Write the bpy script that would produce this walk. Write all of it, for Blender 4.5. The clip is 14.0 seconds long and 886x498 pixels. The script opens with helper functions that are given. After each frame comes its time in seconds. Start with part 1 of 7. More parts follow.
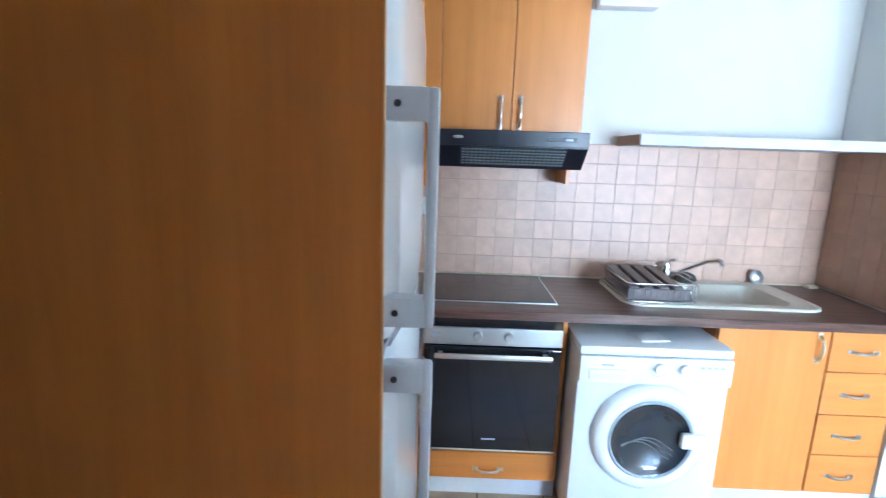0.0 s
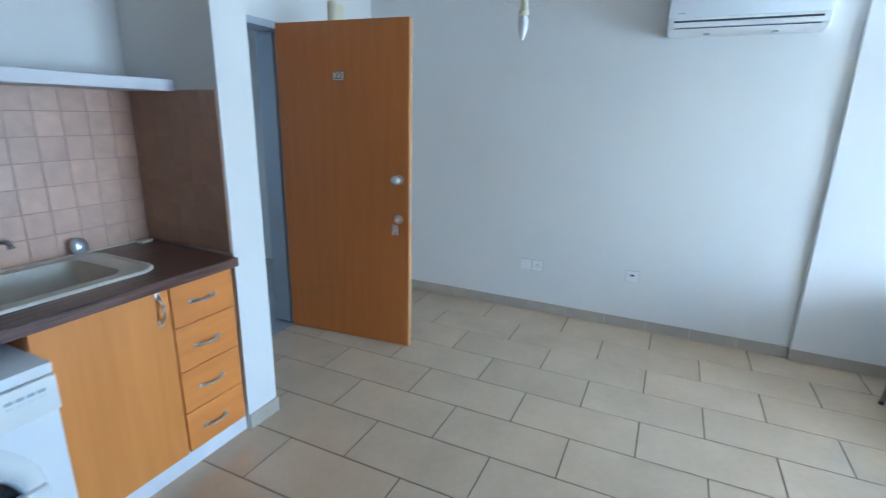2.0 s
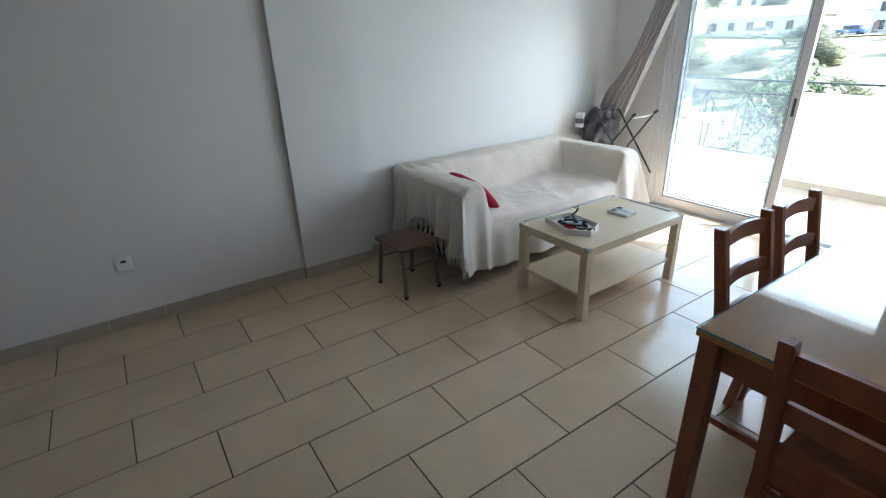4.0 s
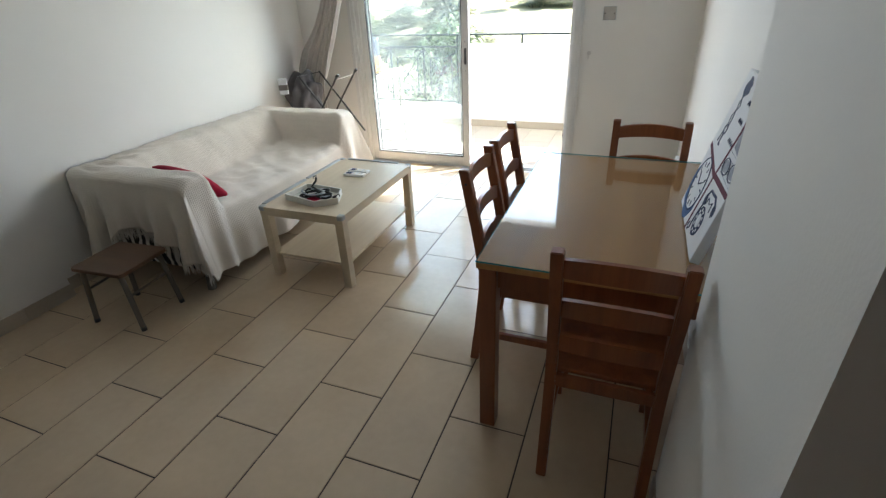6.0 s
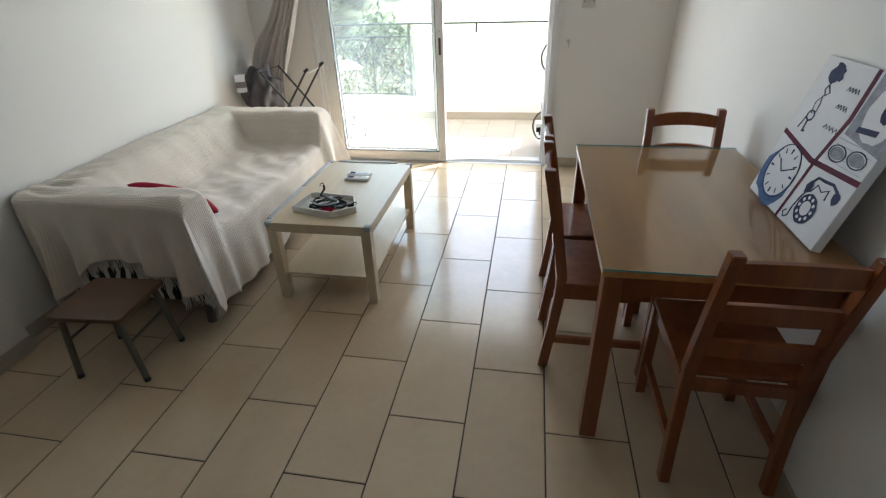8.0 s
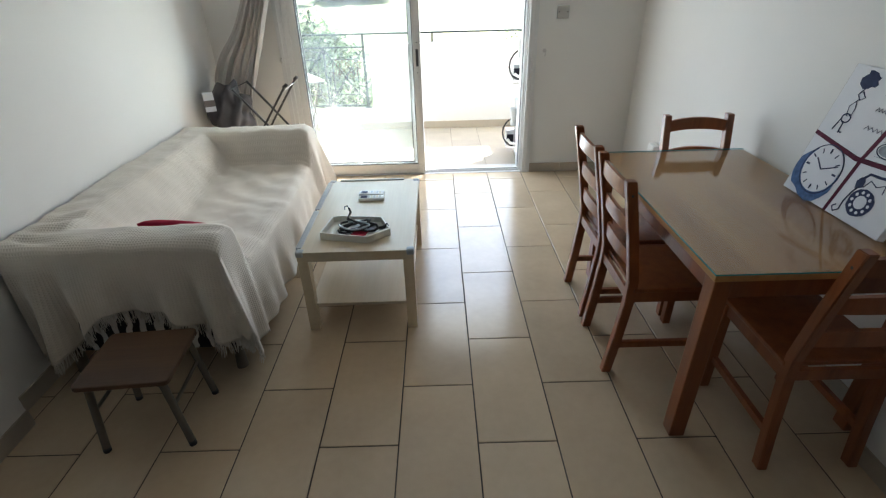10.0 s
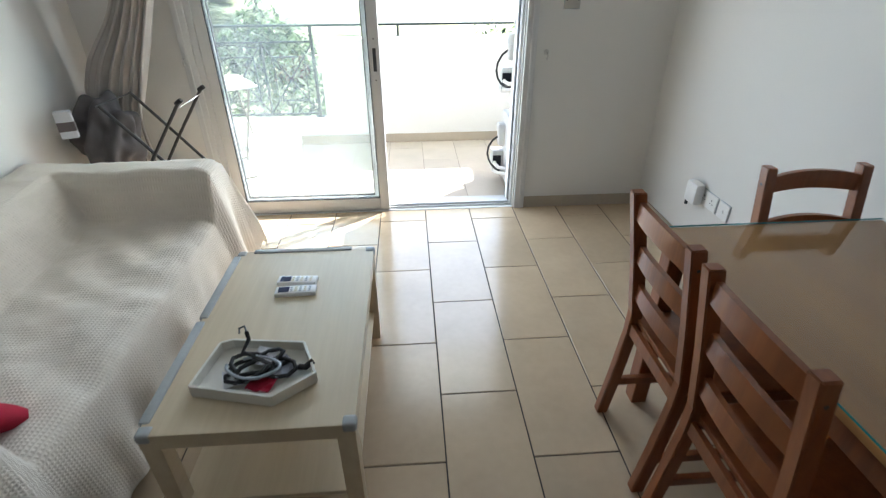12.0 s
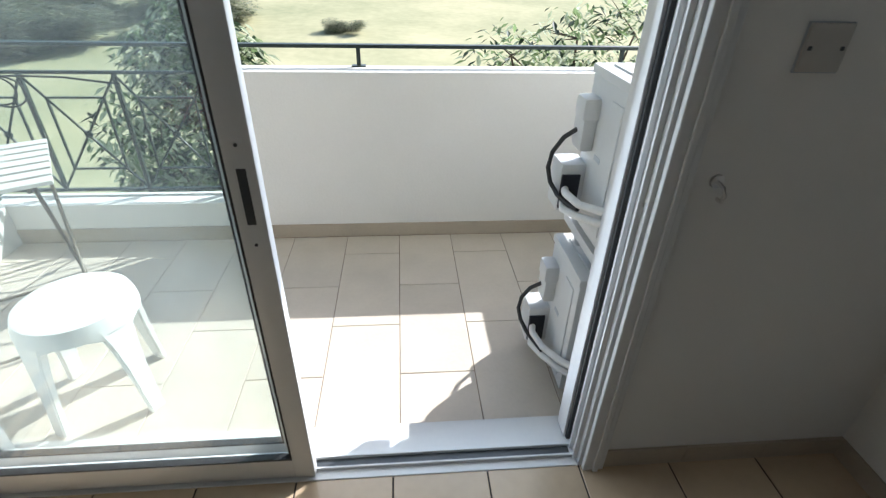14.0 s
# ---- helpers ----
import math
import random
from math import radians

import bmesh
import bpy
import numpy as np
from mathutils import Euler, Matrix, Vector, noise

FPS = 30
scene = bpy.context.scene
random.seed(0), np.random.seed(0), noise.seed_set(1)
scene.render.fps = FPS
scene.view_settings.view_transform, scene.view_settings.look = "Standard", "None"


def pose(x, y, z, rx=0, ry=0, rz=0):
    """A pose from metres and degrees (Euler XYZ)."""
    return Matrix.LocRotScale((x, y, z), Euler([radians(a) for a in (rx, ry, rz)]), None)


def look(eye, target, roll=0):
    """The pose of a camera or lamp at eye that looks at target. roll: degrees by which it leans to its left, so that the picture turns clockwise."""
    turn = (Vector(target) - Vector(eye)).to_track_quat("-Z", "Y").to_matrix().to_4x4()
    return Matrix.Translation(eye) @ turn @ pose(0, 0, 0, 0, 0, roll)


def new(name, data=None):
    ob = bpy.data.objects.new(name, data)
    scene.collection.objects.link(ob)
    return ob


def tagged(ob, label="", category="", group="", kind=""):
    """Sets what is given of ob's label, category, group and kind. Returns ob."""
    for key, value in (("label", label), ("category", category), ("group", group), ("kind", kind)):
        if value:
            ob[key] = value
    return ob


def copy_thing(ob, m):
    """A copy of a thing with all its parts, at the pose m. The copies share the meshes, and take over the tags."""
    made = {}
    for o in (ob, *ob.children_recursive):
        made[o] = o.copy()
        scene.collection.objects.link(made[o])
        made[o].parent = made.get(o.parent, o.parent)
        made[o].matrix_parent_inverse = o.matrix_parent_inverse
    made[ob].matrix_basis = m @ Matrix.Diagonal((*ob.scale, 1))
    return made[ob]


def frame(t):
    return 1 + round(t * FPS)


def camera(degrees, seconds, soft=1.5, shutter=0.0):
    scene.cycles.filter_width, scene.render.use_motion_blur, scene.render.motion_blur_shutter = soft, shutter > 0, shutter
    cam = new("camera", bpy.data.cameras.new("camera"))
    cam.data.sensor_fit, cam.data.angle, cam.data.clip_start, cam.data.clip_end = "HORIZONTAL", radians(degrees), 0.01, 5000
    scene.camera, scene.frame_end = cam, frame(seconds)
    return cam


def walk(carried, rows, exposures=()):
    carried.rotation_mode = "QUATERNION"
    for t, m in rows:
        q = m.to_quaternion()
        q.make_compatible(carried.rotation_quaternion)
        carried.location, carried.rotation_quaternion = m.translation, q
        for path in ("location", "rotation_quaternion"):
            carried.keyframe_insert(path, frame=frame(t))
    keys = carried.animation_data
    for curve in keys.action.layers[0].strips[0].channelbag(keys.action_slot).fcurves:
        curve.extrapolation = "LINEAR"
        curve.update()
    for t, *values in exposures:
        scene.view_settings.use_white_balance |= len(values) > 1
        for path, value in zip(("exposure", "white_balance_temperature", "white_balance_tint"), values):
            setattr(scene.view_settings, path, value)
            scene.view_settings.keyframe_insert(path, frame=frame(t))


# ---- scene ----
cam = camera(84.8, 14.0, 1.25, 0.15)
PATH = [
    (0, (0.143, -0.01, 1.518), (0.117, 1.953, 1.135), 1.9),
    (0.5, (0.235, 0.06, 1.497), (0.787, 1.944, 1.073), 2.1),
    (1, (0.297, 0.112, 1.493), (1.278, 1.789, 1.019), 2.82),
    (1.5, (0.4, 0.192, 1.49), (1.791, 1.535, 0.981), 2.33),
    (2, (0.598, 0.231, 1.518), (2.346, 1.043, 0.983), 1.3),
    (2.5, (0.772, 0.24, 1.527), (2.7, 0.281, 0.999), 0.05),
    (3, (0.907, 0.295, 1.542), (2.725, -0.323, 0.982), -1.41),
    (3.5, (1.005, 0.32, 1.54), (2.632, -0.624, 0.86), -1.65),
    (4, (1.113, 0.272, 1.526), (2.642, -0.741, 0.729), -2.04),
    (6.5, (1.35, 0.299, 1.505), (1.89, -1.366, 0.539), -1.99),
    (7, (1.451, 0.31, 1.504), (1.981, -1.354, 0.529), -1.69),
    (7.5, (1.654, 0.281, 1.487), (2.128, -1.376, 0.472), -2.27),
    (8, (1.942, 0.276, 1.511), (2.264, -1.429, 0.516), -2.03),
    (10.5, (2.598, 0.215, 1.552), (2.52, -1.524, 0.568), -0.93),
    (11, (2.632, 0.035, 1.488), (2.489, -1.702, 0.506), -0.34),
    (11.5, (2.549, -0.361, 1.483), (2.428, -2.082, 0.471), -0.76),
    (12, (2.499, -0.849, 1.462), (2.387, -2.57, 0.448), -0.36),
    (12.5, (2.411, -1.383, 1.469), (2.293, -3.104, 0.456), -0.45),
    (13, (2.365, -1.91, 1.468), (2.246, -3.644, 0.479), 0.01),
    (13.5, (2.41, -2.442, 1.45), (2.252, -4.165, 0.447), 0.3),
    (14, (2.367, -2.934, 1.43), (2.213, -4.627, 0.377), 1.39),
]
EXPOSURES = [(0.0, 5.55, 4900, 7), (0.5, 5.05, 4700, 6), (1.0, 4.75, 4350, 3), (1.5, 4.6, 4550, 4), (2.3, 4.1, 4850, 6), (3.0, 3.4, 5150, 8), (4.0, 2.65, 5600, 11), (5.5, 2.55, 6100, 11), (7.5, 2.5, 6350, 12), (11.0, 2.35, 6100, 10), (12.0, 2.25, 6000, 10), (12.5, 1.9, 5900, 10), (13.3, 1.23, 5900, 10), (14.0, 0.8, 5950, 10)]
DOOR_W = 8.0
walk(cam, [(t, look(eye, target, roll)) for t, eye, target, roll in PATH], EXPOSURES)

# ---- world, sun and sky ----
SUN_EL, SUN_DIR = radians(37.0), (-0.79, -0.61)
world = bpy.data.worlds.new("world")
scene.world = world
world.use_nodes = True
wn, wl = world.node_tree.nodes, world.node_tree.links
sky = wn.new("ShaderNodeTexSky")
sky.sky_type, sky.sun_disc = "NISHITA", False
sky.sun_elevation, sky.sun_rotation = SUN_EL, math.atan2(SUN_DIR[0], SUN_DIR[1])
sky.altitude, sky.air_density, sky.dust_density = 100, 1.2, 2.0
wl.new(sky.outputs[0], wn["Background"].inputs[0])
wn["Background"].inputs[1].default_value = 0.15
sun_data = bpy.data.lights.new("sun", "SUN")
sun_data.energy, sun_data.angle, sun_data.color = 5.0, radians(0.5), (1.0, 0.965, 0.92)
sun = new("sun", sun_data)
sun.matrix_world = look((0, 0, 0), (-SUN_DIR[0] * math.cos(SUN_EL), -SUN_DIR[1] * math.cos(SUN_EL), -math.sin(SUN_EL)))


def area(name, loc, target, w, h, power, colour):
    d = bpy.data.lights.new(name, "AREA")
    d.shape, d.size, d.size_y, d.energy, d.color = "RECTANGLE", w, h, power, colour
    ob = new(name, d)
    ob.matrix_world = look(loc, target)
    return ob


# light of the sky in the opening of the balcony door
area("daylight_balcony_door", (2.73, -4.02, 1.1), (2.73, 0.0, 0.9), 1.75, 1.95, DOOR_W, (0.78, 0.89, 1.0))
# faint fill lamp added in the lobby outside the entrance door, source unseen
area("daylight_lobby", (2.75, 4.1, 1.6), (2.75, 2.0, 1.0), 1.0, 1.8, 0.4, (0.75, 0.87, 1.0))


# ---- materials ----
def mat(name, colour, rough=0.5, metal=0.0, var=0.06, scale=8.0, bump=0.05, bscale=60.0, grain=None, rnd=0.0,
        dark=None, coat=0.0, spec=0.5, stain=0.0, sheen=0.0):
    """A surface: a base colour varied by a large and a small noise, with its bump and gloss."""
    m = bpy.data.materials.new(name)
    m.use_nodes = True
    n, l = m.node_tree.nodes, m.node_tree.links
    b = n["Principled BSDF"]
    b.inputs["Metallic"].default_value = metal
    b.inputs["Coat Weight"].default_value = coat
    b.inputs["Specular IOR Level"].default_value = spec
    if sheen:
        b.inputs["Sheen Weight"].default_value = sheen
    tc = n.new("ShaderNodeTexCoord")
    mp = n.new("ShaderNodeMapping")
    l.new(tc.outputs["Object"], mp.inputs[0])
    if grain:
        mp.inputs["Scale"].default_value = grain
    big, fine = n.new("ShaderNodeTexNoise"), n.new("ShaderNodeTexNoise")
    big.inputs["Scale"].default_value, big.inputs["Detail"].default_value = scale, 4
    fine.inputs["Scale"].default_value, fine.inputs["Detail"].default_value = bscale, 3
    l.new(mp.outputs[0], big.inputs[0])
    l.new(mp.outputs[0], fine.inputs[0])
    mix = n.new("ShaderNodeMix")
    mix.data_type = "RGBA"
    d = dark or tuple(c * (1 - 3 * var) for c in colour)
    mix.inputs[6].default_value, mix.inputs[7].default_value = (*d, 1), (*[min(1, c * (1 + var)) for c in colour], 1)
    add = n.new("ShaderNodeMath")
    add.operation = "MULTIPLY_ADD"
    l.new(fine.outputs[0], add.inputs[0])
    add.inputs[1].default_value = 0.35
    l.new(big.outputs[0], add.inputs[2])
    ramp = n.new("ShaderNodeMapRange")
    ramp.inputs[1].default_value, ramp.inputs[2].default_value = 0.4, 0.95
    l.new(add.outputs[0], ramp.inputs[0])
    l.new(ramp.outputs[0], mix.inputs[0])
    out = mix.outputs[2]
    if rnd:
        info = n.new("ShaderNodeObjectInfo")
        far = n.new("ShaderNodeVectorMath")
        far.operation = "SCALE"
        far.inputs[0].default_value = (17.0, 31.0, 23.0)
        l.new(info.outputs["Random"], far.inputs["Scale"])
        l.new(far.outputs[0], mp.inputs["Location"])
        hsv = n.new("ShaderNodeHueSaturation")
        r = n.new("ShaderNodeMapRange")
        r.inputs[3].default_value, r.inputs[4].default_value = 1 - rnd, 1 + rnd
        l.new(info.outputs["Random"], r.inputs[0])
        l.new(r.outputs[0], hsv.inputs["Value"])
        l.new(out, hsv.inputs["Color"])
        out = hsv.outputs[0]
    l.new(out, b.inputs["Base Color"])
    rr = n.new("ShaderNodeMapRange")
    rr.inputs[3].default_value, rr.inputs[4].default_value = max(0.02, rough * 0.93), min(1, rough * 1.08)
    l.new(big.outputs[0], rr.inputs[0])
    l.new(rr.outputs[0], b.inputs["Roughness"])
    if bump:
        bp = n.new("ShaderNodeBump")
        bp.inputs["Strength"].default_value, bp.inputs["Distance"].default_value = min(1, bump * 4), 0.003
        l.new(fine.outputs[0], bp.inputs["Height"])
        l.new(bp.outputs[0], b.inputs["Normal"])
    return m


def wood(name, colour, dark, rough=0.35, axis=2, scale=1.0, rnd=0.06, coat=0.2, knots=False, spec=0.5):
    """Wood with grain along one axis, in two scales."""
    s = [14.0 * scale] * 3
    s[axis] = 0.9 * scale
    m = mat(name, colour, rough, scale=1.6, bscale=9.0, bump=0.03, grain=tuple(s), rnd=rnd, dark=dark, coat=coat, spec=spec)
    if knots:
        n, l = m.node_tree.nodes, m.node_tree.links
        b = n["Principled BSDF"]
        src = b.inputs["Base Color"].links[0].from_socket
        v = n.new("ShaderNodeTexVoronoi")
        v.inputs["Scale"].default_value = 2.6
        tc = n.new("ShaderNodeTexCoord")
        mp = n.new("ShaderNodeMapping")
        mp.inputs["Scale"].default_value = (1.6, 0.8, 1)
        l.new(tc.outputs["Object"], mp.inputs[0])
        l.new(mp.outputs[0], v.inputs[0])
        r = n.new("ShaderNodeMapRange")
        r.inputs[1].default_value, r.inputs[2].default_value = 0.03, 0.11
        r.inputs[3].default_value, r.inputs[4].default_value = 0.75, 0.0
        l.new(v.outputs["Distance"], r.inputs[0])
        mx = n.new("ShaderNodeMix")
        mx.data_type = "RGBA"
        l.new(r.outputs[0], mx.inputs[0])
        l.new(src, mx.inputs[6])
        mx.inputs[7].default_value = (*[c * 0.55 for c in dark], 1)
        l.new(mx.outputs[2], b.inputs["Base Color"])
    return m


def woven(name, colour, size, depth, rough=0.9):
    """Cloth with a waffle weave."""
    m = mat(name, colour, rough, var=0.04, scale=5, bump=0, bscale=90, spec=0.2, sheen=0.25)
    n, l = m.node_tree.nodes, m.node_tree.links
    tc = n.new("ShaderNodeTexCoord")
    waves = []
    for rot in ((0.4, 0, 0), (0, 0.5, 1.57)):
        mp = n.new("ShaderNodeMapping")
        mp.inputs["Rotation"].default_value = (0, 0, rot[2])
        w = n.new("ShaderNodeTexWave")
        w.inputs["Scale"].default_value = 1.0 / size
        w.inputs["Distortion"].default_value, w.inputs["Detail Scale"].default_value = 0.6, 3
        l.new(tc.outputs["UV"], mp.inputs[0])
        l.new(mp.outputs[0], w.inputs[0])
        waves.append(w)
    mx = n.new("ShaderNodeMath")
    mx.operation = "MAXIMUM"
    l.new(waves[0].outputs[1], mx.inputs[0])
    l.new(waves[1].outputs[1], mx.inputs[1])
    bp = n.new("ShaderNodeBump")
    bp.inputs["Strength"].default_value, bp.inputs["Distance"].default_value = 0.8, depth
    l.new(mx.outputs[0], bp.inputs["Height"])
    l.new(bp.outputs[0], n["Principled BSDF"].inputs["Normal"])
    return m


def glass(name, tint=(0.95, 0.98, 0.97), dust=0.045, lo=0.04, hi=0.95):
    """Clear thin pane with a film of dust."""
    m = bpy.data.materials.new(name)
    m.use_nodes = True
    n, l = m.node_tree.nodes, m.node_tree.links
    n.remove(n["Principled BSDF"])
    tr, gl, df = n.new("ShaderNodeBsdfTransparent"), n.new("ShaderNodeBsdfGlossy"), n.new("ShaderNodeBsdfDiffuse")
    tr.inputs[0].default_value = (*tint, 1)
    gl.inputs["Roughness"].default_value = 0.02
    df.inputs[0].default_value = (0.8, 0.82, 0.82, 1)
    lw, pw, fr = n.new("ShaderNodeLayerWeight"), n.new("ShaderNodeMath"), n.new("ShaderNodeMapRange")
    lw.inputs[0].default_value = 0.5
    pw.operation = "POWER"
    pw.inputs[1].default_value = 4.0
    l.new(lw.outputs["Facing"], pw.inputs[0])
    l.new(pw.outputs[0], fr.inputs[0])
    fr.inputs[3].default_value, fr.inputs[4].default_value = lo, hi
    m1, m2 = n.new("ShaderNodeMixShader"), n.new("ShaderNodeMixShader")
    l.new(fr.outputs[0], m1.inputs[0])
    l.new(tr.outputs[0], m1.inputs[1])
    l.new(gl.outputs[0], m1.inputs[2])
    tc, nz, r = n.new("ShaderNodeTexCoord"), n.new("ShaderNodeTexNoise"), n.new("ShaderNodeMapRange")
    nz.inputs["Scale"].default_value, nz.inputs["Detail"].default_value = 2.5, 6
    l.new(tc.outputs["Object"], nz.inputs[0])
    r.inputs[1].default_value, r.inputs[2].default_value = 0.35, 0.8
    r.inputs[3].default_value, r.inputs[4].default_value = dust * 0.3, dust * 1.6
    l.new(nz.outputs[0], r.inputs[0])
    l.new(r.outputs[0], m2.inputs[0])
    l.new(m1.outputs[0], m2.inputs[1])
    tl, dm = n.new("ShaderNodeBsdfTranslucent"), n.new("ShaderNodeMixShader")
    tl.inputs[0].default_value = (0.8, 0.82, 0.82, 1)
    l.new(df.outputs[0], dm.inputs[1])
    l.new(tl.outputs[0], dm.inputs[2])
    l.new(dm.outputs[0], m2.inputs[2])
    l.new(m2.outputs[0], n["Material Output"].inputs[0])
    return m


WALL = mat("white_wall_paint", (0.76, 0.745, 0.71), 0.75, var=0.012, scale=1.3, bump=0.03, bscale=140, spec=0.25)
CEIL = mat("ceiling_paint", (0.76, 0.75, 0.73), 0.85, var=0.01, scale=1.0, bump=0.02, bscale=120, spec=0.2)
OUTWALL = mat("white_render", (0.78, 0.77, 0.74), 0.85, var=0.02, scale=1.5, bump=0.1, bscale=90, spec=0.2)
TILE = mat("beige_floor_tile", (0.56, 0.43, 0.288), 0.17, var=0.045, scale=3.0, bump=0.012, bscale=30, rnd=0.05, spec=0.55)
GROUT = mat("dark_grout", (0.055, 0.045, 0.038), 0.9, var=0.1, scale=12)
SKIRT = mat("beige_skirting_tile", (0.44, 0.38, 0.30), 0.4, var=0.04, scale=6, rnd=0.03)
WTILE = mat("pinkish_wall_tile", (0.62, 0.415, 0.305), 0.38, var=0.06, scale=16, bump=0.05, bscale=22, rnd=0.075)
# same tile on the stub's side face, with its shade put into the colour
WTILE_SHADED = mat("shaded_wall_tile", (0.46, 0.295, 0.20), 0.3, var=0.05, scale=9, bump=0.02, bscale=40, rnd=0.05)
WGROUT = mat("wall_grout", (0.45, 0.30, 0.235), 0.9, var=0.05, scale=10)
BEECH = wood("beech_laminate", (0.68, 0.27, 0.055), (0.61, 0.23, 0.042), 0.38, 2, 1.0, 0.02)
BEECH_H = wood("beech_laminate_across", (0.66, 0.25, 0.048), (0.60, 0.21, 0.038), 0.38, 0, 1.0, 0.02)
DOORWOOD = wood("orange_door_veneer", (0.47, 0.158, 0.026), (0.42, 0.132, 0.020), 0.36, 2, 1.0, 0.0, coat=0.25)
DOOREDGE = wood("door_edge", (0.62, 0.34, 0.13), (0.5, 0.24, 0.08), 0.5, 2, 1.0, 0.0, coat=0)
WORKTOP = wood("dark_walnut_worktop", (0.19, 0.098, 0.072), (0.028, 0.014, 0.012), 0.32, 0, 2.2, 0.0, coat=0.1)
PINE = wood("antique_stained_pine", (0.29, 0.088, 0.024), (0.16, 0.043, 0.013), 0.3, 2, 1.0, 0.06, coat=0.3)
# tabletop stain lightened so its colour carries glare reflected from the wall
PINE_TOP_GLARE = wood("antique_stained_pine_top_glare", (0.56, 0.30, 0.12), (0.36, 0.165, 0.06), 0.35, 1, 0.35, 0.0, coat=0.0, knots=True, spec=0.15)
BIRCH = wood("pale_birch_foil", (0.63, 0.53, 0.375), (0.57, 0.465, 0.31), 0.42, 1, 0.8, 0.0, coat=0.05)
WHITE_ENAMEL = mat("white_enamel", (0.80, 0.82, 0.84), 0.25, var=0.008, scale=3, bump=0, coat=0.3)
PANELWOOD = wood("orange_side_panel", (0.66, 0.225, 0.032), (0.57, 0.18, 0.024), 0.36, 2, 1.0, 0.0, coat=0.25)
HANDLEPL = mat("pale_grey_handle_plastic", (0.72, 0.76, 0.82), 0.3, var=0.02, bump=0)
FRIDGE_W = mat("pale_grey_fridge_enamel", (0.82, 0.85, 0.88), 0.22, var=0.01, scale=3, bump=0, coat=0.4)
GREY_PL = mat("grey_plastic", (0.42, 0.46, 0.50), 0.4, var=0.02, bump=0.01)
DARK_PL = mat("dark_plastic", (0.05, 0.055, 0.06), 0.4, var=0.05, bump=0.01)
CREAM_W = mat("off_white_lacquer", (0.74, 0.72, 0.65), 0.45, var=0.02, bump=0)
WHITE_PL = mat("white_plastic", (0.82, 0.82, 0.80), 0.4, var=0.01, bump=0)
CREAM_PL = mat("cream_plastic", (0.72, 0.66, 0.48), 0.5, var=0.02, bump=0)
ALU = mat("white_lacquered_aluminium", (0.70, 0.70, 0.69), 0.35, var=0.02, scale=4, bump=0.01)
CHROME = mat("chrome", (0.82, 0.83, 0.85), 0.12, 1.0, var=0.01, bump=0)
NICKEL = mat("satin_nickel", (0.62, 0.60, 0.58), 0.28, 1.0, var=0.02, bump=0)
STEEL = mat("brushed_steel", (0.68, 0.70, 0.72), 0.3, 0.9, var=0.02, bump=0.01)
BLACKGLASS = mat("black_oven_glass", (0.012, 0.013, 0.018), 0.06, var=0.02, bump=0, coat=0.6)
OVENWIN = mat("oven_window", (0.016, 0.020, 0.030), 0.08, var=0.02, bump=0, coat=0.6)
HOB = mat("ceramic_hob", (0.03, 0.028, 0.032), 0.16, var=0.03, bump=0)
BLACK_EN = mat("black_enamel", (0.012, 0.013, 0.02), 0.3, var=0.03, bump=0)
RUBBER = mat("black_rubber", (0.02, 0.02, 0.02), 0.6, var=0.05)
SINKM = mat("cream_granite_sink", (0.60, 0.56, 0.47), 0.35, var=0.02, bscale=300, bump=0.02)
RACKMAT = mat("brown_grey_tray_plastic", (0.17, 0.14, 0.13), 0.45, var=0.04)
THROW = woven("cream_waffle_throw", (0.70, 0.635, 0.545), 0.038, 0.0017)
FRINGE = mat("cream_cotton_fringe", (0.64, 0.60, 0.53), 0.95, var=0.05, spec=0.1)
RED = mat("crimson_cushion_cloth", (0.36, 0.012, 0.035), 0.85, var=0.07, scale=12, bump=0.1, bscale=250, spec=0.2)
CURTAIN = mat("grey_curtain_cloth", (0.50, 0.455, 0.415), 0.85, var=0.03, scale=10, bump=0.05, bscale=300, spec=0.2, sheen=0.2)
TUBEGREY = mat("grey_brown_tube_steel", (0.12, 0.10, 0.07), 0.45, 0.2, var=0.06)
STOOLTOP = wood("brown_stool_seat", (0.115, 0.055, 0.022), (0.075, 0.034, 0.014), 0.55, 0, 1.0, 0.0)
BLACKTUBE = mat("black_tube", (0.02, 0.02, 0.022), 0.4, var=0.05, bump=0.02)
GREYCLOTH = mat("grey_cloth", (0.12, 0.11, 0.11), 0.9, var=0.06, bump=0.08, bscale=200, spec=0.1)
RAILGREEN = mat("dark_green_iron_paint", (0.016, 0.030, 0.026), 0.4, var=0.08, scale=10)
WHITE_MATT = mat("white_canvas", (0.74, 0.74, 0.76), 0.8, var=0.02, scale=10, bump=0.05, bscale=400, spec=0.2)
INK = mat("blue_black_ink", (0.05, 0.062, 0.12), 0.8, var=0.1, scale=30, spec=0.2)
INKBLUE = mat("blue_wash_ink", (0.10, 0.17, 0.33), 0.8, var=0.15, scale=30, spec=0.2)
MAROON = mat("maroon_ink", (0.12, 0.022, 0.045), 0.8, var=0.1, scale=30, spec=0.2)
GREYINK = mat("grey_wash_ink", (0.34, 0.35, 0.40), 0.8, var=0.15, scale=25, spec=0.2)
SAND = mat("sand_canvas_side", (0.45, 0.40, 0.34), 0.8, var=0.03, scale=10)
BALGROUT = mat("balcony_joint", (0.27, 0.20, 0.14), 0.9, var=0.1, scale=12)
BALTILE = mat("balcony_tile", (0.60, 0.53, 0.44), 0.45, var=0.035, scale=5, rnd=0.04)
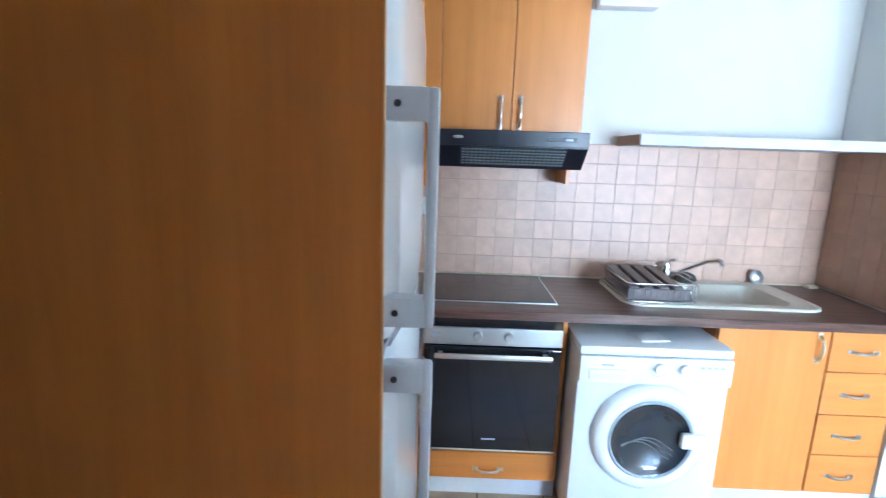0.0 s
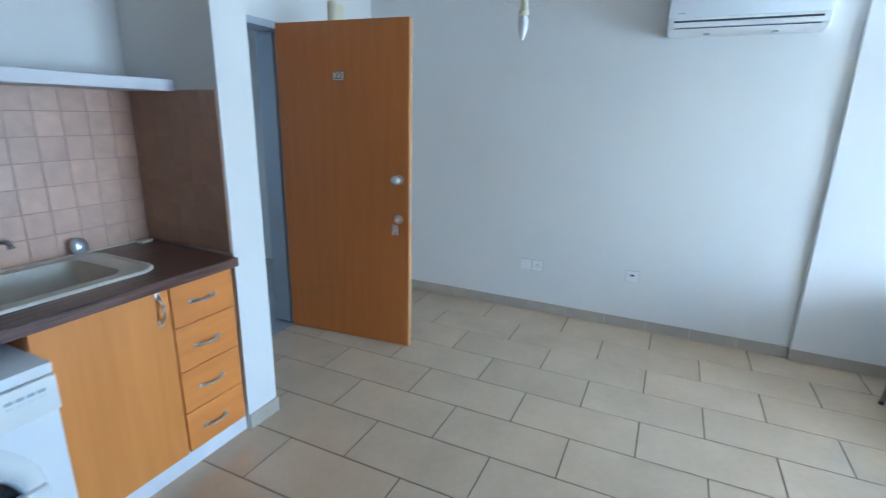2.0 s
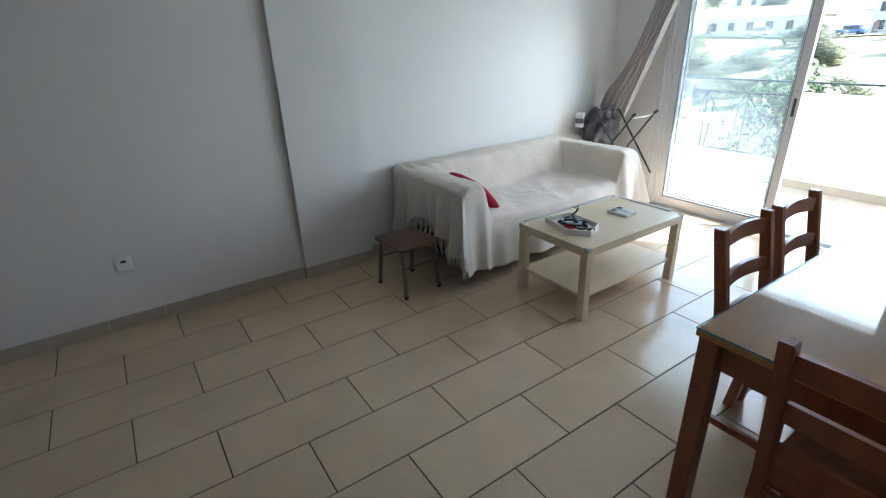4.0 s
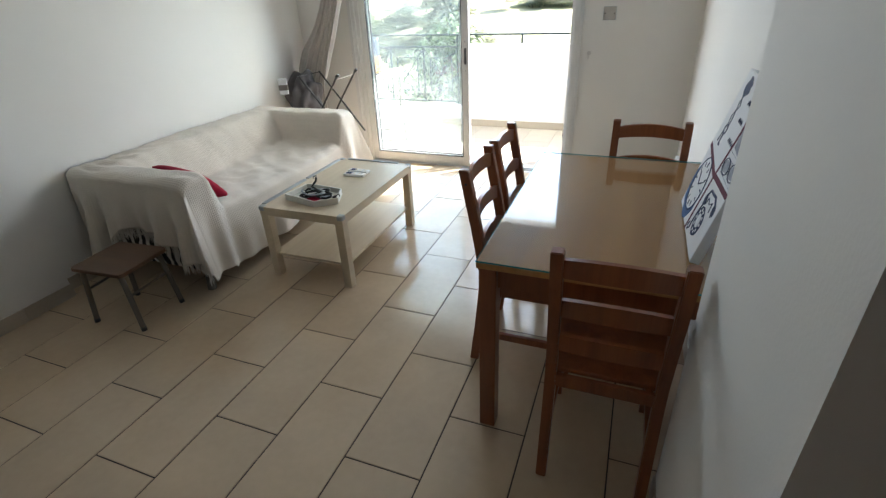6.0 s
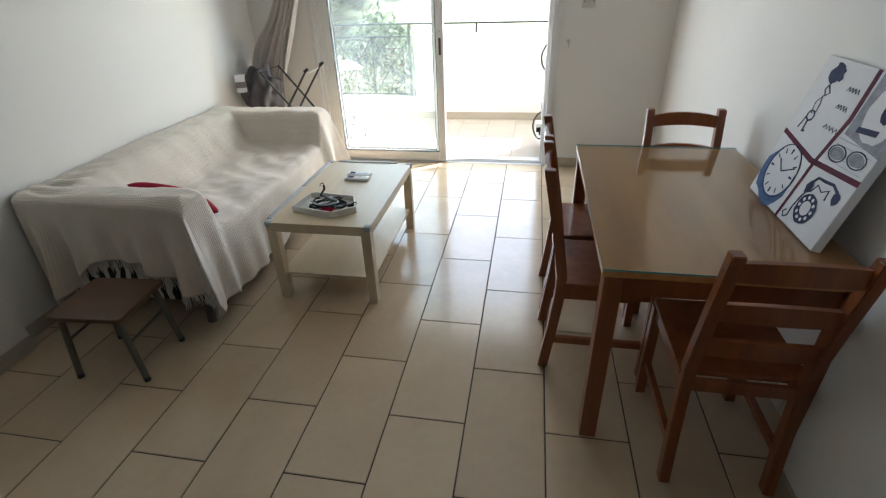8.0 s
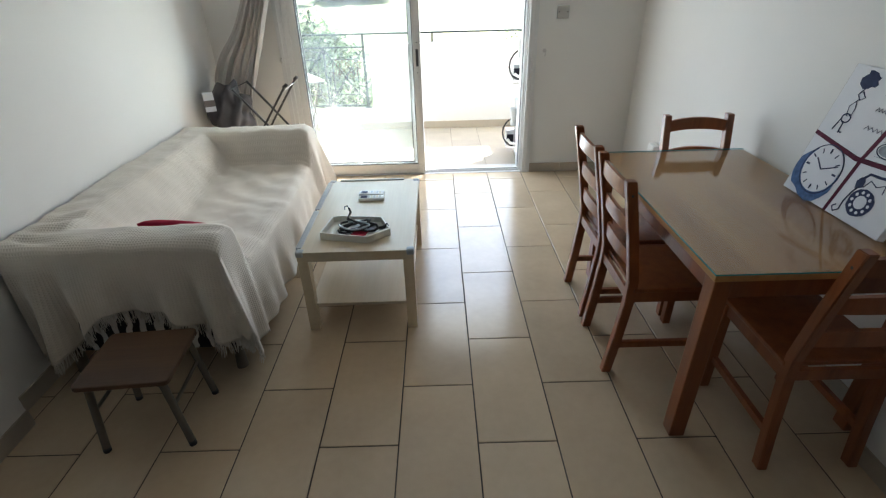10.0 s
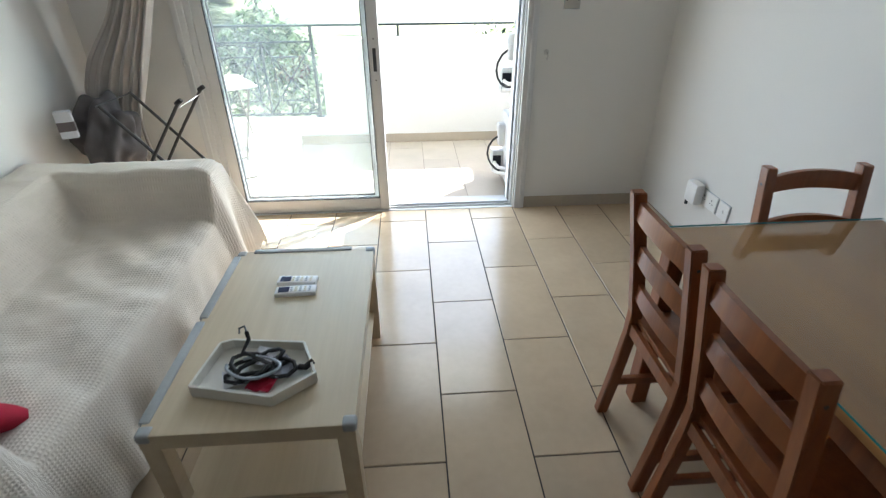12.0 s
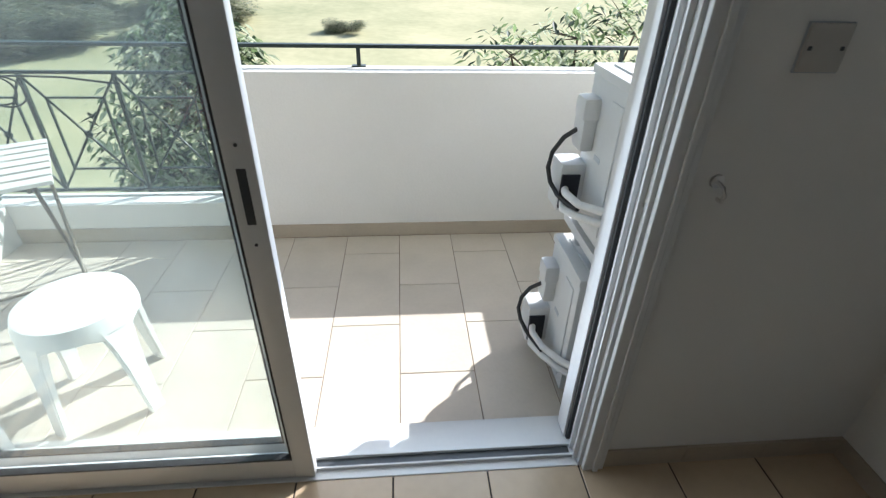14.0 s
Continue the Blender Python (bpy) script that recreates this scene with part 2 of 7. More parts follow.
LOBBYF = mat("lobby_floor_tile", (0.30, 0.30, 0.30), 0.4, var=0.04, scale=5)
# pale and near-black tones put sunlit and shaded leaves into the colour
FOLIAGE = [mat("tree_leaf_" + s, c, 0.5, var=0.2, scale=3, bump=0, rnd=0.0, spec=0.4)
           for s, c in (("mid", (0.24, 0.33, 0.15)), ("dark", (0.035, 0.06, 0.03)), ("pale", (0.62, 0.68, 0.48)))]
BUSHM = [mat("bush_leaf_" + s, c, 0.7, var=0.2, scale=3, bump=0, spec=0.2)
         for s, c in (("olive", (0.28, 0.31, 0.19)), ("dark", (0.09, 0.12, 0.07)), ("grey", (0.38, 0.39, 0.30)))]
BARK = mat("bark", (0.11, 0.08, 0.055), 0.9, var=0.15, scale=9, bump=0.2, bscale=40)
ROOFM = mat("terracotta_roof", (0.30, 0.19, 0.14), 0.8, var=0.1, scale=4)
HOUSEW = mat("house_render", (0.62, 0.58, 0.52), 0.85, var=0.03, scale=1)
FARGLASS = mat("far_window_glass", (0.05, 0.065, 0.08), 0.15, var=0.05, bump=0)
CHARCOALBAG = mat("dark_blue_paper_bag", (0.03, 0.05, 0.10), 0.5, var=0.1, scale=12)
BAGORANGE = mat("orange_print", (0.62, 0.34, 0.11), 0.5, var=0.1, scale=14, dark=(0.10, 0.035, 0.02))
GLASSM = glass("door_glass", dust=0.045)
TABLEGLASS = glass("table_glass", (0.97, 0.99, 0.98), 0.002, 0.04, 0.6)
TEALEDGE = mat("green_glass_edge", (0.05, 0.33, 0.33), 0.15, var=0.02, bump=0)
PORTHOLE = mat("washer_porthole_glass", (0.025, 0.03, 0.04), 0.05, var=0.05, scale=8, bump=0, coat=0.8)
BULB = mat("lamp_bulb_glass", (0.85, 0.84, 0.80), 0.2, var=0.01, bump=0)


for m_ in FOLIAGE + BUSHM:
    n_, l_ = m_.node_tree.nodes, m_.node_tree.links
    tl, mxs = n_.new("ShaderNodeBsdfTranslucent"), n_.new("ShaderNodeMixShader")
    l_.new(n_["Principled BSDF"].inputs["Base Color"].links[0].from_socket, tl.inputs[0])
    mxs.inputs[0].default_value = 0.5
    l_.new(n_["Principled BSDF"].outputs[0], mxs.inputs[1])
    l_.new(tl.outputs[0], mxs.inputs[2])
    l_.new(mxs.outputs[0], n_["Material Output"].inputs[0])


def ground_material():
    m = mat("dry_grass_hillside", (0.46, 0.41, 0.25), 0.95, scale=0.12, bscale=1.5, bump=0, dark=(0.26, 0.27, 0.15), spec=0.1)
    return m


GROUND = ground_material()


# ---- mesh helpers ----
def mesh_from(bm, name, m, smooth=None):
    me = bpy.data.meshes.new(name)
    bm.to_mesh(me)
    bm.free()
    for mm in (m if isinstance(m, (list, tuple)) else [m]):
        me.materials.append(mm)
    if smooth is not None:
        me.shade_smooth()
        if smooth < 180:
            me.set_sharp_from_angle(angle=radians(smooth))
    return me


def part(name, bm, m, parent=None, label="", smooth=None, loc=(0, 0, 0), kind=""):
    """Links a bmesh as one mesh object, under a thing or a part."""
    ob = new(name, mesh_from(bm, name, m, smooth))
    ob.location = loc
    if parent is not None:
        ob.parent = parent
    return tagged(ob, label, kind=kind)


def thing(name, label, category, loc=(0, 0, 0), rz=0.0, group="", kind=""):
    ob = new(name)
    ob.empty_display_size = 0.1
    ob.matrix_world = pose(*loc, 0, 0, rz)
    return tagged(ob, label, category, group, kind)


def single(name, bm, m, label, category, loc=(0, 0, 0), rz=0.0, group="", kind="", smooth=None):
    ob = new(name, mesh_from(bm, name, m, smooth))
    ob.matrix_world = pose(*loc, 0, 0, rz)
    return tagged(ob, label, category, group, kind)


def box(a, b, r=0.0, bm=None, mx=None, seg=2, mi=0):
    """A box from corner a to corner b with edges rounded by r, added to bm."""
    bm = bm or bmesh.new()
    t = bmesh.new()
    bmesh.ops.create_cube(t, size=1)
    lo, hi = Vector([min(p, q) for p, q in zip(a, b)]), Vector([max(p, q) for p, q in zip(a, b)])
    for v in t.verts:
        v.co = Vector([lo[i] + (v.co[i] + 0.5) * (hi[i] - lo[i]) for i in range(3)])
    if r > 0:
        bmesh.ops.bevel(t, geom=t.edges[:], offset=min(r, 0.49 * min(hi - lo)), segments=seg, affect="EDGES", profile=0.6)
    return merge(t, bm, mx, mi)


def merge(t, bm, mx=None, mi=0):
    if mx is not None:
        bmesh.ops.transform(t, matrix=mx, verts=t.verts[:])
    for f in t.faces:
        f.material_index = mi
    me = bpy.data.meshes.new("tmp")
    t.to_mesh(me)
    t.free()
    bm.from_mesh(me)
    bpy.data.meshes.remove(me)
    return bm


def tube(pts, r, bm=None, seg=10, closed=False, r2=None, mi=0):
    """A round bar through the points."""
    bm = bm or bmesh.new()
    pts = [Vector(p) for p in pts]
    rings = []
    n = len(pts)
    up = Vector((0.13, 0.31, 0.94)).normalized()
    for i, p in enumerate(pts):
        a = pts[(i - 1) % n] if (closed or i > 0) else p
        c = pts[(i + 1) % n] if (closed or i < n - 1) else p
        d = (c - a).normalized()
        s = d.cross(up)
        if s.length < 1e-3:
            s = d.cross(Vector((1, 0, 0)))
        s.normalize()
        w = s.cross(d).normalized()
        rad = r if r2 is None else r + (r2 - r) * i / max(1, n - 1)
        rings.append([bm.verts.new(p + s * math.cos(2 * math.pi * k / seg) * rad + w * math.sin(2 * math.pi * k / seg) * rad) for k in range(seg)])
    for i in range(n if closed else n - 1):
        A, B = rings[i], rings[(i + 1) % n]
        for k in range(seg):
            f = bm.faces.new((A[k], A[(k + 1) % seg], B[(k + 1) % seg], B[k]))
            f.smooth, f.material_index = True, mi
    if not closed:
        bm.faces.new(rings[0]).material_index = mi
        bm.faces.new(rings[-1][::-1]).material_index = mi
    return bm


def lathe(profile, bm=None, seg=32, mx=None, mi=0):
    """A turned shape: (radius, height) pairs about the z axis."""
    t = bmesh.new()
    rings = []
    for r, z in profile:
        rings.append([t.verts.new((r * math.cos(2 * math.pi * k / seg), r * math.sin(2 * math.pi * k / seg), z)) for k in range(seg)] if r > 1e-6 else [t.verts.new((0, 0, z))])
    for A, B in zip(rings, rings[1:]):
        for k in range(seg):
            q = [A[k % len(A)], A[(k + 1) % len(A)], B[(k + 1) % len(B)], B[k % len(B)]]
            q = list(dict.fromkeys(q))
            if len(q) > 2:
                t.faces.new(q).smooth = True
    bmesh.ops.recalc_face_normals(t, faces=t.faces[:])
    return merge(t, bm or bmesh.new(), mx, mi)


def prism(poly, z0, z1, bm=None, mx=None, r=0.0, mi=0):
    """A flat outline raised from z0 to z1."""
    t = bmesh.new()
    vs = [t.verts.new((x, y, z0)) for x, y in poly]
    f = t.faces.new(vs)
    g = bmesh.ops.extrude_face_region(t, geom=[f])
    bmesh.ops.translate(t, vec=(0, 0, z1 - z0), verts=[v for v in g["geom"] if isinstance(v, bmesh.types.BMVert)])
    bmesh.ops.recalc_face_normals(t, faces=t.faces[:])
    if r:
        bmesh.ops.bevel(t, geom=t.edges[:], offset=r, segments=2, affect="EDGES")
    return merge(t, bm or bmesh.new(), mx, mi)


def bow_handle(parent, x, y, z, length, vertical, depth=0.03, name="handle"):
    """A bowed nickel handle that stands off a front facing -y."""
    pts = []
    for i in range(9):
        u = i / 8
        s = (u - 0.5) * length
        d = depth * math.sin(math.pi * min(1, max(0, u))) ** 0.45
        pts.append((0, -d, s) if vertical else (s, -d, 0))
    bm = tube(pts, 0.006, seg=8)
    for s in (-0.5, 0.5):
        c = s * length
        box((-0.009, -0.004, c - 0.014) if vertical else (c - 0.014, -0.004, -0.009), (0.009, 0.0, c + 0.014) if vertical else (c + 0.014, 0.0, 0.009), 0.002, bm)
    return part(name, bm, NICKEL, parent, "curved satin nickel handle", loc=(x, y, z), smooth=40)


# ---- the rooms ----
def struct(name, bm, m, label="", parent=None, smooth=None):
    return part(name, bm, m, parent, label, smooth, kind="structure")


H = 2.70
floor = struct("floor", box((-2.2, -3.905, -0.12), (4.5, 2.62, -0.003)), GROUT, "beige rectangular floor tiles with dark joints laid half-bond")
wall_kitchen = struct("wall_kitchen", box((-0.75, 2.51, 0), (2.08, 2.70, H)), WALL, "white painted kitchen wall with pinkish tile splashback")
struct("wall_kitchen_side", box((-0.75, 0.60, 0), (-0.58, 2.51, H)), WALL, "white painted wall behind the fridge")
wall_stub = struct("wall_stub", box((2.08, 1.945, 0), (2.262, 2.70, H)), WALL, "white painted wall end beside the kitchen worktop")
bm = box((2.262, 2.62, 2.055), (3.22, 2.80, H))
box((3.22, 2.62, 0), (4.45, 2.80, H), bm=bm)
struct("wall_entrance", bm, WALL, "white painted wall with the entrance doorway")
struct("wall_long", box((4.25, -0.63, 0), (4.45, 2.62, H)), WALL, "long white painted wall")
struct("wall_pier", box((4.218, -1.15, 0), (4.45, -0.63, H)), WALL, "shallow white painted pier in the long wall")
struct("wall_sofa", box((4.30, -3.87, 0), (4.45, -1.15, H)), WALL, "white painted wall behind the sofa")
WX0, WX1, WTOP = 1.80, 3.72, 2.03
for a_, b_ in (((0.75, -4.07, 0), (WX0, -3.87, H)), ((WX1, -4.07, 0), (4.6, -3.87, H)), ((WX0, -4.07, WTOP), (WX1, -3.87, H))):
    struct("wall_balcony", box(a_, b_), WALL, "white painted wall beside the sliding balcony door")
bm = box((0.78, -3.87, 0), (0.93, -0.91, H))
box((-2.0, -0.91, 0), (1.07, -0.195, H), bm=bm)
struct("wall_dining", bm, WALL, "white painted wall beside the dining table")
bm = box((-2.2, -0.91, 0), (-2.0, 0.60, H))
box((-2.2, 0.60, 0), (-0.58, 0.75, H), bm=bm)
struct("wall_hall", bm, WALL, "white painted wall closing the hall")
struct("ceiling", box((-2.2, -4.07, H), (4.6, 2.8, H + 0.15)), CEIL, "plain white ceiling")

# skirting: (x0, y0, x1, y1) runs
SK = [(-2.0, -0.195, 1.079, -0.186), (1.07, -0.195, 1.079, -0.91), (0.93, -0.919, 1.07, -0.91), (0.93, -0.92, 0.939, -3.861), (0.93, -3.87, 1.745, -3.861),
      (3.775, -3.87, 4.30, -3.861), (4.291, -3.861, 4.30, -1.15), (4.218, -1.159, 4.291, -1.15), (4.209, -1.15, 4.218, -0.63), (4.218, -0.63, 4.25, -0.621),
      (4.241, -0.621, 4.25, 2.61), (3.22, 2.61, 4.241, 2.62), (2.08, 1.936, 2.271, 1.945), (2.262, 1.945, 2.271, 2.60)]
skirt_bm = bmesh.new()
for x0, y0, x1, y1 in SK:
    n = max(1, round(max(abs(x1 - x0), abs(y1 - y0)) / 0.302))
    for i in range(n):
        a, b = i / n, (i + 1) / n
        g = 0.001 if n > 1 else 0
        if abs(x1 - x0) > abs(y1 - y0):
            box((x0 + (x1 - x0) * a + g, y0, 0.0), (x0 + (x1 - x0) * b - g, y1, 0.078), 0.0012, skirt_bm, seg=1)
        else:
            s = 1 if y1 > y0 else -1
            box((x0, y0 + (y1 - y0) * a + g * s, 0.0), (x1, y0 + (y1 - y0) * b - g * s, 0.078), 0.0012, skirt_bm, seg=1)
struct("baseboard", skirt_bm, SKIRT, "beige tile skirting with dusty top edge")

# a corner bead on the wall stub foot
# lobby beyond the entrance door
bm = box((1.6, 4.6, 0), (4.4, 4.75, H))
box((1.5, 2.80, 0), (1.62, 4.6, H), bm=bm)
box((4.3, 2.80, 0), (4.42, 4.6, H), bm=bm)
struct("lobby_wall", bm, WALL, "plain pale lobby walls")
struct("lobby_floor", box((1.5, 2.62, -0.12), (4.42, 4.75, -0.012)), LOBBYF, "grey lobby floor")
struct("lobby_ceiling", box((1.5, 2.80, H), (4.42, 4.75, H + 0.15)), CEIL, "plain lobby ceiling")

# ---- entrance door ----
frame_bm = box((2.262, 2.60, 0), (2.305, 2.80, 2.012), 0.002)
box((3.17, 2.60, 0), (3.22, 2.80, 2.012), 0.002, frame_bm)
box((2.262, 2.60, 2.012), (3.22, 2.80, 2.055), 0.002, frame_bm)
box((2.305, 2.66, 0), (2.32, 2.80, 2.0), 0.002, frame_bm)
box((3.155, 2.66, 0), (3.17, 2.80, 2.0), 0.002, frame_bm)
struct("door_frame", frame_bm, mat("pale_blue_grey_frame_paint", (0.42, 0.46, 0.50), 0.5, var=0.02, scale=4), "pale grey painted door frame")
door = thing("door_1", "orange-brown veneered entrance door numbered 22, standing open", "door", (3.168, 2.612, 0), -85.1, kind="structure")
# leaf along +x of its own frame, turned to stand open into the room
part("door_leaf", box((0.0, -0.040, 0.006), (0.925, 0.0, 2.045), 0.0015), DOORWOOD, door, "orange-brown wood veneer leaf")
part("door_edge_strip", box((0.925, -0.0405, 0.006), (0.929, 0.0005, 2.045), 0.001), DOOREDGE, door, "pale worn edge strip")
SIDE = -0.040
for nm, zz in (("door_knob", 1.122),):
    mx = pose(0.862, SIDE, zz, 90, 0, 0)
    part(nm, lathe([(0, 0), (0.030, 0), (0.030, 0.006), (0.014, 0.010), (0.012, 0.028), (0.024, 0.040), (0.029, 0.052), (0.026, 0.066), (0.012, 0.074), (0, 0.075)], mx=mx), NICKEL, door, "round satin nickel knob", smooth=50)
    mx = pose(0.862, 0, zz, -90, 0, 0)
    part(nm, lathe([(0, 0), (0.030, 0), (0.030, 0.006), (0.014, 0.010), (0.012, 0.028), (0.024, 0.040), (0.029, 0.052), (0.026, 0.066), (0.012, 0.074), (0, 0.075)], mx=mx), NICKEL, door, "round satin nickel knob", smooth=50)
part("lock_cylinder", lathe([(0, 0), (0.027, 0), (0.027, 0.007), (0.012, 0.010), (0.011, 0.020), (0, 0.020)], mx=pose(0.858, SIDE, 0.872, 90, 0, 0)), NICKEL, door, "round lock plate", smooth=40)
keys = box((0.850, SIDE - 0.050, 0.868), (0.866, SIDE - 0.018, 0.876), 0.002)
tube([(0.858 + 0.014 * math.cos(a), SIDE - 0.048, 0.852 + 0.014 * math.sin(a)) for a in np.linspace(0, 6.0, 14)], 0.0014, keys, 6)
for dx, tilt in ((-0.008, 6), (0.006, -5), (0.0, 14)):
    box((-0.008, -0.002, -0.062), (0.008, 0.002, 0), 0.001, keys, pose(0.858 + dx, SIDE - 0.048 + dx * 0.4, 0.842, 0, tilt, 0))
part("keys", keys, STEEL, door, "bunch of steel keys hanging from the lock")
part("latch_plate", box((0.9285, -0.031, 0.86), (0.9305, -0.011, 1.10), 0.001), NICKEL, door, "latch plate in the door edge")
part("latch_bolt", box((0.9300, -0.027, 1.03), (0.9400, -0.015, 1.05), 0.002), NICKEL, door, "latch bolt")
plate = part("number_plate", box((0.418, SIDE - 0.003, 1.703), (0.492, SIDE - 0.0005, 1.757), 0.001), BLACK_EN, door, "small black number plate")
part("plate_inner", box((0.420, SIDE - 0.0036, 1.705), (0.490, SIDE - 0.003, 1.755), 0), CREAM_PL, door, "cream plate face")


def text_mesh(name, txt, size, m, parent, mx, extrude=0.0006, label=""):
    cu = bpy.data.curves.new(name, "FONT")
    cu.body, cu.size, cu.extrude, cu.align_x, cu.align_y = txt, size, extrude, "CENTER", "CENTER"
    tmp = new(name + "_tmp", cu)
    me = bpy.data.meshes.new_from_object(tmp.evaluated_get(bpy.context.evaluated_depsgraph_get()))
    bpy.data.objects.remove(tmp)
    me.materials.clear()
    me.materials.append(m)
    me.transform(mx)
    ob = new(name, me)
    ob.parent = parent
    return tagged(ob, label)


text_mesh("number", "22", 0.056, BLACK_EN, door, pose(0.455, SIDE - 0.0040, 1.730, 90, 0, 0), label="black number 22")
for zz in (0.25, 1.0, 1.80):
    part("hinge", tube([(-0.004, 0.004, zz - 0.045), (-0.004, 0.004, zz + 0.045)], 0.007), NICKEL, door, "steel hinge")

# door chime over the entrance door
ch = thing("door_chime", "cream plastic door chime on the wall above the entrance door", "door chime", (3.745, 2.612, 2.165))
part("chime_body", box((-0.068, -0.045, -0.07), (0.068, 0.006, 0.115), 0.008), CREAM_PL, ch, smooth=40)
part("chime_front", box((-0.055, -0.051, -0.055), (0.055, -0.045, 0.100), 0.004), CREAM_PL, ch)


# ---- sockets and switches ----
def plate_on(name, label, category, m, w, h, extras, group=""):
    """A wall plate facing -y of its own frame, placed by m."""
    ob = new(name)
    ob.empty_display_size = 0.05
    ob.matrix_world = m
    tagged(ob, label, category, group)
    # thin grey rim that draws the shadow edge round the plate
    part("plate_seam", box((-w / 2 - 0.0022, -0.0025, -h / 2 - 0.0022), (w / 2 + 0.0022, 0.001, h / 2 + 0.0022)), GREY_PL, ob)
    part("face_plate", box((-w / 2, -0.009, -h / 2), (w / 2, 0.002, h / 2), 0.003), WHITE_PL, ob, smooth=40)
    extras(ob)
    return ob


def pins(ob, cx):
    bm = box((cx - 0.003, -0.0096, 0.006), (cx + 0.003, -0.008, 0.016))
    for s in (-0.011, 0.011):
        box((cx + s - 0.004, -0.0096, -0.010), (cx + s + 0.004, -0.008, -0.006), bm=bm)
    part("socket_pins", bm, DARK_PL, ob)


def rocker(ob, cx, cz=0.018):
    part("rocker", box((cx - 0.006, -0.014, cz - 0.009), (cx + 0.006, -0.008, cz + 0.009), 0.002), WHITE_PL, ob)




def on_east(y, z, x=4.249):
    return pose(x, y, z, 0, 0, -90)


plate_on("wall_socket", "white blank plate low on the long wall", "wall plate", on_east(1.189, 0.380), 0.086, 0.086, lambda ob: part("screw", box((-0.003, -0.0098, -0.003), (0.003, -0.008, 0.003)), NICKEL, ob))
plate_on("wall_socket", "white three-pin wall socket low on the long wall", "socket", on_east(1.097, 0.380), 0.086, 0.086, lambda ob: (pins(ob, 0.0), rocker(ob, 0.026)))
plate_on("television_socket", "white aerial socket with a dark inlet on the long wall", "socket", on_east(0.392, 0.402), 0.086, 0.086, lambda ob: part("inlet", box((-0.016, -0.011, 0.004), (0.012, -0.008, 0.018), 0.002), DARK_PL, ob))
plate_on("ceiling_switch_plate", "two-screw blank plate high on the balcony wall, coloured grey for shade", "wall plate", pose(1.560, -3.869, 1.283, 0, 0, 180), 0.088, 0.088,
         lambda ob: [part("screw", box((s - 0.004, -0.0105, -0.004), (s + 0.004, -0.008, 0.004), 0.001), DARK_PL, ob) for s in (-0.033, 0.033)])
# white plate given a grey colour for the shade it hangs in
PLATE_SHADED = mat("shaded_plate_plastic", (0.50, 0.48, 0.44), 0.5, var=0.03, bump=0)
for o_ in bpy.data.objects["ceiling_switch_plate"].children:
    if o_.name.startswith("face_plate"):
        o_.data.materials[0] = PLATE_SHADED
plate_on("cooker_switch", "white cooker switch plate on the kitchen tiles", "switch", pose(-0.018, 2.497, 1.255, 0, 0, 0), 0.088, 0.088,
         lambda ob: (part("rocker", box((-0.012, -0.016, -0.012), (0.014, -0.008, 0.012), 0.003), WHITE_PL, ob), part("inlet", box((-0.014, -0.0105, 0.022), (0.010, -0.008, 0.034)), DARK_PL, ob)))
plate_on("wall_socket", "white socket plate on the kitchen tiles", "socket", pose(-0.115, 2.497, 1.255, 0, 0, 0), 0.088, 0.088, lambda ob: pins(ob, 0.0))
WESTW = 0.9305
plate_on("wall_socket", "white double socket low on the wall behind the dining table", "socket", pose(WESTW, -3.10, 0.37, 0, 0, 90), 0.146, 0.086, lambda ob: (pins(ob, -0.04), pins(ob, 0.03)))
plate_on("wall_socket", "white blank plate beside the double socket", "wall plate", pose(WESTW, -2.965, 0.37, 0, 0, 90), 0.086, 0.086, lambda ob: rocker(ob, 0.0, 0.0))
ad = thing("plug_adaptor", "white plug-in adaptor in the wall socket", "plug adaptor", (WESTW + 0.010, -3.19, 0.385), 90)
part("adaptor_body", box((-0.055, -0.055, -0.065), (0.05, 0.0, 0.055), 0.02), WHITE_PL, ad, smooth=40)
part("adaptor_knob", tube([(-0.035, -0.04, -0.062), (-0.035, -0.04, -0.088)], 0.009), DARK_PL, ad)

for x, nm in ((1.682, "curtain_hook"), (3.765, "curtain_hook")):
    hk = thing(nm, "small silver curtain tie-back hook on the balcony wall", "wall hook", (x, -3.869, 1.008), 180, group="tie-back hooks")
    part("hook_base", lathe([(0, 0), (0.016, 0), (0.015, 0.006), (0, 0.008)], mx=pose(0, 0, 0, 90, 0, 0)), NICKEL, hk, smooth=40)
    part("hook_loop", tube([(0, -0.006, 0.0), (0, -0.03, -0.004), (0, -0.042, -0.018), (0, -0.036, -0.034), (0, -0.020, -0.034)], 0.0045), NICKEL, hk)

# ---- pendant lamp wire ----
lp = thing("bare_lamp", "bare candle bulb in a brass holder on a thin wire pendant", "pendant lamp", (2.535, 0.817, 0))
part("ceiling_rose", lathe([(0, H), (0.05, H), (0.045, H - 0.02), (0.012, H - 0.035), (0, H - 0.035)]), WHITE_PL, lp, smooth=40)
part("cable", tube([(0, 0, H - 0.03), (0.004, 0, 2.3), (0, 0, 1.97)], 0.003, seg=6), WHITE_PL, lp)
part("lamp_holder", lathe([(0, 1.975), (0.010, 1.972), (0.014, 1.95), (0.014, 1.905), (0.019, 1.90), (0.019, 1.885), (0, 1.885)]), CREAM_PL, lp, smooth=40)
part("bulb", lathe([(0, 1.887), (0.012, 1.885), (0.019, 1.862), (0.018, 1.838), (0.010, 1.812), (0.003, 1.797), (0, 1.796)], seg=20), BULB, lp, "clear candle bulb", smooth=60)
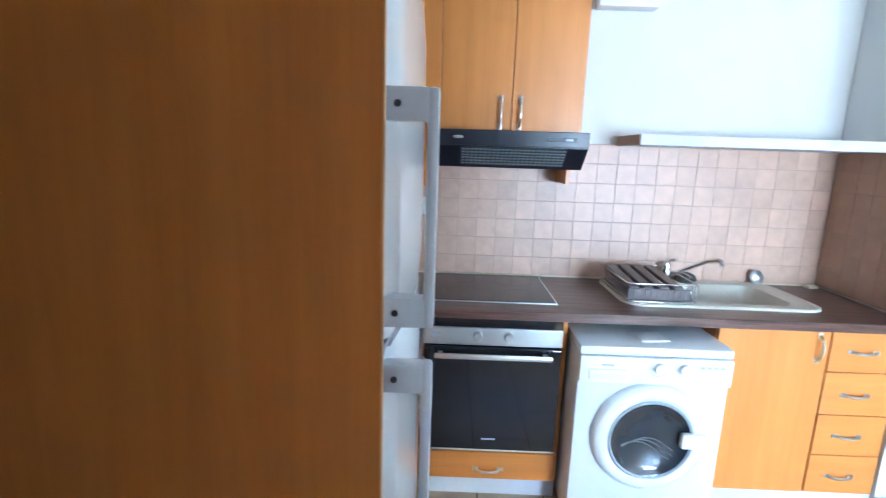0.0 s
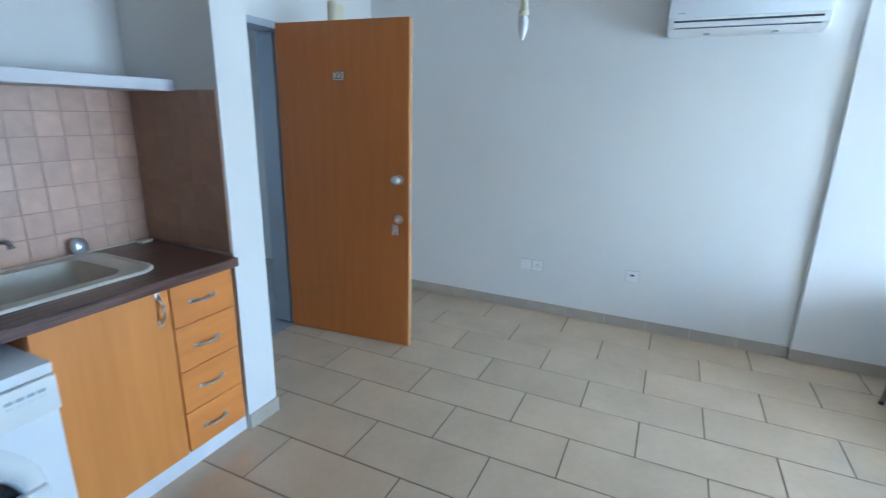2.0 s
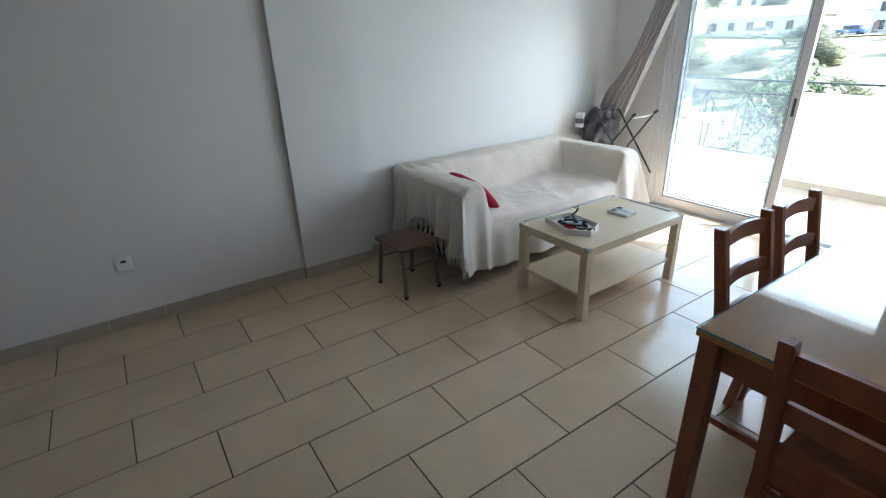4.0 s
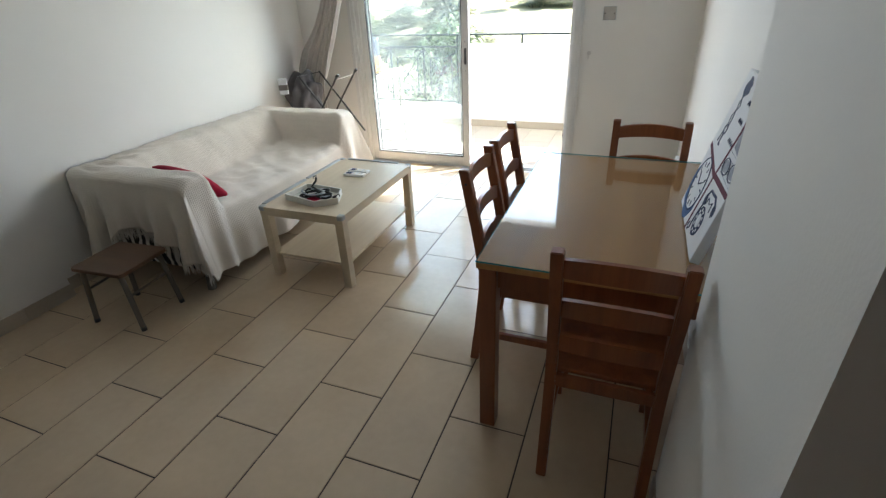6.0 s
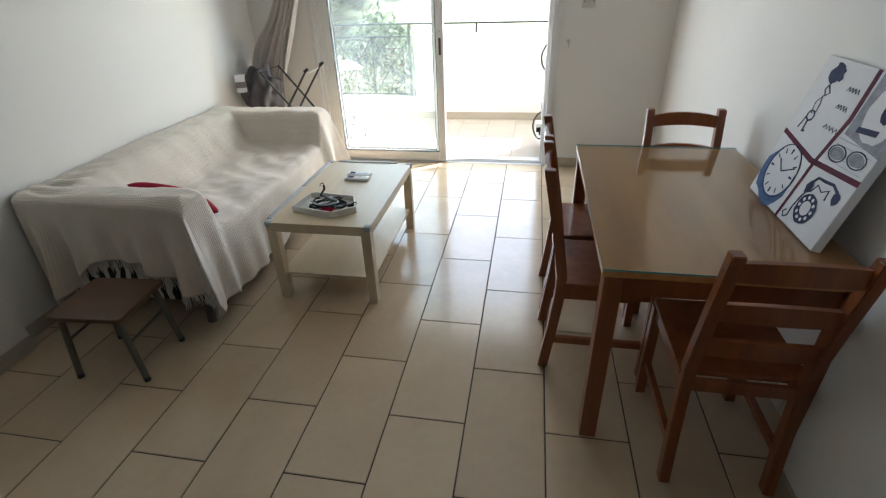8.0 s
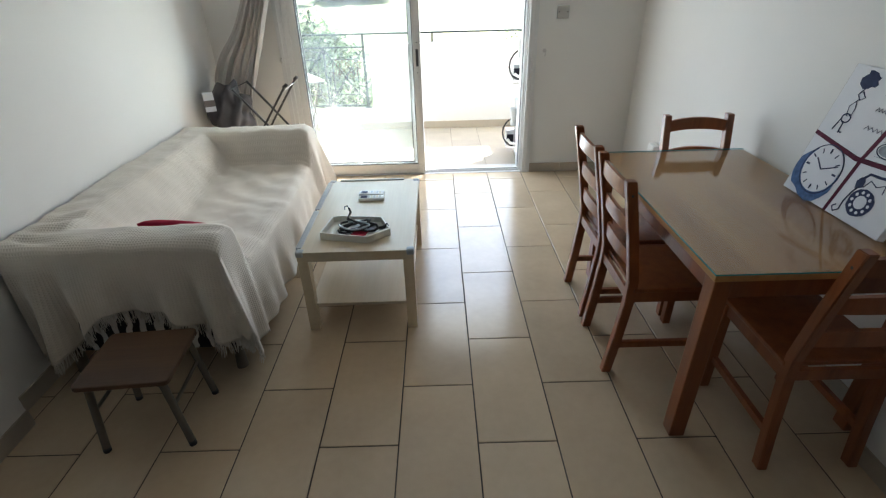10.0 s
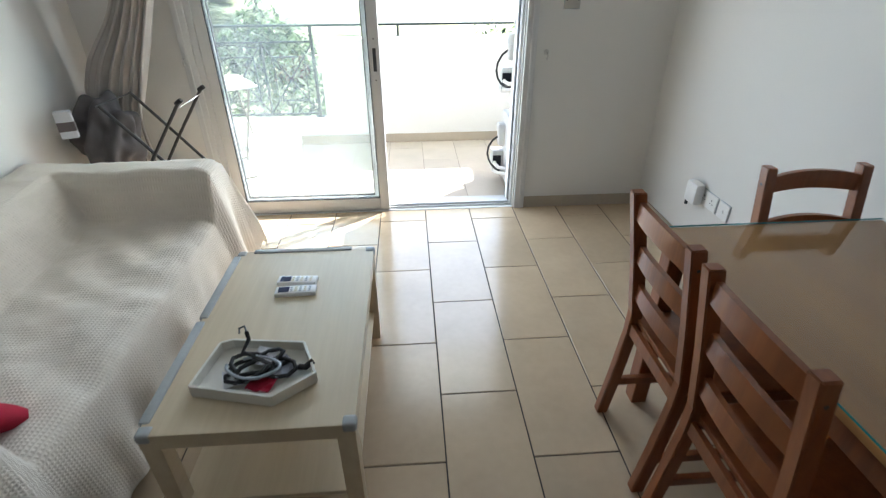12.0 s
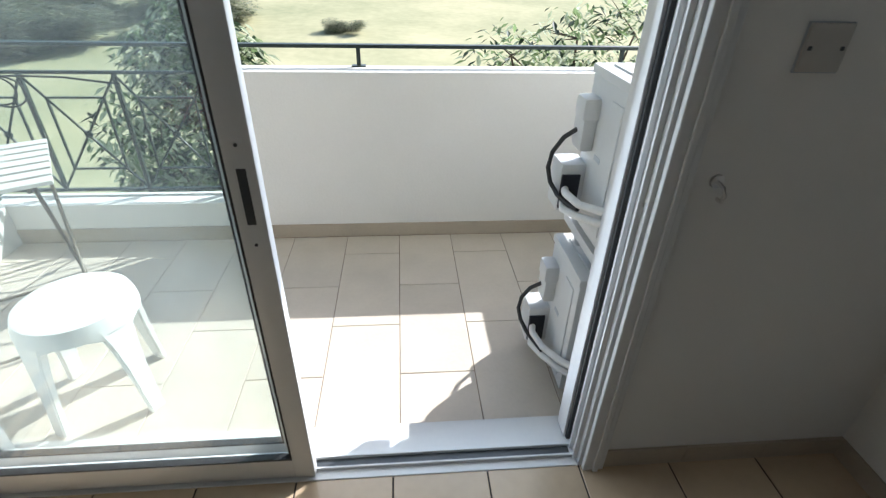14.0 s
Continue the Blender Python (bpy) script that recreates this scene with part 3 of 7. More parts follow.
for a in (20, 140, 260):
    part("wire_arm", tube([(0.012 * math.cos(radians(a)), 0.012 * math.sin(radians(a)), 1.91), (0.09 * math.cos(radians(a)), 0.09 * math.sin(radians(a)), 1.915)], 0.0013, seg=5), NICKEL, lp)

# ---- indoor air conditioner ----
ac = thing("air_conditioner", "white wall-mounted split air conditioner above the low socket", "air conditioner", (4.25, -0.030, 2.02), -90)
prof = [(0.0, 0.0), (-0.10, 0.0), (-0.175, 0.025), (-0.20, 0.075), (-0.205, 0.25), (-0.185, 0.285), (0.0, 0.29)]
bm = bmesh.new()
L_AC = 0.405
A = [bm.verts.new((-L_AC, y, z)) for y, z in prof]
B = [bm.verts.new((L_AC, y, z)) for y, z in prof]
for i in range(len(prof)):
    bm.faces.new((A[i], A[(i + 1) % len(prof)], B[(i + 1) % len(prof)], B[i]))
bm.faces.new(A[::-1]); bm.faces.new(B)
bmesh.ops.recalc_face_normals(bm, faces=bm.faces[:])
bmesh.ops.bevel(bm, geom=bm.edges[:], offset=0.006, segments=2, affect="EDGES")
part("body", bm, WHITE_PL, ac, smooth=35)
part("front_panel", box((-L_AC + 0.004, -0.214, 0.078), (L_AC - 0.004, -0.203, 0.28), 0.004), WHITE_ENAMEL, ac, smooth=35)
part("air_slot", box((-0.37, -0.197, 0.056), (0.37, -0.189, 0.066), mx=pose(0, 0, 0)), DARK_PL, ac, "dark air outlet slot")
part("louvre", box((-0.365, -0.190, 0.030), (0.365, -0.176, 0.052), 0.003), WHITE_PL, ac)
part("lower_slot", box((-0.365, -0.178, 0.024), (0.365, -0.170, 0.028)), DARK_PL, ac)
part("badge", box((-0.355, -0.216, 0.100), (-0.315, -0.2135, 0.107)), GREY_PL, ac, "small grey maker's mark")
for s in (-0.2, 0.15):
    part("catch", box((s, -0.125, -0.006), (s + 0.03, -0.10, 0.002), 0.002), GREY_PL, ac)

# ---- kitchen ----
KY = 1.93      # front of the doors
# worktop: one L-shaped piece
bm = box((-0.58, 1.885, 0.862), (2.08, 2.51, 0.900), 0.004)
box((-0.58, 1.345, 0.862), (0.062, 1.889, 0.900), 0.004, bm)
wt = thing("worktop", "dark walnut laminate worktop, L-shaped, over the kitchen units", "worktop")
HX0, HX1, HY0, HY1 = 0.062, 0.617, 1.995, 2.470
SX0, SX1, SY0, SY1 = 0.915, 1.80, 2.02, 2.485
bx0, bx1, by0, by1 = 1.235, 1.700, 2.075, 2.43     # bowl opening
bm = bmesh.new()
outer, inner = ((-0.58, 1.885), (2.050, 1.885), (2.079, 2.51), (-0.58, 2.51)), ((bx0, by0), (bx1, by0), (bx1, by1), (bx0, by1))
ring = [[[bm.verts.new((x, y, z)) for x, y in o] for o in (outer, inner)] for z in (0.862, 0.900)]
for i in range(4):
    j = (i + 1) % 4
    for lv in (0, 1):
        bm.faces.new((ring[lv][0][i], ring[lv][0][j], ring[lv][1][j], ring[lv][1][i]))
    for o in (0, 1):
        bm.faces.new((ring[0][o][i], ring[0][o][j], ring[1][o][j], ring[1][o][i]))
bmesh.ops.recalc_face_normals(bm, faces=bm.faces[:])
bmesh.ops.bevel(bm, geom=[e for e in bm.edges if all(v.co.z > 0.89 and v.co.y < 1.9 for v in e.verts)], offset=0.004, segments=2, affect="EDGES")
part("worktop_run", bm, WORKTOP, wt)
part("worktop_return", box((-0.58, 1.345, 0.862), (0.062, 1.885, 0.900), 0.003), WORKTOP, wt)
part("wall_seal", box((-0.58, 2.494, 0.900), (2.07, 2.500, 0.906)), CREAM_PL, wt, "thin pale sealing strip")


def cabinet(name, label, x0, x1, z0=0.10, z1=0.862, back=2.49, front=KY):
    c = thing(name, label, "kitchen cabinet", ((x0 + x1) / 2, front, 0), group="kitchen base units")
    w = (x1 - x0) / 2
    for s in (-1, 1):
        part("side_panel", box((s * w, 0.018, z0), (s * (w - 0.018), back - front, z1), 0.001), BEECH, c)
    part("bottom_panel", box((-w + 0.018, 0.018, z0), (w - 0.018, back - front, z0 + 0.018)), BEECH_H, c)
    return c


def plinth(x0, x1):
    struct("plinth", box((x0, KY + 0.035, 0), (x1, KY + 0.050, 0.10)), WHITE_MATT, "pale plinth board under the units")


# oven unit
ovc = cabinet("oven_cabinet", "beech laminate oven housing with a drawer below", 0.04, 0.655)
dr = part("drawer_front", box((-0.300, 0, 0.10), (0.297, 0.018, 0.228), 0.002), BEECH_H, ovc)
bow_handle(dr, 0.0, 0, 0.150, 0.11, False)
oven = thing("built_in_oven", "black glass built-in oven with a steel control strip", "oven", (0.341, KY, 0.243))
part("oven_body", box((-0.285, 0.02, 0.0), (0.285, 0.50, 0.61)), BLACK_EN, oven)
part("oven_top_strip", box((-0.292, -0.004, 0.567), (0.292, 0.02, 0.625), 0.003), BLACKGLASS, oven)
cp = part("control_panel", box((-0.292, -0.008, 0.490), (0.292, 0.02, 0.565), 0.003), STEEL, oven, "brushed steel control strip")
for dx in (-0.065, 0.065):
    part("oven_knob", lathe([(0, 0), (0.020, 0), (0.019, 0.016), (0.016, 0.020), (0, 0.020)], mx=pose(dx, -0.008, 0.533, 90, 0, 0)), STEEL, cp, smooth=40)
part("control_marks", box((-0.262, -0.0086, 0.520), (-0.222, -0.008, 0.545)), GREY_PL, cp, "faint grey markings")
od = part("oven_door", box((-0.290, -0.018, 0.012), (0.290, 0.018, 0.482), 0.004), BLACKGLASS, oven, "black glass oven door")
part("oven_window", box((-0.20, -0.0186, 0.09), (0.20, -0.018, 0.36)), OVENWIN, od)
part("oven_handle", box((-0.245, -0.060, 0.446), (0.245, -0.046, 0.468), 0.006), STEEL, od, "flat steel bar handle", smooth=40)
for s in (-0.22, 0.22):
    part("handle_foot", box((s - 0.010, -0.050, 0.449), (s + 0.010, -0.017, 0.465), 0.002), STEEL, od)
part("badge", box((-0.03, -0.0188, 0.060), (0.03, -0.018, 0.067)), GREY_PL, od)
part("oven_base_trim", box((-0.29, -0.010, 0.0), (0.29, 0.018, 0.010), 0.002), CREAM_PL, oven)

# hob
hob = thing("ceramic_hob", "black ceramic hob with a thin steel rim set in the worktop", "hob", ((HX0 + HX1) / 2, (HY0 + HY1) / 2, 0.900))
hw, hd = (HX1 - HX0) / 2, (HY1 - HY0) / 2
part("hob_rim", box((-hw, -hd, -0.001), (hw, hd, 0.004), 0.002), STEEL, hob, "thin steel rim")
part("hob_glass", box((-hw + 0.006, -hd + 0.006, 0.0), (hw - 0.006, hd - 0.006, 0.0065), 0.002), HOB, hob)
for i, (dx, dy, r) in enumerate(((-0.13, -0.1, 0.085), (0.13, -0.1, 0.07), (-0.13, 0.12, 0.07), (0.13, 0.12, 0.09))):
    part("cooking_ring", tube([(dx + r * math.cos(a), dy + r * math.sin(a), 0.0062) for a in np.linspace(0, 2 * math.pi, 36, endpoint=False)], 0.0008, seg=4, closed=True), DARK_PL, hob)

# washing machine
wm = thing("washing_machine", "white front-loading washing machine under the worktop", "washing machine", (0.969, 1.790, 0))
WW = 0.298
part("cabinet_shell", box((-WW, 0.004, 0.012), (WW, 0.56, 0.765), 0.008), WHITE_ENAMEL, wm, smooth=40)
part("top_board", box((-WW - 0.001, -0.006, 0.768), (WW + 0.001, 0.57, 0.805), 0.010), WHITE_ENAMEL, wm, smooth=40)
bm = box((-WW, -0.014, 0.655), (WW, 0.010, 0.766), 0.006)
SLOTG = mat("steel_drum", (0.22, 0.24, 0.26), 0.4, 0.5, var=0.05)
pan = part("control_panel", bm, WHITE_PL, wm, smooth=40)
drw = part("soap_drawer", box((-0.262, -0.019, 0.672), (-0.115, -0.010, 0.714), 0.004), WHITE_PL, pan, smooth=40)
part("drawer_recess", box((-0.255, -0.0195, 0.675), (-0.120, -0.0185, 0.697)), FRIDGE_W, pan, "shallow grey drawer grip")
part("maker_mark", box((-0.215, -0.0152, 0.728), (-0.165, -0.0138, 0.735)), GREY_PL, pan, "small grey maker's mark")
for dx in (0.008, 0.105):
    kb = part("dial", lathe([(0, 0), (0.029, 0), (0.029, 0.004), (0.022, 0.006), (0.020, 0.024), (0, 0.025)], mx=pose(dx, -0.014, 0.728, 90, 0, 0)), WHITE_PL, pan, smooth=40)
    part("dial_marks", tube([(dx + 0.037 * math.cos(a), -0.0145, 0.728 + 0.037 * math.sin(a)) for a in np.linspace(0.3, 5.9, 20)], 0.0008, seg=4), GREY_PL, pan)
for i in range(4):
    part("button", box((0.170 + i * 0.026, -0.0165, 0.712), (0.186 + i * 0.026, -0.013, 0.720), 0.001), FRIDGE_W, pan)
    part("button_label", box((0.168 + i * 0.026, -0.0148, 0.728), (0.188 + i * 0.026, -0.0138, 0.738)), GREY_PL, pan)
wd = part("porthole_door", lathe([(0.160, 0.012), (0.160, 0.030), (0.172, 0.044), (0.200, 0.046), (0.222, 0.034), (0.229, 0.012), (0.229, 0.0), (0.15, 0.0)], mx=pose(0.0, 0.006, 0.428, 90, 0, 0), seg=56), WHITE_PL, wm, "white rounded porthole ring", smooth=50)
part("porthole_glass", lathe([(0.166, 0.040), (0.158, 0.040), (0.150, 0.030), (0.12, 0.022), (0.06, 0.016), (0, 0.015)], mx=pose(0.0, 0.006, 0.428, 90, 0, 0), seg=48), PORTHOLE, wd, "dark curved porthole glass", smooth=60)
part("door_seal", lathe([(0.166, 0.034), (0.170, 0.046), (0.163, 0.050), (0.157, 0.044)], mx=pose(0.0, 0.006, 0.428, 90, 0, 0), seg=48), GREY_PL, wd, smooth=50)
part("door_catch", box((0.115, -0.056, 0.405), (0.212, -0.028, 0.468), 0.010), WHITE_PL, wd, "white door pull", smooth=40)
bm = bmesh.new()
for k in range(3):
    tube([(-0.105 + 0.026 * i, -0.016 - 0.010 * math.sin(math.pi * i / 8), 0.385 - 0.010 * k + 0.05 * math.sin(i * 0.42 + 0.3 * k)) for i in range(9)], 0.0022, bm, 5)
part("drum_ribs", bm, SLOTG, wd, "curved drum ribs behind the glass")
part("kick_panel", box((-WW, -0.006, 0.014), (WW, 0.006, 0.105), 0.003), WHITE_PL, wm, smooth=40)
part("kick_joint", box((-WW + 0.002, -0.002, 0.105), (WW - 0.002, 0.004, 0.109)), GREY_PL, wm)
for sx in (-0.26, 0.26):
    for yy in (0.05, 0.5):
        part("foot", tube([(sx, yy, 0.0), (sx, yy, 0.016)], 0.018), RUBBER, wm)
bk = single("instruction_booklet", box((-0.06, -0.05, 0), (0.06, 0.05, 0.006), 0.001), WHITE_MATT, "folded white booklet lying on the washing machine", "booklet", (0.98, 1.90, 0.805), 8)

# sink base unit with door, then the drawer unit
sc = cabinet("sink_cabinet", "beech laminate sink unit with one door", 1.278, 1.745)
d = part("cabinet_door", box((-0.231, 0, 0.10), (0.231, 0.018, 0.852), 0.002), BEECH, sc, "beech laminate door with rounded edges")
bow_handle(d, 0.186, 0, 0.775, 0.11, True)
dc = cabinet("drawer_cabinet", "beech laminate drawer unit with four drawers", 1.749, 2.048)
for a, b, hz in ((0.672, 0.852, 0.762), (0.476, 0.669, 0.568), (0.285, 0.473, 0.378), (0.100, 0.282, 0.184)):
    f = part("drawer_front", box((-0.148, 0, a), (0.148, 0.018, b), 0.003), BEECH_H, dc, "beech drawer front", smooth=None)
    bow_handle(f, -0.01, 0, hz, 0.10, False, 0.024)
plinth(1.278, 2.078)
plinth(0.04, 0.655)
# corner and return units on the short side
rc = thing("corner_cabinet", "beech laminate return unit beside the fridge", "kitchen cabinet", (0.040, 1.62, 0))
part("side_panel", box((-0.60, -0.275, 0.10), (-0.02, -0.257, 0.862)), BEECH, rc)
f = part("cabinet_door", box((-0.018, -0.272, 0.10), (0.0, 0.255, 0.70), 0.002), BEECH, rc, "beech laminate door")
f2 = part("drawer_front", box((-0.018, -0.272, 0.705), (0.0, 0.255, 0.852), 0.002), BEECH, rc, "beech drawer front")
for par, zz in ((f, 0.62), (f2, 0.775)):
    bm = tube([(0.0 + 0.028 * math.sin(math.pi * u) ** 0.45, 0.02 + (u - 0.5) * 0.10, zz) for u in np.linspace(0, 1, 9)], 0.006, seg=8)
    part("handle", bm, NICKEL, par, "curved satin nickel handle")
struct("plinth", box((0.0, 1.345, 0), (0.015, 1.96, 0.10)), WHITE_MATT, "pale plinth board under the return unit")

# sink
sk = thing("kitchen_sink", "cream composite sink with a drainer set in the worktop", "sink", ((SX0 + SX1) / 2, (SY0 + SY1) / 2, 0.900))
cx, cy = (SX0 + SX1) / 2, (SY0 + SY1) / 2


def rounded(x0, y0, x1, y1, r, n=6):
    out = []
    for ax, ay, s in ((x1 - r, y1 - r, 0), (x0 + r, y1 - r, 90), (x0 + r, y0 + r, 180), (x1 - r, y0 + r, 270)):
        for i in range(n + 1):
            a = radians(s + 90 * i / n)
            out.append((ax + r * math.cos(a), ay + r * math.sin(a)))
    return out


def ring_surface(loops, bm=None, close_last=True):
    bm = bm or bmesh.new()
    L = [[bm.verts.new(p) for p in lp] for lp in loops]
    for a, b in zip(L, L[1:]):
        n = len(a)
        for i in range(n):
            bm.faces.new((a[i], a[(i + 1) % n], b[(i + 1) % n], b[i])).smooth = True
    if close_last:
        bm.faces.new(L[-1])
    bmesh.ops.recalc_face_normals(bm, faces=bm.faces[:])
    return bm


# rim with the bowl sunk through the worktop
oL = [(x - cx, y - cy) for x, y in rounded(SX0, SY0, SX1, SY1, 0.09)]
bL = [(x - cx, y - cy) for x, y in rounded(bx0 + 0.008, by0 + 0.008, bx1 - 0.008, by1 - 0.008, 0.06)]
bLow = [(x - cx, y - cy) for x, y in rounded(bx0 + 0.04, by0 + 0.04, bx1 - 0.04, by1 - 0.04, 0.05)]
sc_ = lambda pts, k: [(x * k, y * k) for x, y in pts]
loops = [[(x, y, 0.0) for x, y in oL], [(x, y, 0.010) for x, y in sc_(oL, 0.995)], [(x, y, 0.013) for x, y in sc_(oL, 0.975)], [(x, y, 0.011) for x, y in sc_(oL, 0.955)],
         [(x, y, 0.008) for x, y in sc_(oL, 0.945)]]
bm = ring_surface(loops, close_last=False)
part("sink_rim", bm, SINKM, sk, smooth=60)
# flat deck between rim and bowl, with the opening
bm = bmesh.new()
inner = [bm.verts.new((x, y, 0.008)) for x, y in sc_(oL, 0.95)]
hole = [bm.verts.new((x, y, 0.008)) for x, y in bL]
es = [bm.edges.new((a[i], a[(i + 1) % len(a)])) for a in (inner, hole) for i in range(len(a))]
bmesh.ops.triangle_fill(bm, edges=es, use_beauty=True)
bmesh.ops.recalc_face_normals(bm, faces=bm.faces[:])
part("drainer_deck", bm, SINKM, sk)
bm = ring_surface([[(x, y, 0.008) for x, y in bL], [(x, y, -0.004) for x, y in [(p[0] * 0.999 + 0.0, p[1]) for p in bL]], [(x, y, -0.12) for x, y in bLow], [(x, y, -0.135) for x, y in [(p[0] * 0.9 + 0.0225, p[1] * 0.86) for p in bLow]]])
part("bowl", bm, SINKM, sk, "deep cream bowl", smooth=60)
part("bowl_waste", lathe([(0, -0.131), (0.035, -0.131), (0.038, -0.134), (0, -0.134)], mx=pose((bx0 + bx1) / 2 - cx, 0, 0)), STEEL, sk)
for i in range(7):
    part("drainer_rib", box((-0.34, -0.15 + i * 0.045, 0.006), (-0.10, -0.142 + i * 0.045, 0.011), 0.002), SINKM, sk)

tap = thing("mixer_tap", "chrome single-lever mixer tap with a swivel spout", "tap", (1.262, 2.447, 0.908))
part("tap_body", lathe([(0, 0), (0.027, 0), (0.027, 0.006), (0.022, 0.012), (0.022, 0.085), (0.020, 0.098), (0, 0.102)], seg=24), CHROME, tap, smooth=40)
part("spout", tube([(0.0, 0, 0.035), (0.04, -0.03, 0.058), (0.08, -0.10, 0.105), (0.11, -0.19, 0.158), (0.128, -0.235, 0.170), (0.134, -0.252, 0.166), (0.136, -0.258, 0.145)], 0.0105, seg=12), CHROME, tap)
part("lever", tube([(0, 0.0, 0.10), (0.0, -0.02, 0.118), (0.012, -0.075, 0.135)], 0.008, seg=8, r2=0.006), CHROME, tap)
sp = single("scouring_pad", lathe([(0, 0), (0.04, 0.002), (0.052, 0.018), (0.042, 0.040), (0.018, 0.052), (0, 0.053)], seg=18), DARK_PL, "dark scouring pad beside the tap", "scouring pad", (1.372, 2.452, 0.908), smooth=60)
pl = thing("sink_strainer", "round steel sink strainer standing on the sink edge", "sink strainer", (1.742, 2.470, 0.908))
part("strainer_disc", lathe([(0, 0), (0.033, 0.0), (0.036, 0.006), (0.030, 0.010), (0.020, 0.016), (0, 0.018)], mx=pose(0, 0, 0.036, 78, 0, 0), seg=24), STEEL, pl, smooth=40)
part("strainer_grip", lathe([(0, 0.014), (0.008, 0.014), (0.008, 0.026), (0, 0.028)], mx=pose(0, 0, 0.036, 78, 0, 0), seg=14), STEEL, pl, smooth=40)
sb = single("soap_holder", box((-0.03, -0.018, 0), (0.03, 0.018, 0.014), 0.004), CREAM_PL, "small cream soap holder in the worktop corner", "soap holder", (2.02, 2.455, 0.90), 12)

# dish rack
rk = thing("dish_rack", "chrome wire dish rack with a brown plastic plate stand", "dish rack", (1.075, 2.230, 0.911), 0)
RX, RY, RZ = 0.155, 0.195, 0.085
bm = bmesh.new()
for z in (0.006, RZ):
    tube([(x, y, z) for x, y in rounded(-RX, -RY, RX, RY, 0.03, 3)], 0.0028, bm, 6, closed=True)
part("rack_frame", bm, CHROME, rk)
bm = bmesh.new()
for i in range(13):
    x = -RX + 0.025 * i + 0.004
    tube([(x, -RY, RZ), (x, -RY, 0.006), (x, RY, 0.006), (x, RY, RZ)], 0.0014, bm, 5)
for i in range(14):
    y = -RY + 0.028 * i + 0.012
    for s in (-1, 1):
        tube([(s * RX, y, RZ), (s * RX, y, 0.006)], 0.0014, bm, 5)
part("wire_basket", bm, CHROME, rk, "thin chrome wires")
part("side_handle", tube([(RX, -0.07, RZ), (RX + 0.03, -0.06, RZ + 0.004), (RX + 0.035, 0.0, RZ + 0.005), (RX + 0.03, 0.06, RZ + 0.004), (RX, 0.07, RZ)], 0.0028, seg=6), CHROME, rk)
tr = part("plate_stand", box((-RX + 0.008, -RY + 0.01, 0.012), (RX - 0.03, -RY + 0.022, 0.06), 0.003), RACKMAT, rk, "brown-grey plastic plate stand")
for k in range(4):
    part("stand_slat", box((-RX + 0.012 + 0.065 * k, -RY + 0.02, 0.055), (-RX + 0.058 + 0.065 * k, RY - 0.02, 0.082), 0.006, mx=pose(0, 0, 0.0, 4, 0, 0)), RACKMAT, rk, "ribbed brown-grey slat")
part("stand_base", box((-RX + 0.012, -RY + 0.02, 0.010), (RX - 0.012, RY - 0.02, 0.020), 0.003), RACKMAT, rk)

# wall cupboards, with a lower end panel and hood
wc = thing("corner_wall_cupboard", "tall beech laminate corner wall cupboard", "wall cupboard", (-0.09, 2.13, 0), group="wall cupboards")
part("carcass", box((-0.30, 0.018, 1.385), (0.170, 0.355, 2.32), 0.001), BEECH, wc)
f = part("cupboard_door", box((-0.28, 0, 1.383), (0.172, 0.018, 2.32), 0.002), BEECH, wc)
bow_handle(f, 0.127, 0, 1.700, 0.116, True)
wc2 = thing("hood_wall_cupboard", "two-door beech laminate wall cupboard over the cooker hood", "wall cupboard", (0.386, 2.13, 0), group="wall cupboards")
part("carcass", box((-0.300, 0.018, 1.625), (0.300, 0.355, 2.32), 0.001), BEECH, wc2)
f = part("cupboard_door", box((-0.302, 0, 1.620), (-0.0015, 0.018, 2.32), 0.002), BEECH, wc2)
bow_handle(f, -0.047, 0, 1.700, 0.116, True)
f = part("cupboard_door", box((0.0015, 0, 1.620), (0.302, 0.018, 2.32), 0.002), BEECH, wc2)
bow_handle(f, 0.036, 0, 1.700, 0.116, True)
part("end_panel", box((0.284, 0.14, 1.40), (0.302, 0.355, 1.622), 0.001), BEECH, wc2, "lower end panel behind the hood")
hd_ = thing("cooker_hood", "slim black cooker hood under the wall cupboard", "cooker hood", (0.387, 2.02, 1.47))
bm = prism([(-0.03, 0.148), (0.0, 0.148), (0.34, 0.135), (0.34, 0.0), (0.06, 0.0), (-0.03, 0.085)], -0.300, 0.300)
bmesh.ops.transform(bm, matrix=Matrix(((0, 0, 1, 0), (1, 0, 0, 0), (0, 1, 0, 0), (0, 0, 0, 1))), verts=bm.verts[:])
hb = part("hood_body", bm, BLACK_EN, hd_)
part("hood_lip", box((-0.301, -0.034, 0.088), (0.301, -0.026, 0.150), 0.003), BLACK_EN, hd_, "glossy black front strip")
# vent slots in the sloping face
ang = math.degrees(math.atan2(0.085, 0.09))
slope = pose(0, -0.030, 0.085) @ pose(0, 0, 0, ang - 90 - 0, 0, 0)
SLOTGREY = mat("grey_slot_metal", (0.20, 0.22, 0.23), 0.4, var=0.05)
gv = part("vent_grille", box((-0.215, 0.004, -0.112), (0.215, 0.010, -0.008), mx=pose(0, -0.0365, 0.085, 46.6, 0, 0)), DARK_PL, hd_)
for r in range(6):
    bm = bmesh.new()
    for c in range(24):
        x = -0.208 + c * 0.0178
        box((x, -0.0005, -0.022 - r * 0.0165), (x + 0.0135, 0.0040, -0.017 - r * 0.0165), bm=bm, mx=pose(0, -0.0365, 0.085, 46.6, 0, 0))
    part("grille_slot", bm, SLOTGREY, gv, "row of pale slots")
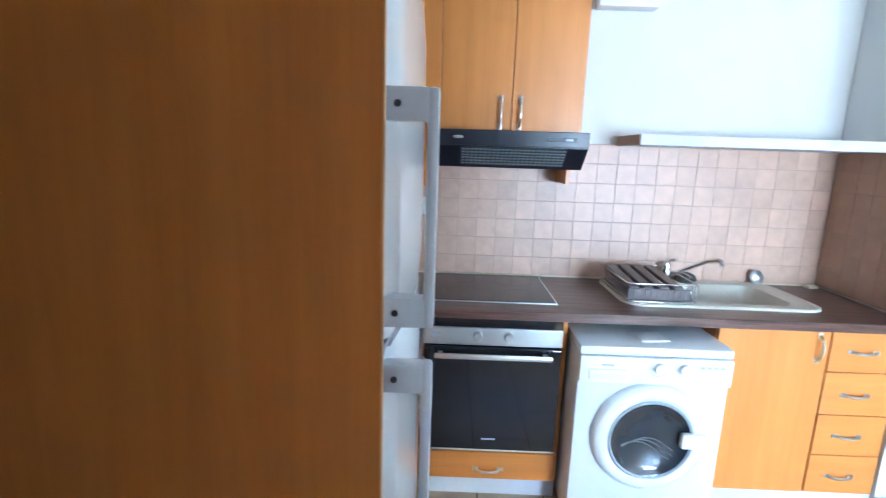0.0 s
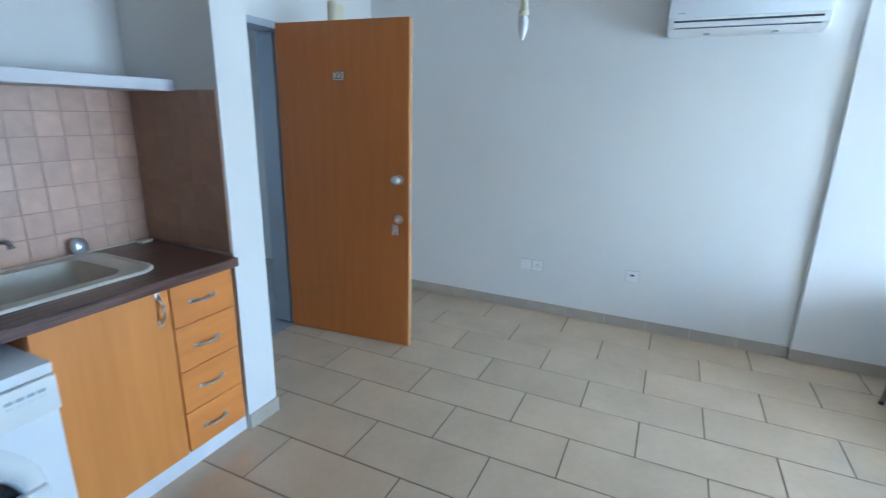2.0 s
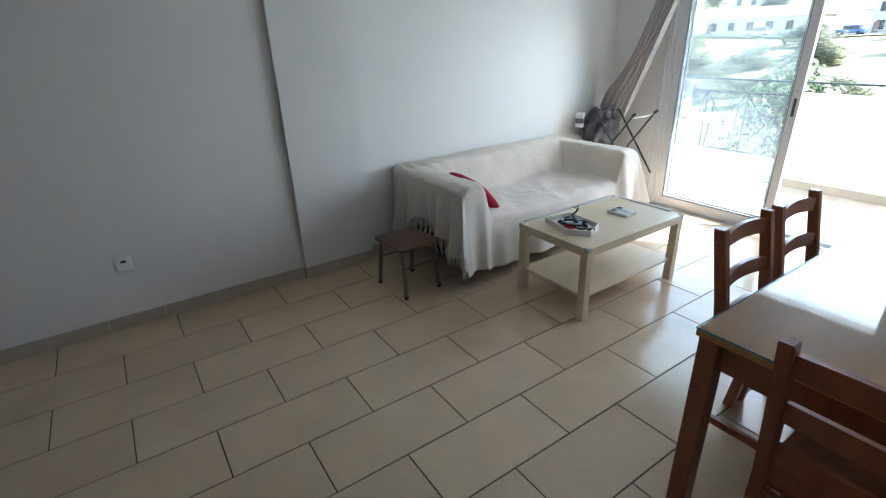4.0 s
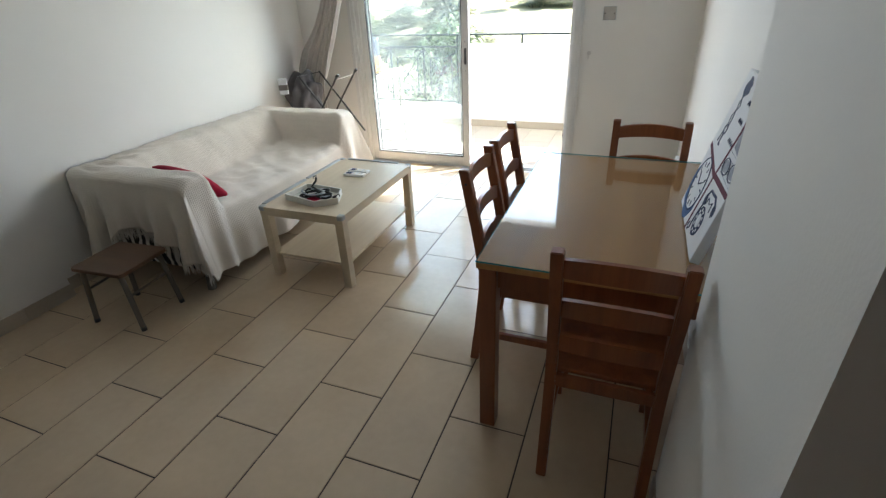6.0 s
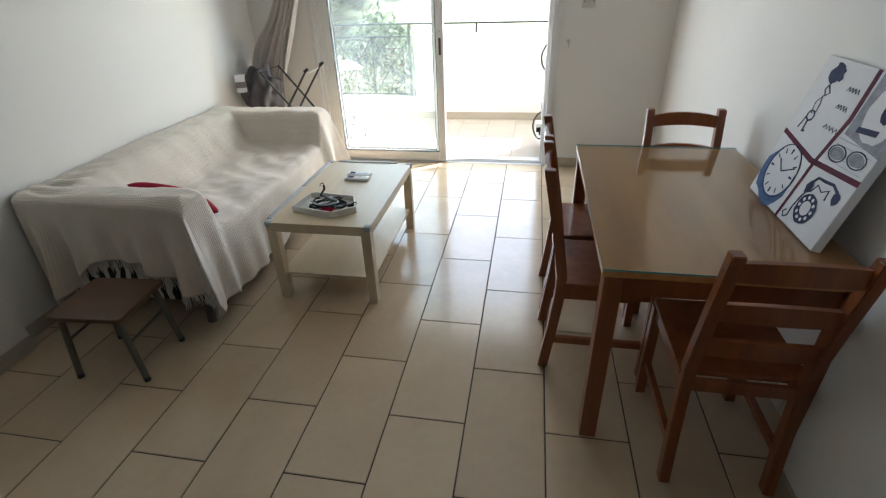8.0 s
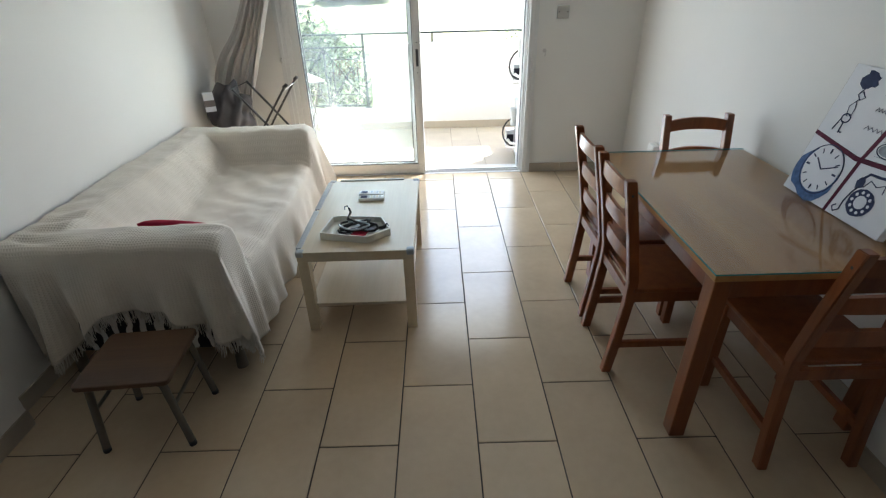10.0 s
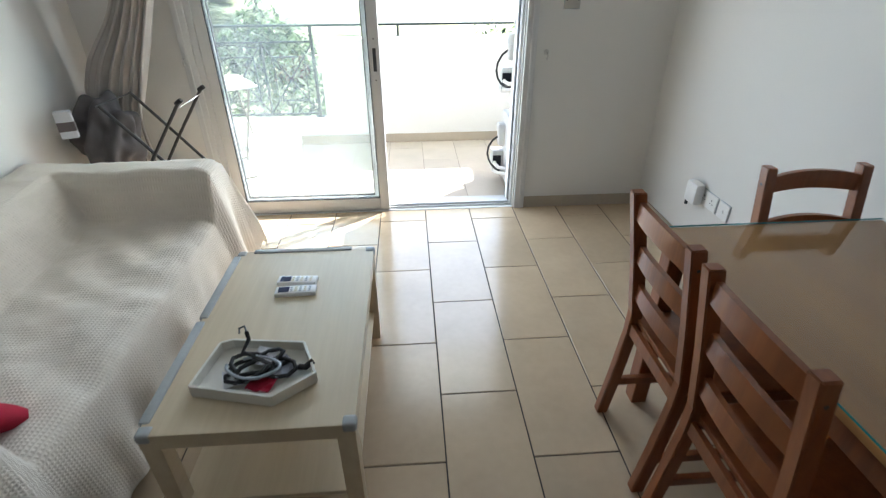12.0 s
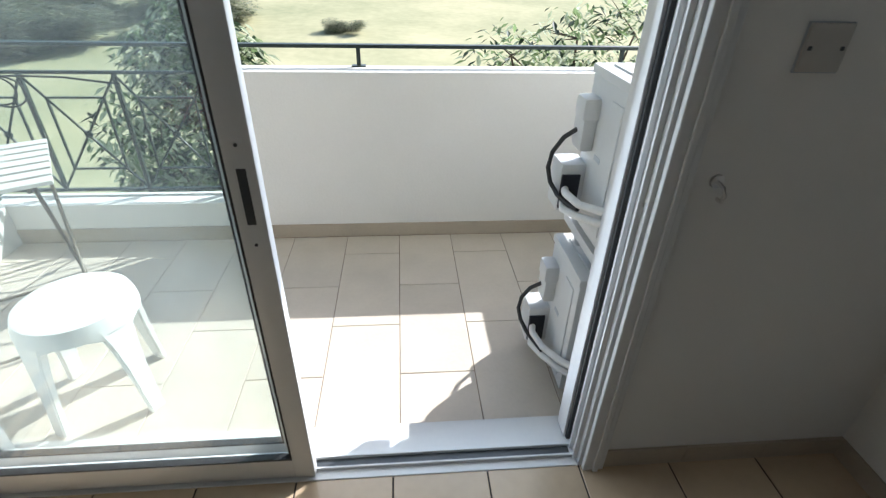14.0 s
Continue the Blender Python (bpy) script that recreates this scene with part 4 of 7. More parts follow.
part("hood_slider", box((0.13, -0.037, 0.112), (0.255, -0.0335, 0.128), 0.002), DARK_PL, hd_)
part("slider_knob", box((0.205, -0.041, 0.114), (0.235, -0.036, 0.126), 0.002), GREY_PL, hd_)
part("badge", lathe([(0, 0), (0.022, 0), (0.022, 0.002), (0, 0.003)], mx=pose(-0.225, -0.034, 0.12, 90, 0, 0) @ Matrix.Diagonal((1, 0.28, 1, 1))), STEEL, hd_, "small oval silver badge")

# open white shelf
sh = thing("wall_shelf", "long white wall shelf above the splashback", "shelf", (0, 0, 0))
part("shelf_board", box((0.972, 2.198, 1.588), (2.076, 2.506, 1.634), 0.003), WHITE_MATT, sh)
part("shelf_end", box((0.966, 2.198, 1.588), (0.972, 2.506, 1.634), 0.001), SAND, sh, "brownish shelf end edge")
vb = thing("vent_box", "white boxed vent pipe high on the kitchen wall", "vent cover", (0.94, 2.43, 2.22))
part("vent_cover", box((-0.14, 0.0, 0.0), (0.14, 0.079, 0.14), 0.006), WHITE_PL, vb, smooth=40)

# fridge, housing panels and the cupboard above it
for y0, nm in ((0.600, "fridge_side_panel"), (1.320, "fridge_end_panel")):
    pn = single(nm, box((-0.58, y0, 0.0), (0.056, y0 + 0.018, 2.32), 0.002), BEECH if y0 > 1 else PANELWOOD, "tall orange-brown laminate side panel beside the fridge", "side panel")
part("panel_edge", box((0.056, 0.6, 0.0), (0.0575, 0.618, 2.32)), DOOREDGE, bpy.data.objects["fridge_side_panel"], "pale edge strip")
fc = thing("over_fridge_cupboard", "beech laminate cupboard over the fridge", "wall cupboard", (0, 0.97, 0))
part("carcass", box((-0.58, -0.350, 1.86), (0.02, 0.348, 2.32)), BEECH, fc)
part("cupboard_door", box((0.021, -0.350, 1.862), (0.039, 0.348, 2.32), 0.002), BEECH, fc)
fr = thing("fridge_freezer", "pale grey two-door fridge freezer with long grey handles", "fridge freezer", (0.0, 0.972, 0))
part("fridge_body", box((-0.57, -0.335, 0.03), (0.0, 0.335, 1.80), 0.006), FRIDGE_W, fr)


def bulge_door(z0, z1):
    """A door with a gently curved front that faces +x."""
    t = bmesh.new()
    N, M_ = 14, 8
    g = []
    for j in range(M_ + 1):
        z = z0 + (z1 - z0) * j / M_
        row = []
        for i in range(N + 1):
            u = i / N * 2 - 1
            row.append(t.verts.new((0.058 + 0.024 * (1 - u * u) - (0.016 if abs(u) == 1 else 0) - (0.006 if j in (0, M_) else 0), u * 0.333, z)))
        g.append(row)
    for j in range(M_):
        for i in range(N):
            t.faces.new((g[j][i], g[j][i + 1], g[j + 1][i + 1], g[j + 1][i])).smooth = True
    edge = [e for e in t.edges if e.is_boundary]
    r = bmesh.ops.extrude_edge_only(t, edges=edge)
    for v in [v for v in r["geom"] if isinstance(v, bmesh.types.BMVert)]:
        v.co.x = 0.004
    bmesh.ops.recalc_face_normals(t, faces=t.faces[:])
    return t


for nm, z0, z1, h0, h1 in (("fridge_door", 1.245, 1.80, 1.270, 1.605), ("freezer_door", 0.05, 1.230, 0.72, 1.213)):
    dd = part(nm, bulge_door(z0, z1), FRIDGE_W, fr, "pale grey curved door", smooth=50)
    yh = -0.305
    hnd = part("handle", box((0.108, yh - 0.014, h0), (0.124, yh + 0.016, h1), 0.006), HANDLEPL, dd, "long grey plastic handle", smooth=40)
    for za, zb in ((h0, h0 + 0.045), (h1 - 0.045, h1)):
        part("handle_foot", box((0.050, yh - 0.014, za), (0.110, yh + 0.014, zb), 0.004), HANDLEPL, dd, smooth=40)
        part("screw_cap", tube([(0.068, yh - 0.016, (za + zb) / 2), (0.068, yh - 0.013, (za + zb) / 2)], 0.005, seg=10), DARK_PL, dd)
part("badge", box((0.075, 0.06, 1.58), (0.080, 0.10, 1.60), 0.001), GREY_PL, fr, "small grey badge")
part("gasket", box((0.0, -0.33, 1.232), (0.055, 0.33, 1.243)), GREY_PL, fr)

# ---- sliding balcony door ----
LY = -3.90
JW = 0.022
fb = box((WX0, -4.05, 0.0), (WX0 + JW, -3.872, WTOP), 0.002)
box((WX1 - 0.045, -4.05, 0.0), (WX1, -3.872, WTOP), 0.002, fb)
box((WX0, -4.05, WTOP - 0.045), (WX1, -3.872, WTOP), 0.002, fb)
struct("window_frame", fb, ALU, "white lacquered aluminium sliding door frame")
# ribs of the frame at both jambs and the sill rails
for x, s in ((WX0 + JW, 1), (WX1 - 0.045, -1)):
    for yy in (-3.893, -3.930):
        struct("frame_rib", box((x, yy - 0.0035, 0.012), (x + s * 0.014, yy + 0.0035, WTOP - 0.045), 0.001), ALU)
    struct("frame_rib", box((x, -4.046, 0.012), (x + s * 0.020, -3.978, WTOP - 0.045), 0.002), ALU)
    struct("frame_gasket", box((x, -3.976, 0.012), (x + s * 0.012, -3.964, WTOP - 0.045)), RUBBER, "black brush seal")
ab = box((WX0 - 0.055, -3.870, 0.0), (WX0 + 0.012, -3.852, WTOP + 0.055), 0.004)
box((WX1 - 0.012, -3.870, 0.0), (WX1 + 0.055, -3.852, WTOP + 0.055), 0.004, ab)
box((WX0 + 0.012, -3.870, WTOP - 0.010), (WX1 - 0.012, -3.852, WTOP + 0.055), 0.004, ab)
struct("window_trim", ab, ALU, "white moulded door trim")
ab = box((WX0 - 0.035, -3.853, 0.0), (WX0 - 0.018, -3.845, WTOP + 0.03), 0.003)
box((WX1 + 0.018, -3.853, 0.0), (WX1 + 0.035, -3.845, WTOP + 0.03), 0.003, ab)
struct("window_trim", ab, ALU, "white moulded door trim")
struct("door_sill", box((WX0 + JW, -4.07, -0.02), (WX1 - 0.045, -3.872, 0.004), 0.002), ALU, "aluminium sill with rails")
for yy in (-3.905, -3.945):
    struct("sill_rail", box((WX0 + JW, yy - 0.003, 0.004), (WX1 - 0.045, yy + 0.003, 0.018), 0.001), ALU)
struct("sill_groove", box((WX0 + JW + 0.015, -3.942, 0.0042), (WX1 - 0.05, -3.908, 0.0055)), DARK_PL)


def sliding_leaf(name, x0, x1, y, label, handle):
    d = thing(name, label, "sliding door", ((x0 + x1) / 2, y, 0.008), kind="structure")
    w, top = (x1 - x0) / 2, WTOP - 0.050
    for s in (-1, 1):
        st = part("stile", box((s * w, -0.018, 0.0), (s * (w - 0.062), 0.018, top), 0.004), ALU, d, smooth=40)
    part("bottom_rail", box((-w + 0.062, -0.016, 0.0), (w - 0.062, 0.016, 0.085), 0.003), ALU, d)
    part("top_rail", box((-w + 0.062, -0.016, top - 0.07), (w - 0.062, 0.016, top), 0.003), ALU, d)
    g = 0.004
    gb = box((-w + 0.062, -0.006, 0.085), (-w + 0.067, 0.017, top - 0.07))
    box((w - 0.067, -0.006, 0.085), (w - 0.062, 0.017, top - 0.07), bm=gb)
    box((-w + 0.067, -0.006, 0.085), (w - 0.067, 0.017, 0.091), bm=gb)
    part("gasket", gb, RUBBER, d, "black rubber glazing gasket")
    pane = part("pane", box((-w + 0.064, -0.003, 0.087), (w - 0.064, 0.003, top - 0.072)), GLASSM, d, "dusty clear glass pane")
    pane.visible_shadow = False
    if handle:
        xx = -w + 0.031
        part("finger_pull", box((xx - 0.010, 0.0165, 0.905), (xx + 0.010, 0.0195, 1.035), 0.003), DARK_PL, d, "recessed black finger pull")
        part("pull_plate", box((xx - 0.016, 0.0160, 0.84), (xx + 0.016, 0.0185, 1.10), 0.002), ALU, d)
        for zz in (0.855, 1.085):
            part("screw", tube([(xx, 0.018, zz), (xx, 0.0205, zz)], 0.004, seg=8), DARK_PL, d)
    return d


sliding_leaf("window_1", 2.665, 3.675, LY, "white aluminium sliding glass leaf, slid shut at one side", True)
sliding_leaf("window_2", 2.700, 3.675, LY - 0.062, "white aluminium sliding glass leaf, pushed open behind the first", False)

# ---- dining table ----
TX0, TX1, TY0, TY1, TZ = 0.964, 1.704, -2.173, -0.993, 0.728
dt = thing("dining_table", "antique-stained pine dining table with a sheet of glass on top", "dining table", ((TX0 + TX1) / 2, (TY0 + TY1) / 2, 0))
tw, td = (TX1 - TX0) / 2, (TY1 - TY0) / 2
part("tabletop", box((-tw, -td, TZ - 0.022), (tw, td, TZ), 0.003), PINE_TOP_GLARE, dt, "reddish-brown pine top with knots")
for sx in (-1, 1):
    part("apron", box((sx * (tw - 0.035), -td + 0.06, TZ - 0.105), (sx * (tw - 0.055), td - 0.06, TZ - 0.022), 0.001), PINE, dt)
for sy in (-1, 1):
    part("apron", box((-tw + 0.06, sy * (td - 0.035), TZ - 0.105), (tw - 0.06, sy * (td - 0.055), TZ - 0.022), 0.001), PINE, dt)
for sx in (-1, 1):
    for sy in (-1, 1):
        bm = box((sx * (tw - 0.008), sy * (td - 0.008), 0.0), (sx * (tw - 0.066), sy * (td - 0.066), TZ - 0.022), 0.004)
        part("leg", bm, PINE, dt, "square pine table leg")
tg = thing("glass_table_sheet", "clear glass sheet with green edges lying on the dining table", "glass sheet", ((TX0 + TX1) / 2, (TY0 + TY1) / 2, TZ + 0.0005))
part("glass_plate", box((-tw, -td, 0.0), (tw, td, 0.006), 0.001), TABLEGLASS, tg)
for a, b in (((-tw, td, 0.0005), (tw, td + 0.0006, 0.0058)), ((-tw, -td, 0.0005), (tw, -td - 0.0006, 0.0058)), ((tw, -td, 0.0005), (tw + 0.0006, td, 0.0058))):
    part("glass_edge", box(a, b), TEALEDGE, tg, "green glass edge")


# ---- chairs ----
def curve_slat(w, z, h, bow, y, arch):
    """A back slat curved in plan, with a gently arched upper and lower edge."""
    t = bmesh.new()
    n = 12
    F_, B_ = [], []
    for i in range(n + 1):
        u = i / n * 2 - 1
        yy = y + bow * (1 - u * u)
        up = arch * (1 - u * u)
        F_.append([t.verts.new((u * w, yy, z + up * 0.6)), t.verts.new((u * w, yy, z + h + up))])
        B_.append([t.verts.new((u * w, yy + 0.016, z + up * 0.6)), t.verts.new((u * w, yy + 0.016, z + h + up))])
    for i in range(n):
        for q in ((F_[i][0], F_[i + 1][0], F_[i + 1][1], F_[i][1]), (B_[i][1], B_[i + 1][1], B_[i + 1][0], B_[i][0]),
                  (F_[i][1], F_[i + 1][1], B_[i + 1][1], B_[i][1]), (F_[i + 1][0], F_[i][0], B_[i][0], B_[i + 1][0])):
            t.faces.new(q).smooth = True
    for e in (0, n):
        t.faces.new((F_[e][0], F_[e][1], B_[e][1], B_[e][0]))
    bmesh.ops.recalc_face_normals(t, faces=t.faces[:])
    return t


def swept_bar(path, w, d):
    """A square bar through (y, z) points, w wide in x and d deep."""
    t = bmesh.new()
    R_ = []
    for i, (y, z) in enumerate(path):
        a, c = path[max(0, i - 1)], path[min(len(path) - 1, i + 1)]
        v = Vector((c[0] - a[0], c[1] - a[1])).normalized()
        nx, nz = v.y, -v.x
        R_.append([t.verts.new((sx * w / 2, y + sd * nx * d / 2, z + (sd * nz * d / 2 if 0 < i < len(path) - 1 else 0))) for sx, sd in ((-1, -1), (1, -1), (1, 1), (-1, 1))])
    for A_, B_ in zip(R_, R_[1:]):
        for k in range(4):
            t.faces.new((A_[k], A_[(k + 1) % 4], B_[(k + 1) % 4], B_[k]))
    t.faces.new(R_[0][::-1]); t.faces.new(R_[-1])
    bmesh.ops.recalc_face_normals(t, faces=t.faces[:])
    bmesh.ops.bevel(t, geom=[e for e in t.edges if e.calc_face_angle(0) > 0.6], offset=0.003, segments=2, affect="EDGES")
    return t


def make_chair(label):
    """A chair that looks towards +y of its own frame; its back is at y = -0.17."""
    c = thing("dining_chair", label, "dining chair", group="chairs round the dining table")
    W = 0.160
    for s in (-1, 1):
        part("back_leg", swept_bar([(-0.228, 0.0), (-0.205, 0.18), (-0.185, 0.38), (-0.184, 0.47), (-0.215, 0.66), (-0.262, 0.900)], 0.034, 0.040), PINE, c, "splayed back post and leg", loc=(s * W, 0, 0))
        part("leg", box((-0.018, -0.018, 0), (0.018, 0.018, 0.425), 0.003), PINE, c, loc=(s * (W + 0.008), 0.175, 0))
        part("side_stretcher", box((s * (W + 0.002) - 0.010, -0.215, 0.135), (s * (W + 0.002) + 0.010, 0.160, 0.165), 0.002), PINE, c)
        part("side_rail", box((s * (W + 0.004) - 0.010, -0.185, 0.375), (s * (W + 0.004) + 0.010, 0.165, 0.425), 0.002), PINE, c)
        part("screw_hole", tube([(s * (W + 0.0175), -0.252, 0.845), (s * (W + 0.0165), -0.252, 0.845)], 0.005, seg=8), DARK_PL, c)
    part("front_rail", box((-W, 0.166, 0.375), (W, 0.184, 0.425), 0.002), PINE, c)
    part("back_rail", box((-W, -0.198, 0.380), (W, -0.182, 0.425), 0.002), PINE, c)
    bm = box((-W - 0.022, -0.178, 0.425), (W + 0.022, 0.200, 0.443), 0.005)
    part("seat", bm, PINE, c, "flat reddish-brown pine seat")
    for z, h, y in ((0.530, 0.055, -0.205), (0.670, 0.055, -0.228), (0.815, 0.055, -0.258)):
        part("slat", curve_slat(W - 0.012, z, h, -0.018, y, 0.014), PINE, c, "curved pine back slat", smooth=40)
    return c


chair = make_chair("reddish-brown pine ladder-back chair")
CHAIRS = [  # centre x, y, turn, words
    (1.270, -1.093, 180.0, "reddish-brown pine ladder-back chair pushed under the table end"),
    (1.600, -1.525, 90.0, "reddish-brown pine ladder-back chair tucked under the long table side"),
    (1.596, -1.925, 90.0, "reddish-brown pine ladder-back chair tucked beside its twin"),
    (1.205, -1.975, 0.0, "reddish-brown pine ladder-back chair at the table end facing the balcony wall"),
]


def put_chair(c, x, y, rz):
    c.matrix_basis = pose(x, y, 0, 0, 0, rz)


for i, (x, y, rz, words) in enumerate(CHAIRS):
    c = chair if i == 0 else copy_thing(chair, pose(x, y, 0, 0, 0, rz))
    c["label"] = words
put_chair(chair, *CHAIRS[0][:3])

# ---- canvas picture leaning on the wall ----
cv = thing("canvas_picture", "white canvas print with clock, key and telephone drawings", "canvas print", (1.085, -1.418, TZ + 0.008))
lean = pose(0, 0, 0, 0, -14.6, 0) @ pose(0, 0, 0, 90, 0, 90)
cv.matrix_world = pose(1.078, -1.418, TZ + 0.0085) @ lean
CW, CHH = 0.25, 0.505
part("canvas", box((-CW, 0, -0.030), (CW, CHH, 0.0), 0.003), WHITE_MATT, cv, "white canvas face")
part("canvas_side", box((-CW - 0.0008, 0.001, -0.029), (-CW, CHH - 0.001, -0.001)), SAND, cv, "unprinted sandy canvas edge")


def patch(name, poly, m, z=0.0008, label=""):
    return part(name, prism(poly, z - 0.0006, z), m, cv, label)


def blob(x, y, rx, ry, n=18, rough_=0.12, seed=1):
    rnd = random.Random(seed)
    return [(x + rx * math.cos(a) * (1 + rough_ * (rnd.random() - 0.5) * 2), y + ry * math.sin(a) * (1 + rough_ * (rnd.random() - 0.5) * 2)) for a in np.linspace(0, 2 * math.pi, n, endpoint=False)]


def ink_line(name, pts, w, m=None, z=0.0016):
    return part(name, tube([(x, y, z - w * 0.35) for x, y in pts], w / 2, seg=6), m or INK, cv)


# the face is seen with its left side towards the balcony: +x of the canvas runs to the room's inner end
patch("band", [(-CW, 0.232), (-0.01, 0.196), (CW, 0.215), (CW, 0.232), (-0.01, 0.214), (-CW, 0.248)], MAROON, label="brushed maroon band")
patch("band", [(-0.010, 0.0), (0.004, 0.0), (0.020, 0.205), (0.004, 0.205)], MAROON, label="brushed maroon band")
patch("band", [(0.004, 0.205), (0.020, 0.205), (0.055, 0.36), (0.045, CHH), (0.025, CHH), (0.035, 0.36)], MAROON, label="brushed maroon band")
# clock
patch("clock_shadow", blob(-0.135, 0.098, 0.112, 0.100, seed=3), INKBLUE, 0.0010)
patch("clock_face", blob(-0.122, 0.122, 0.088, 0.090, 30, 0.01), WHITE_MATT, 0.0016, "round white clock face")
ink_line("clock_rim", [(-0.122 + 0.094 * math.cos(a), 0.122 + 0.096 * math.sin(a)) for a in np.linspace(0, 6.28, 40)], 0.004, z=0.0022)
for i in range(12):
    a = radians(30 * i)
    ca, sa = math.cos(a), math.sin(a)
    ink_line("clock_numeral", [(-0.122 + 0.062 * ca, 0.122 + 0.064 * sa), (-0.122 + 0.080 * ca, 0.122 + 0.082 * sa)], 0.006 if i % 3 else 0.010, z=0.0024)
ink_line("clock_hand", [(-0.122, 0.122), (-0.165, 0.155)], 0.006, z=0.003)
ink_line("clock_hand", [(-0.122, 0.122), (-0.055, 0.155)], 0.005, z=0.003)
# telephone
patch("telephone_dial", blob(0.112, 0.080, 0.052, 0.050, 26, 0.04, 5), INK, 0.0012, "dark telephone dial")
patch("dial_centre", blob(0.112, 0.082, 0.024, 0.024, 20, 0.02), WHITE_MATT, 0.0018)
for i in range(10):
    a = radians(36 * i)
    patch("dial_hole", blob(0.112 + 0.036 * math.cos(a), 0.081 + 0.036 * math.sin(a), 0.006, 0.006, 10, 0), WHITE_MATT, 0.0018)
ink_line("telephone_cord", [(0.030, 0.040), (0.018, 0.028), (0.032, 0.014), (0.050, 0.028), (0.048, 0.06), (0.056, 0.10), (0.070, 0.130)], 0.006)
ink_line("telephone_handset", [(0.062, 0.150), (0.082, 0.178), (0.12, 0.180), (0.16, 0.186), (0.20, 0.172)], 0.012)
patch("handset_cup", blob(0.066, 0.140, 0.018, 0.022, 12, 0.2, 7), INK, 0.0014)
patch("handset_cup", blob(0.205, 0.158, 0.020, 0.020, 12, 0.2, 8), INK, 0.0014)
ink_line("telephone_cradle", [(0.085, 0.130), (0.10, 0.160), (0.13, 0.148), (0.16, 0.165), (0.165, 0.135)], 0.004)
# spectacles
for cx_, cy_ in ((0.085, 0.262), (0.180, 0.272)):
    ink_line("spectacle_rim", [(cx_ + 0.042 * math.cos(a), cy_ + 0.024 * math.sin(a)) for a in np.linspace(0, 6.28, 24)], 0.004)
    patch("spectacle_lens", blob(cx_, cy_, 0.036, 0.019, 18, 0.05, 9), GREYINK, 0.0010)
for k in range(5):
    ink_line("faint_line", [(0.05, 0.235 + k * 0.017), (0.23, 0.240 + k * 0.017)], 0.0012, GREYINK, 0.0012)
# guitar corner
patch("guitar_wash", [(0.060, 0.318), (CW, 0.300), (CW, CHH), (0.060, CHH)], GREYINK, 0.0008)
patch("guitar_body", blob(0.165, 0.405, 0.075, 0.085, 22, 0.06, 11), WHITE_MATT, 0.0012)
patch("guitar_hole", blob(0.180, 0.420, 0.030, 0.040, 18, 0.05, 12), INK, 0.0018)
patch("guitar_bridge", [(0.10, 0.335), (0.19, 0.345), (0.19, 0.362), (0.10, 0.352)], INK, 0.0018)
# key chain
patch("key_rose", blob(-0.150, 0.462, 0.036, 0.034, 20, 0.25, 13), INK, 0.0012, "dark rose")
ink_line("chain", [(-0.150, 0.43), (-0.165, 0.405), (-0.145, 0.388), (-0.128, 0.400), (-0.150, 0.418)], 0.005)
ink_line("chain", [(-0.150, 0.388), (-0.172, 0.36), (-0.160, 0.325), (-0.140, 0.33), (-0.142, 0.36), (-0.155, 0.385)], 0.003)
ink_line("key_bow", [(-0.155 + 0.020 * math.cos(a), 0.318 + 0.016 * math.sin(a)) for a in np.linspace(0, 6.28, 16)], 0.006)
ink_line("key_shaft", [(-0.155, 0.303), (-0.152, 0.262)], 0.007)
ink_line("key_bit", [(-0.152, 0.268), (-0.138, 0.266)], 0.007)
ink_line("second_key", [(-0.172, 0.318), (-0.186, 0.268)], 0.005)
for k, (yy, ww) in enumerate(((0.43, 0.06), (0.375, 0.055), (0.31, 0.075))):
    ink_line("script_bar", [(-0.055 + 0.008 * i * ww / 0.06, yy + (0.008 if i % 2 else -0.006)) for i in range(9)], 0.0022)

# ---- coffee table ----
CX0, CX1, CY0, CY1, CZ = 2.672, 3.216, -2.604, -1.702, 0.450
ct = thing("coffee_table", "pale birch coffee table with a lower shelf and grey edge guards", "coffee table", ((CX0 + CX1) / 2, (CY0 + CY1) / 2, 0))
cw, cd = (CX1 - CX0) / 2, (CY1 - CY0) / 2
part("tabletop", box((-cw, -cd, CZ - 0.05), (cw, cd, CZ), 0.002), BIRCH, ct, "pale birch tabletop")
for sx in (-1, 1):
    for sy in (-1, 1):
        part("leg", box((sx * (cw - 0.001), sy * (cd - 0.001), 0), (sx * (cw - 0.050), sy * (cd - 0.050), CZ - 0.05), 0.002), BIRCH, ct)
part("lower_shelf", box((-cw + 0.02, -cd + 0.02, 0.135), (cw - 0.02, cd - 0.02, 0.150), 0.002), BIRCH, ct, "thin pale lower shelf")
GUARD = mat("grey_foam_guard", (0.42, 0.44, 0.44), 0.7, var=0.05)
for sx in (-1, 1):
    for sy in (-1, 1):
        bm = box((sx * (cw - 0.034), sy * (cd + 0.004), CZ - 0.026), (sx * (cw + 0.004), sy * (cd - 0.034), CZ + 0.004), 0.011, seg=4)
        part("corner_guard", bm, GUARD, ct, "grey rubber corner guard", smooth=60)
for a, b in ((-cd + 0.04, -0.02), (0.0, cd - 0.04)):
    part("edge_guard", box((cw - 0.018, a, CZ - 0.022), (cw + 0.010, b, CZ + 0.006), 0.006), GUARD, ct, "grey foam edge strip", smooth=40)
part("edge_guard", box((-cw + 0.09, -cd - 0.009, CZ - 0.020), (cw - 0.06, -cd + 0.018, CZ + 0.006), 0.006), GUARD, ct, "grey foam edge strip", smooth=40)

